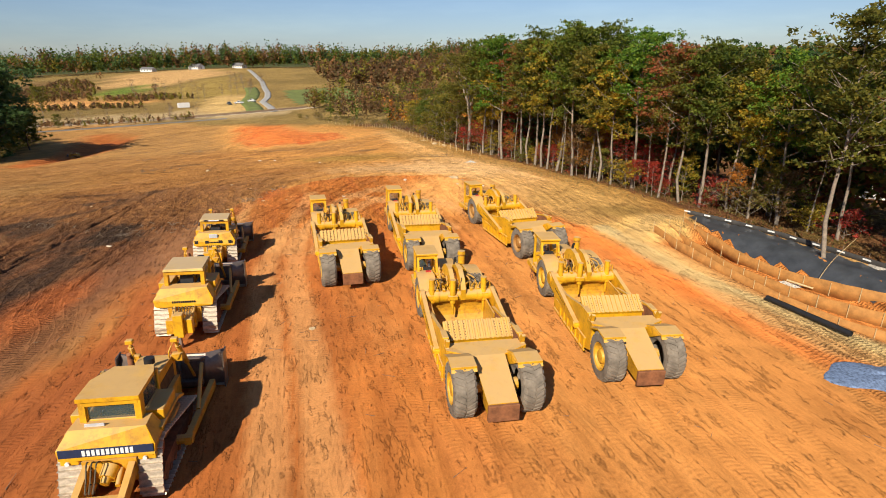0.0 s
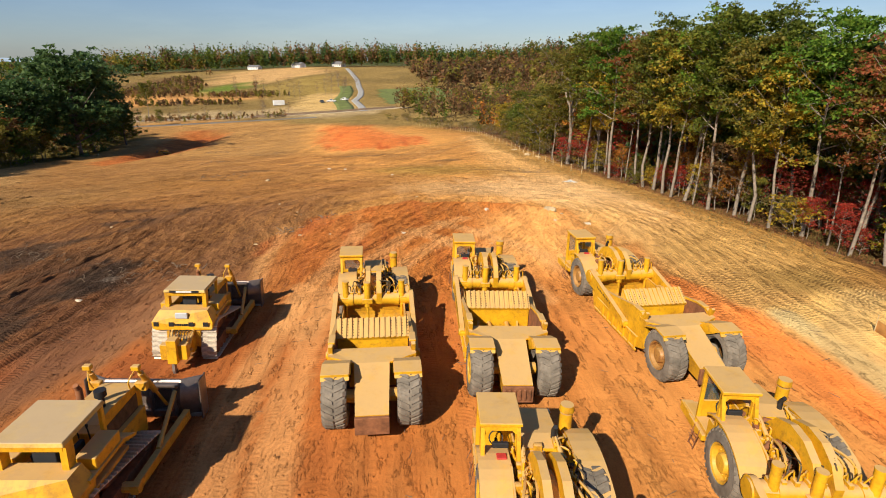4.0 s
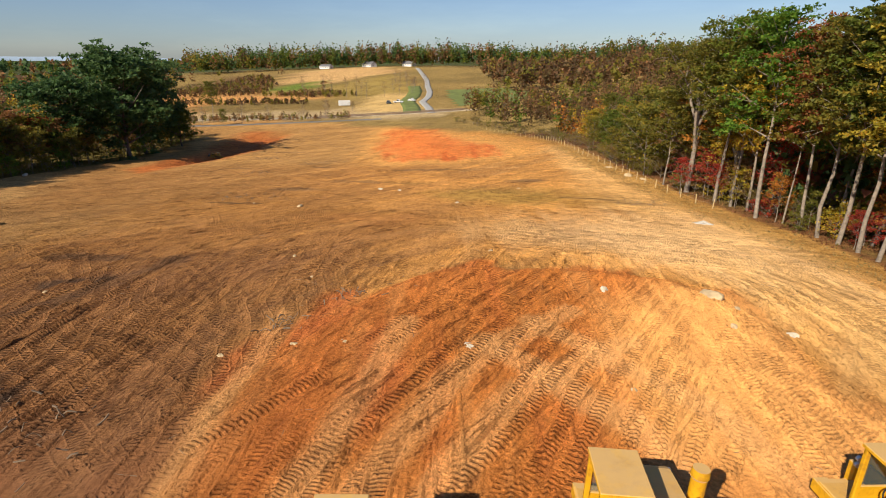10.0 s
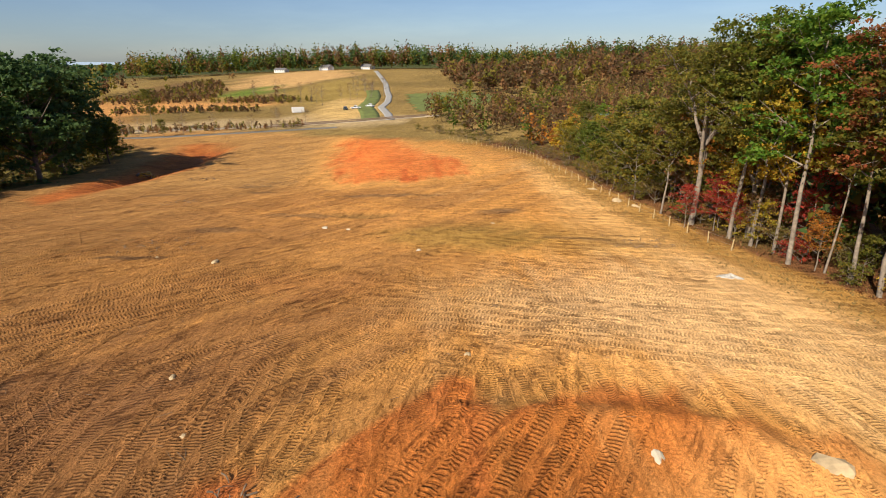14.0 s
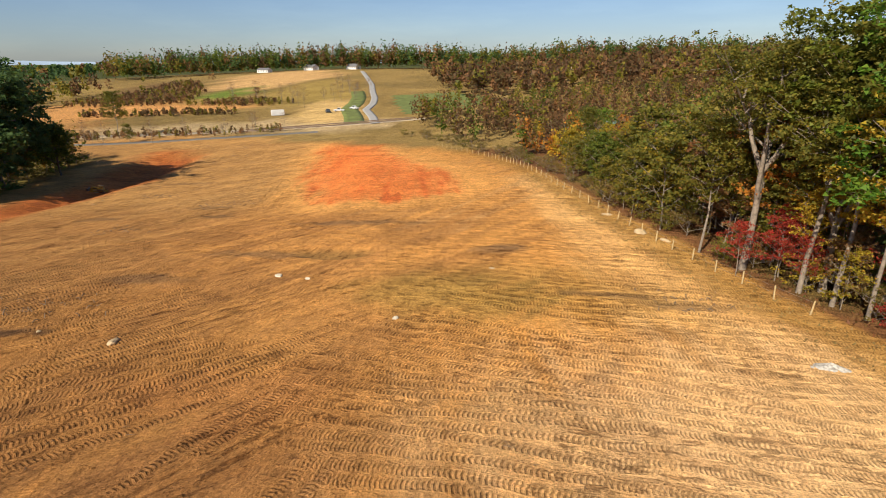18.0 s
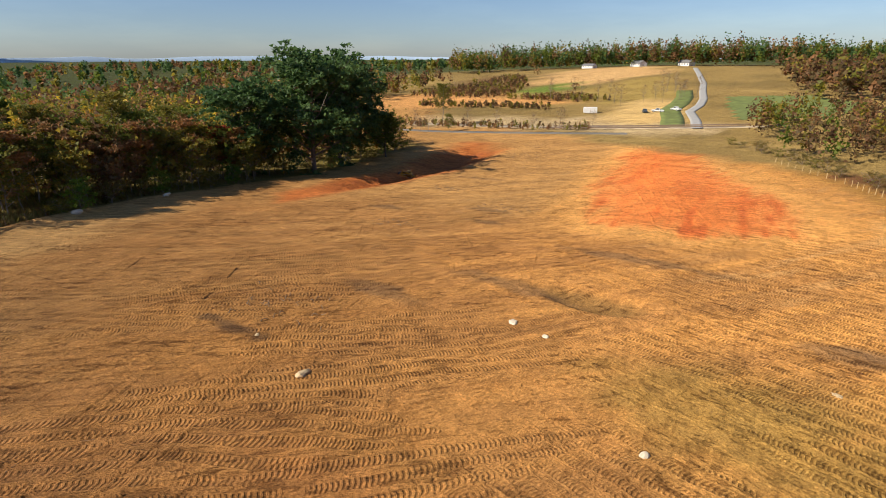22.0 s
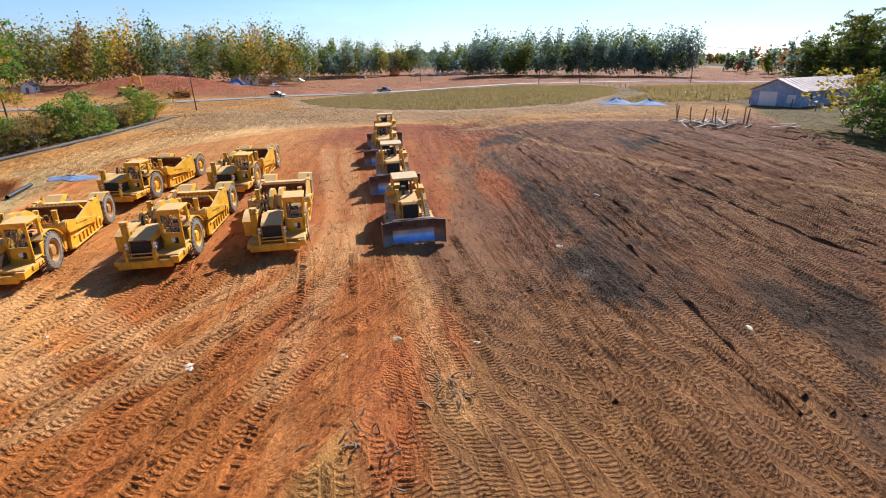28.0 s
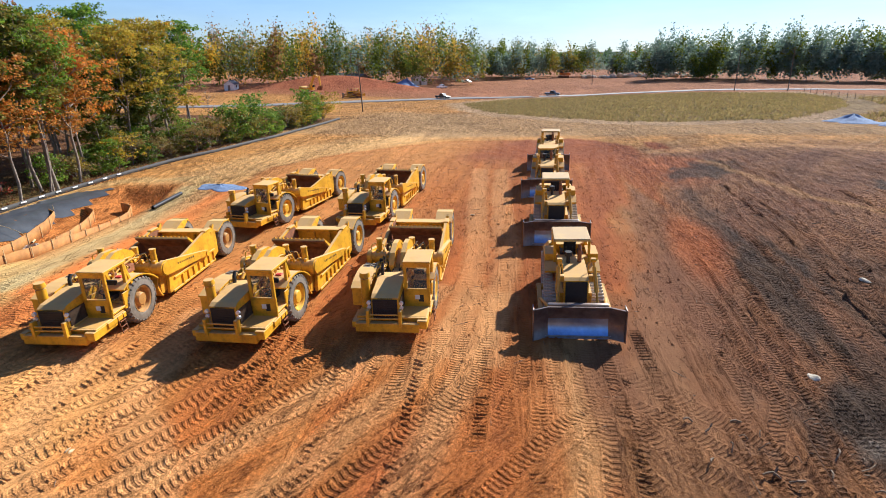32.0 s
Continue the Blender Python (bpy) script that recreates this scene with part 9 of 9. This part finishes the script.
def digger(x, y, turn, paint, label, reach=1.0):
    """A crawler excavator with its boom raised."""
    root = tagged(new("excavator"), label, "excavator", "diggers on the site")
    root.matrix_basis = pose(x, y, rest(x, y), 0, 0, turn) @ Matrix.Diagonal((reach, reach, reach, 1))
    for sx in (-1, 1):
        s = Shape().prism([(-2.0, 0.1), (-2.2, 0.45), (-1.95, 0.85), (1.95, 0.85), (2.2, 0.45), (2.0, 0.1)], sx * 1.0 - 0.3, sx * 1.0 + 0.3)
        part("track", s, RUSTY, root)
    s = Shape().box(-1.35, 1.35, -2.3, 1.2, 1.05, 1.95, bevel=0.12)
    s.box(-1.3, 1.3, -2.5, -1.4, 1.1, 2.2, bevel=0.15)
    part("body", s, paint, root)
    s = Shape().box(-1.35, -0.35, 0.0, 1.6, 1.1, 2.85, bevel=0.1)
    cab = part("cab", s, paint, root)
    s = Shape().box(-1.37, -0.33, 0.25, 1.62, 1.9, 2.7, bevel=0.05)
    part("window", s, CAR_GLASS, cab)
    s = Shape().prism([(1.0, 1.5), (0.9, 2.0), (2.6, 5.0), (3.4, 5.5), (5.2, 5.0), (5.1, 4.6), (3.5, 4.9), (2.9, 4.5), (1.5, 1.6)], -0.22, 0.22)
    part("boom", s, paint, root)
    s = Shape().prism([(5.0, 5.3), (5.4, 5.2), (5.7, 2.3), (5.4, 2.3), (4.9, 4.5)], -0.18, 0.18)
    s.rod((2.6, 4.9, 0), (2.6, 4.9, 0.01), 0.01)
    part("stick", s, paint, root)
    s = Shape().prism([(5.3, 2.4), (5.8, 2.4), (5.5, 1.3), (4.8, 1.2), (4.6, 1.8), (5.0, 1.9)], -0.6, 0.6)
    part("bucket", s, RUSTY, root)


ORANGE_P = paint_material("orange_paint", (0.62, 0.20, 0.03), settled=0.5, rust=0.3)
digger(106, -119, 75, YELLOW, "yellow excavator working at the red mound", 1.3)
digger(40, -322, -80, ORANGE_P, "orange excavator on the far red bank", 1.7)
dozer(81, -111, -60, "yellow loader tractor beside the red mound", cab="canopy", shank=False)
small = dozer(-107.8, 168.0, 120, "small yellow bulldozer in the cut by the wood", cab="canopy", shank=False)
small.matrix_basis = small.matrix_basis @ Matrix.Diagonal((0.5, 0.5, 0.5, 1))
r = np.random.default_rng(31)
for k in range(64):
    f = r.uniform(0, 1)
    x, y = 22 - 68 * f + r.normal(0, 2), -312 + 44 * f + r.normal(0, 2)
    q = r.uniform(2.0, 4.2)
    ob = new("boulder", WROCKS[k % 4] if k % 3 else ROCKS[k % 4])
    ob.matrix_basis = pose(x, y, rest(x, y) + q * 0.2, 0, 0, r.uniform(0, 360)) @ Matrix.Diagonal((q, q, q * r.uniform(0.7, 1.3), 1))
    tagged(ob, "pale boulder in a long rubble row", "boulder", "boulders of the rubble row")

# ---- poles and wires ----
POLE = plain("pole_wood", (0.13, 0.095, 0.07), 0.9, spread=0.3, scale=3)
tops = []
for x, y, h, tilt in ((53, -65, 12.5, 3), (-43, -140, 13, 0), (-58, -139, 13, 2), (-96, -132, 13, 0), (-140, -120, 13, -3), (110, -160, 12, 0), (10, -215, 13, 0)):
    root = tagged(new("utility_pole"), "dark wooden utility pole with a crossarm", "utility pole", "utility poles")
    root.matrix_basis = pose(x, y, rest(x, y) - 0.1, 0, tilt, 40)
    part("pole", Shape().rod((0, 0, -0.5), (0, 0, h), 0.17, 0.11, sides=10), POLE, root, "", True)
    part("crossarm", Shape().box(-1.2, 1.2, -0.06, 0.06, h - 0.7, h - 0.55), POLE, root)
    tops.append((x, y, rest(x, y) + h - 0.6))
for a, b in ((tops[1], tops[2]), (tops[2], tops[3]), (tops[3], tops[4]), (tops[5], tops[6]), (tops[6], tops[1])):
    s = Shape()
    for o in (-0.9, 0.9):
        s.hose([(a[0] + o, a[1], a[2]), ((a[0] + b[0]) / 2 + o, (a[1] + b[1]) / 2, (a[2] + b[2]) / 2 - 1.2), (b[0] + o, b[1], b[2])], 0.03, 4, 6)
    tagged(part("overhead_wire", s, BLACK, None), "thin dark overhead power wires between poles", "wire")

# ---- road, creek path, far crossings ----
ASPHALT = plain("old_asphalt", (0.21, 0.19, 0.17), 1.0, 0.0, 0.2, 0.6, 0.01)
PATHWAY = plain("pale_concrete", (0.36, 0.34, 0.31), 0.9, 0.0, 0.15, 0.6)
TURF = plain("green_turf", (0.15, 0.175, 0.04), 0.95, 0.0, 0.35, 0.25)


def strip(name, pts, wide, mat, label, up=0.08, kind="structure", category="road"):
    p = np.array([(x, y) for x, y, *_ in along_line(pts, 2.0)])
    t = np.gradient(p, axis=0)
    t /= np.linalg.norm(t, axis=1)[:, None]
    n = np.stack([t[:, 1], -t[:, 0]], 1)
    rows = []
    for k in np.linspace(-0.5, 0.5, 5):
        q = p + n * k * wide
        rows.append(np.c_[q, np.maximum.reduce([gz(q[:, 0], q[:, 1]), gz(p[:, 0], p[:, 1]) - 0.1]) + up])
    for k, z in ((-0.5, -0.4), (0.5, -0.4)):
        q = p + n * k * wide * 1.01
        rows.insert(0 if k < 0 else len(rows), np.c_[q, gz(q[:, 0], q[:, 1]) + z])
    v = np.stack(rows, 1)
    m = v.shape[1]
    i = (np.arange(len(p) - 1)[:, None] * m + np.arange(m - 1)).ravel()
    me = mesh_of(name, v.reshape(-1, 3), np.stack([i, i + 1, i + m + 1, i + m], 1), False)
    me.materials.append(mat)
    return tagged(new(name, me), label, category, kind=kind)


strip("road", [(190, -40), (150, -54), (120, -62), (97, -72), (80, -87), (62, -104), (44, -121), (22, -134)], 7.5, ASPHALT, "grey asphalt road past the site", 0.12)
strip("farm_track", [(20, -136), (-8, -143), (-40, -146), (-70, -147), (-140, -148)], 6, PATHWAY, "pale dusty farm track", 0.12)
strip("path", [(-80, 290), (-88, 312), (-100, 340), (-104, 365), (-112, 395), (-124, 430), (-140, 480), (-170, 560), (-200, 640)], 4, PATHWAY, "pale winding path up the far hill", 0.25, category="path")
strip("verge", [(-90, 292), (-98, 314), (-110, 342), (-115, 368), (-123, 398), (-136, 434)], 9, TURF, "green grass verge beside the pale path", 0.14, category="verge")
sheet("meadow", [(-74, 322), (-92, 368), (-104, 410), (-70, 430), (-40, 400), (-48, 350)], TURF, "green meadow beside the pale path", 4.0, 0.12, 0.1)
strip("haul_road", [(-190, 252), (-150, 262), (-118, 274), (-86, 290), (-60, 306)], 5, plain("stony_soil", (0.40, 0.31, 0.20), 0.9, 0.0, 0.45, 0.4), "pale stony haul road along the creek", 0.15)
strip("creek", [(-200, 232), (-165, 238), (-140, 248), (-118, 258), (-96, 268)], 4.5, plain("creek_water", (0.20, 0.17, 0.12), 0.35, 0.0, 0.3, 0.3), "shallow grey creek under bare trees", 0.05, category="creek")
s = Shape()
for off, h in ((0, 0.9), (7, 0.7)):
    s.hose([(-128, 262 + off, rest(-128, 262 + off) + h), (-100, 277 + off, rest(-100, 277 + off) + h), (-66, 298 + off, rest(-66, 298 + off) + h)], 0.22, 6, 6)
tagged(part("guard_rail", s, OLD_WOOD, None), "long brown rail along the creek crossing", "guard rail")

# ---- grass and weeds ----
def tufts(name, places, tall, wide, mat, label, seed):
    """Tufts of grass or weeds: each three crossed, pointed sprays."""
    r = np.random.default_rng(seed)
    n = len(places)
    z = gz(places[:, 0], places[:, 1])
    vs = []
    for k in range(3):
        w = r.uniform(0, 6.28, n)
        d = np.stack([np.cos(w), np.sin(w)], 1)
        h = tall * r.uniform(0.5, 1.3, n)
        b = wide * r.uniform(0.6, 1.3, n)
        lean = r.normal(0, 0.3, (n, 2)) * h[:, None]
        c = places + r.normal(0, wide * 0.5, (n, 2))
        p0 = np.c_[c - d * b[:, None] * 0.3, z - 0.05]
        p2 = np.c_[c + lean * 1.4 + d * b[:, None] * 0.1, z + h]
        p3 = np.c_[c + d * b[:, None] * 0.4, z - 0.05]
        vs.append(np.stack([p0, p2, p3], 1).reshape(-1, 3))
    v = np.concatenate(vs)
    me = mesh_of(name, v, np.arange(len(v)).reshape(-1, 3))
    me.materials.append(mat)
    tagged(new(name, me), label, "grass", kind="stuff")


WEEDS = foliage_material("weeds", [(0.24, 0.16, 0.05), (0.28, 0.20, 0.055), (0.18, 0.18, 0.04), (0.27, 0.15, 0.055)])
HAY = foliage_material("dry_grass", [(0.34, 0.23, 0.09), (0.42, 0.30, 0.12), (0.27, 0.22, 0.08), (0.36, 0.25, 0.11)])
FOREST_FLOOR = foliage_material("dead_leaves", [(0.30, 0.12, 0.05), (0.22, 0.09, 0.04), (0.35, 0.17, 0.06), (0.15, 0.15, 0.04)])
land_left = [(p[0] - 2.5, p[1]) for p in EDGE_LEFT[1:10]] + [(-140, 100), (-170, 40), (-130, -10), (-80, -5)]
near_left = [(p[0] - 2.2, p[1]) for p in EDGE_LEFT[1:9]] + [(-104, 92), (-96, 60), (-88, 20), (-72, 14)]
tufts("weeds", np.vstack([inside(land_left, 12000, 51), inside(near_left, 9000, 52)]), 0.75, 0.55, WEEDS, "dense brown and olive weeds of the brush land", 53)
tufts("dry_grass", inside(RING, 14000, 54), 0.38, 0.5, HAY, "tall dry grass inside the dirt loop", 55)
tufts("dry_grass", inside([(-46, -36), (-62, -60), (-66, -100), (-160, -120), (-160, -50), (-100, -50), (-84, -44), (-70, -36)], 9000, 56), 0.6, 0.6, HAY, "dry pasture grass by the barn", 57)
band = np.array([(x + dy * q, y - dx * q) for x, y, dx, dy in along_line([(-9, 164), (-1.5, 135), (3, 122), (8, 106), (14.5, 93), (18.5, 77), (22.5, 67), (25, 60.5)], 0.12) for q in (rng.uniform(-0.5, 4.5),)])
tufts("dry_grass", band, 0.16, 0.25, HAY, "short dry grass along the edge of the wood", 58)
deep = np.array([(x + dy * q, y - dx * q) for x, y, dx, dy in along_line([(38, 12), (36, 30), (34.5, 38), (31, 46), (27.5, 54), (24.5, 61), (18, 78), (14, 94), (8, 108), (3, 122)], 0.05) for q in (rng.uniform(0.5, 14),)])
tufts("leaf_litter", deep, 0.22, 0.35, FOREST_FLOOR, "dead leaves and low plants on the forest floor", 59)
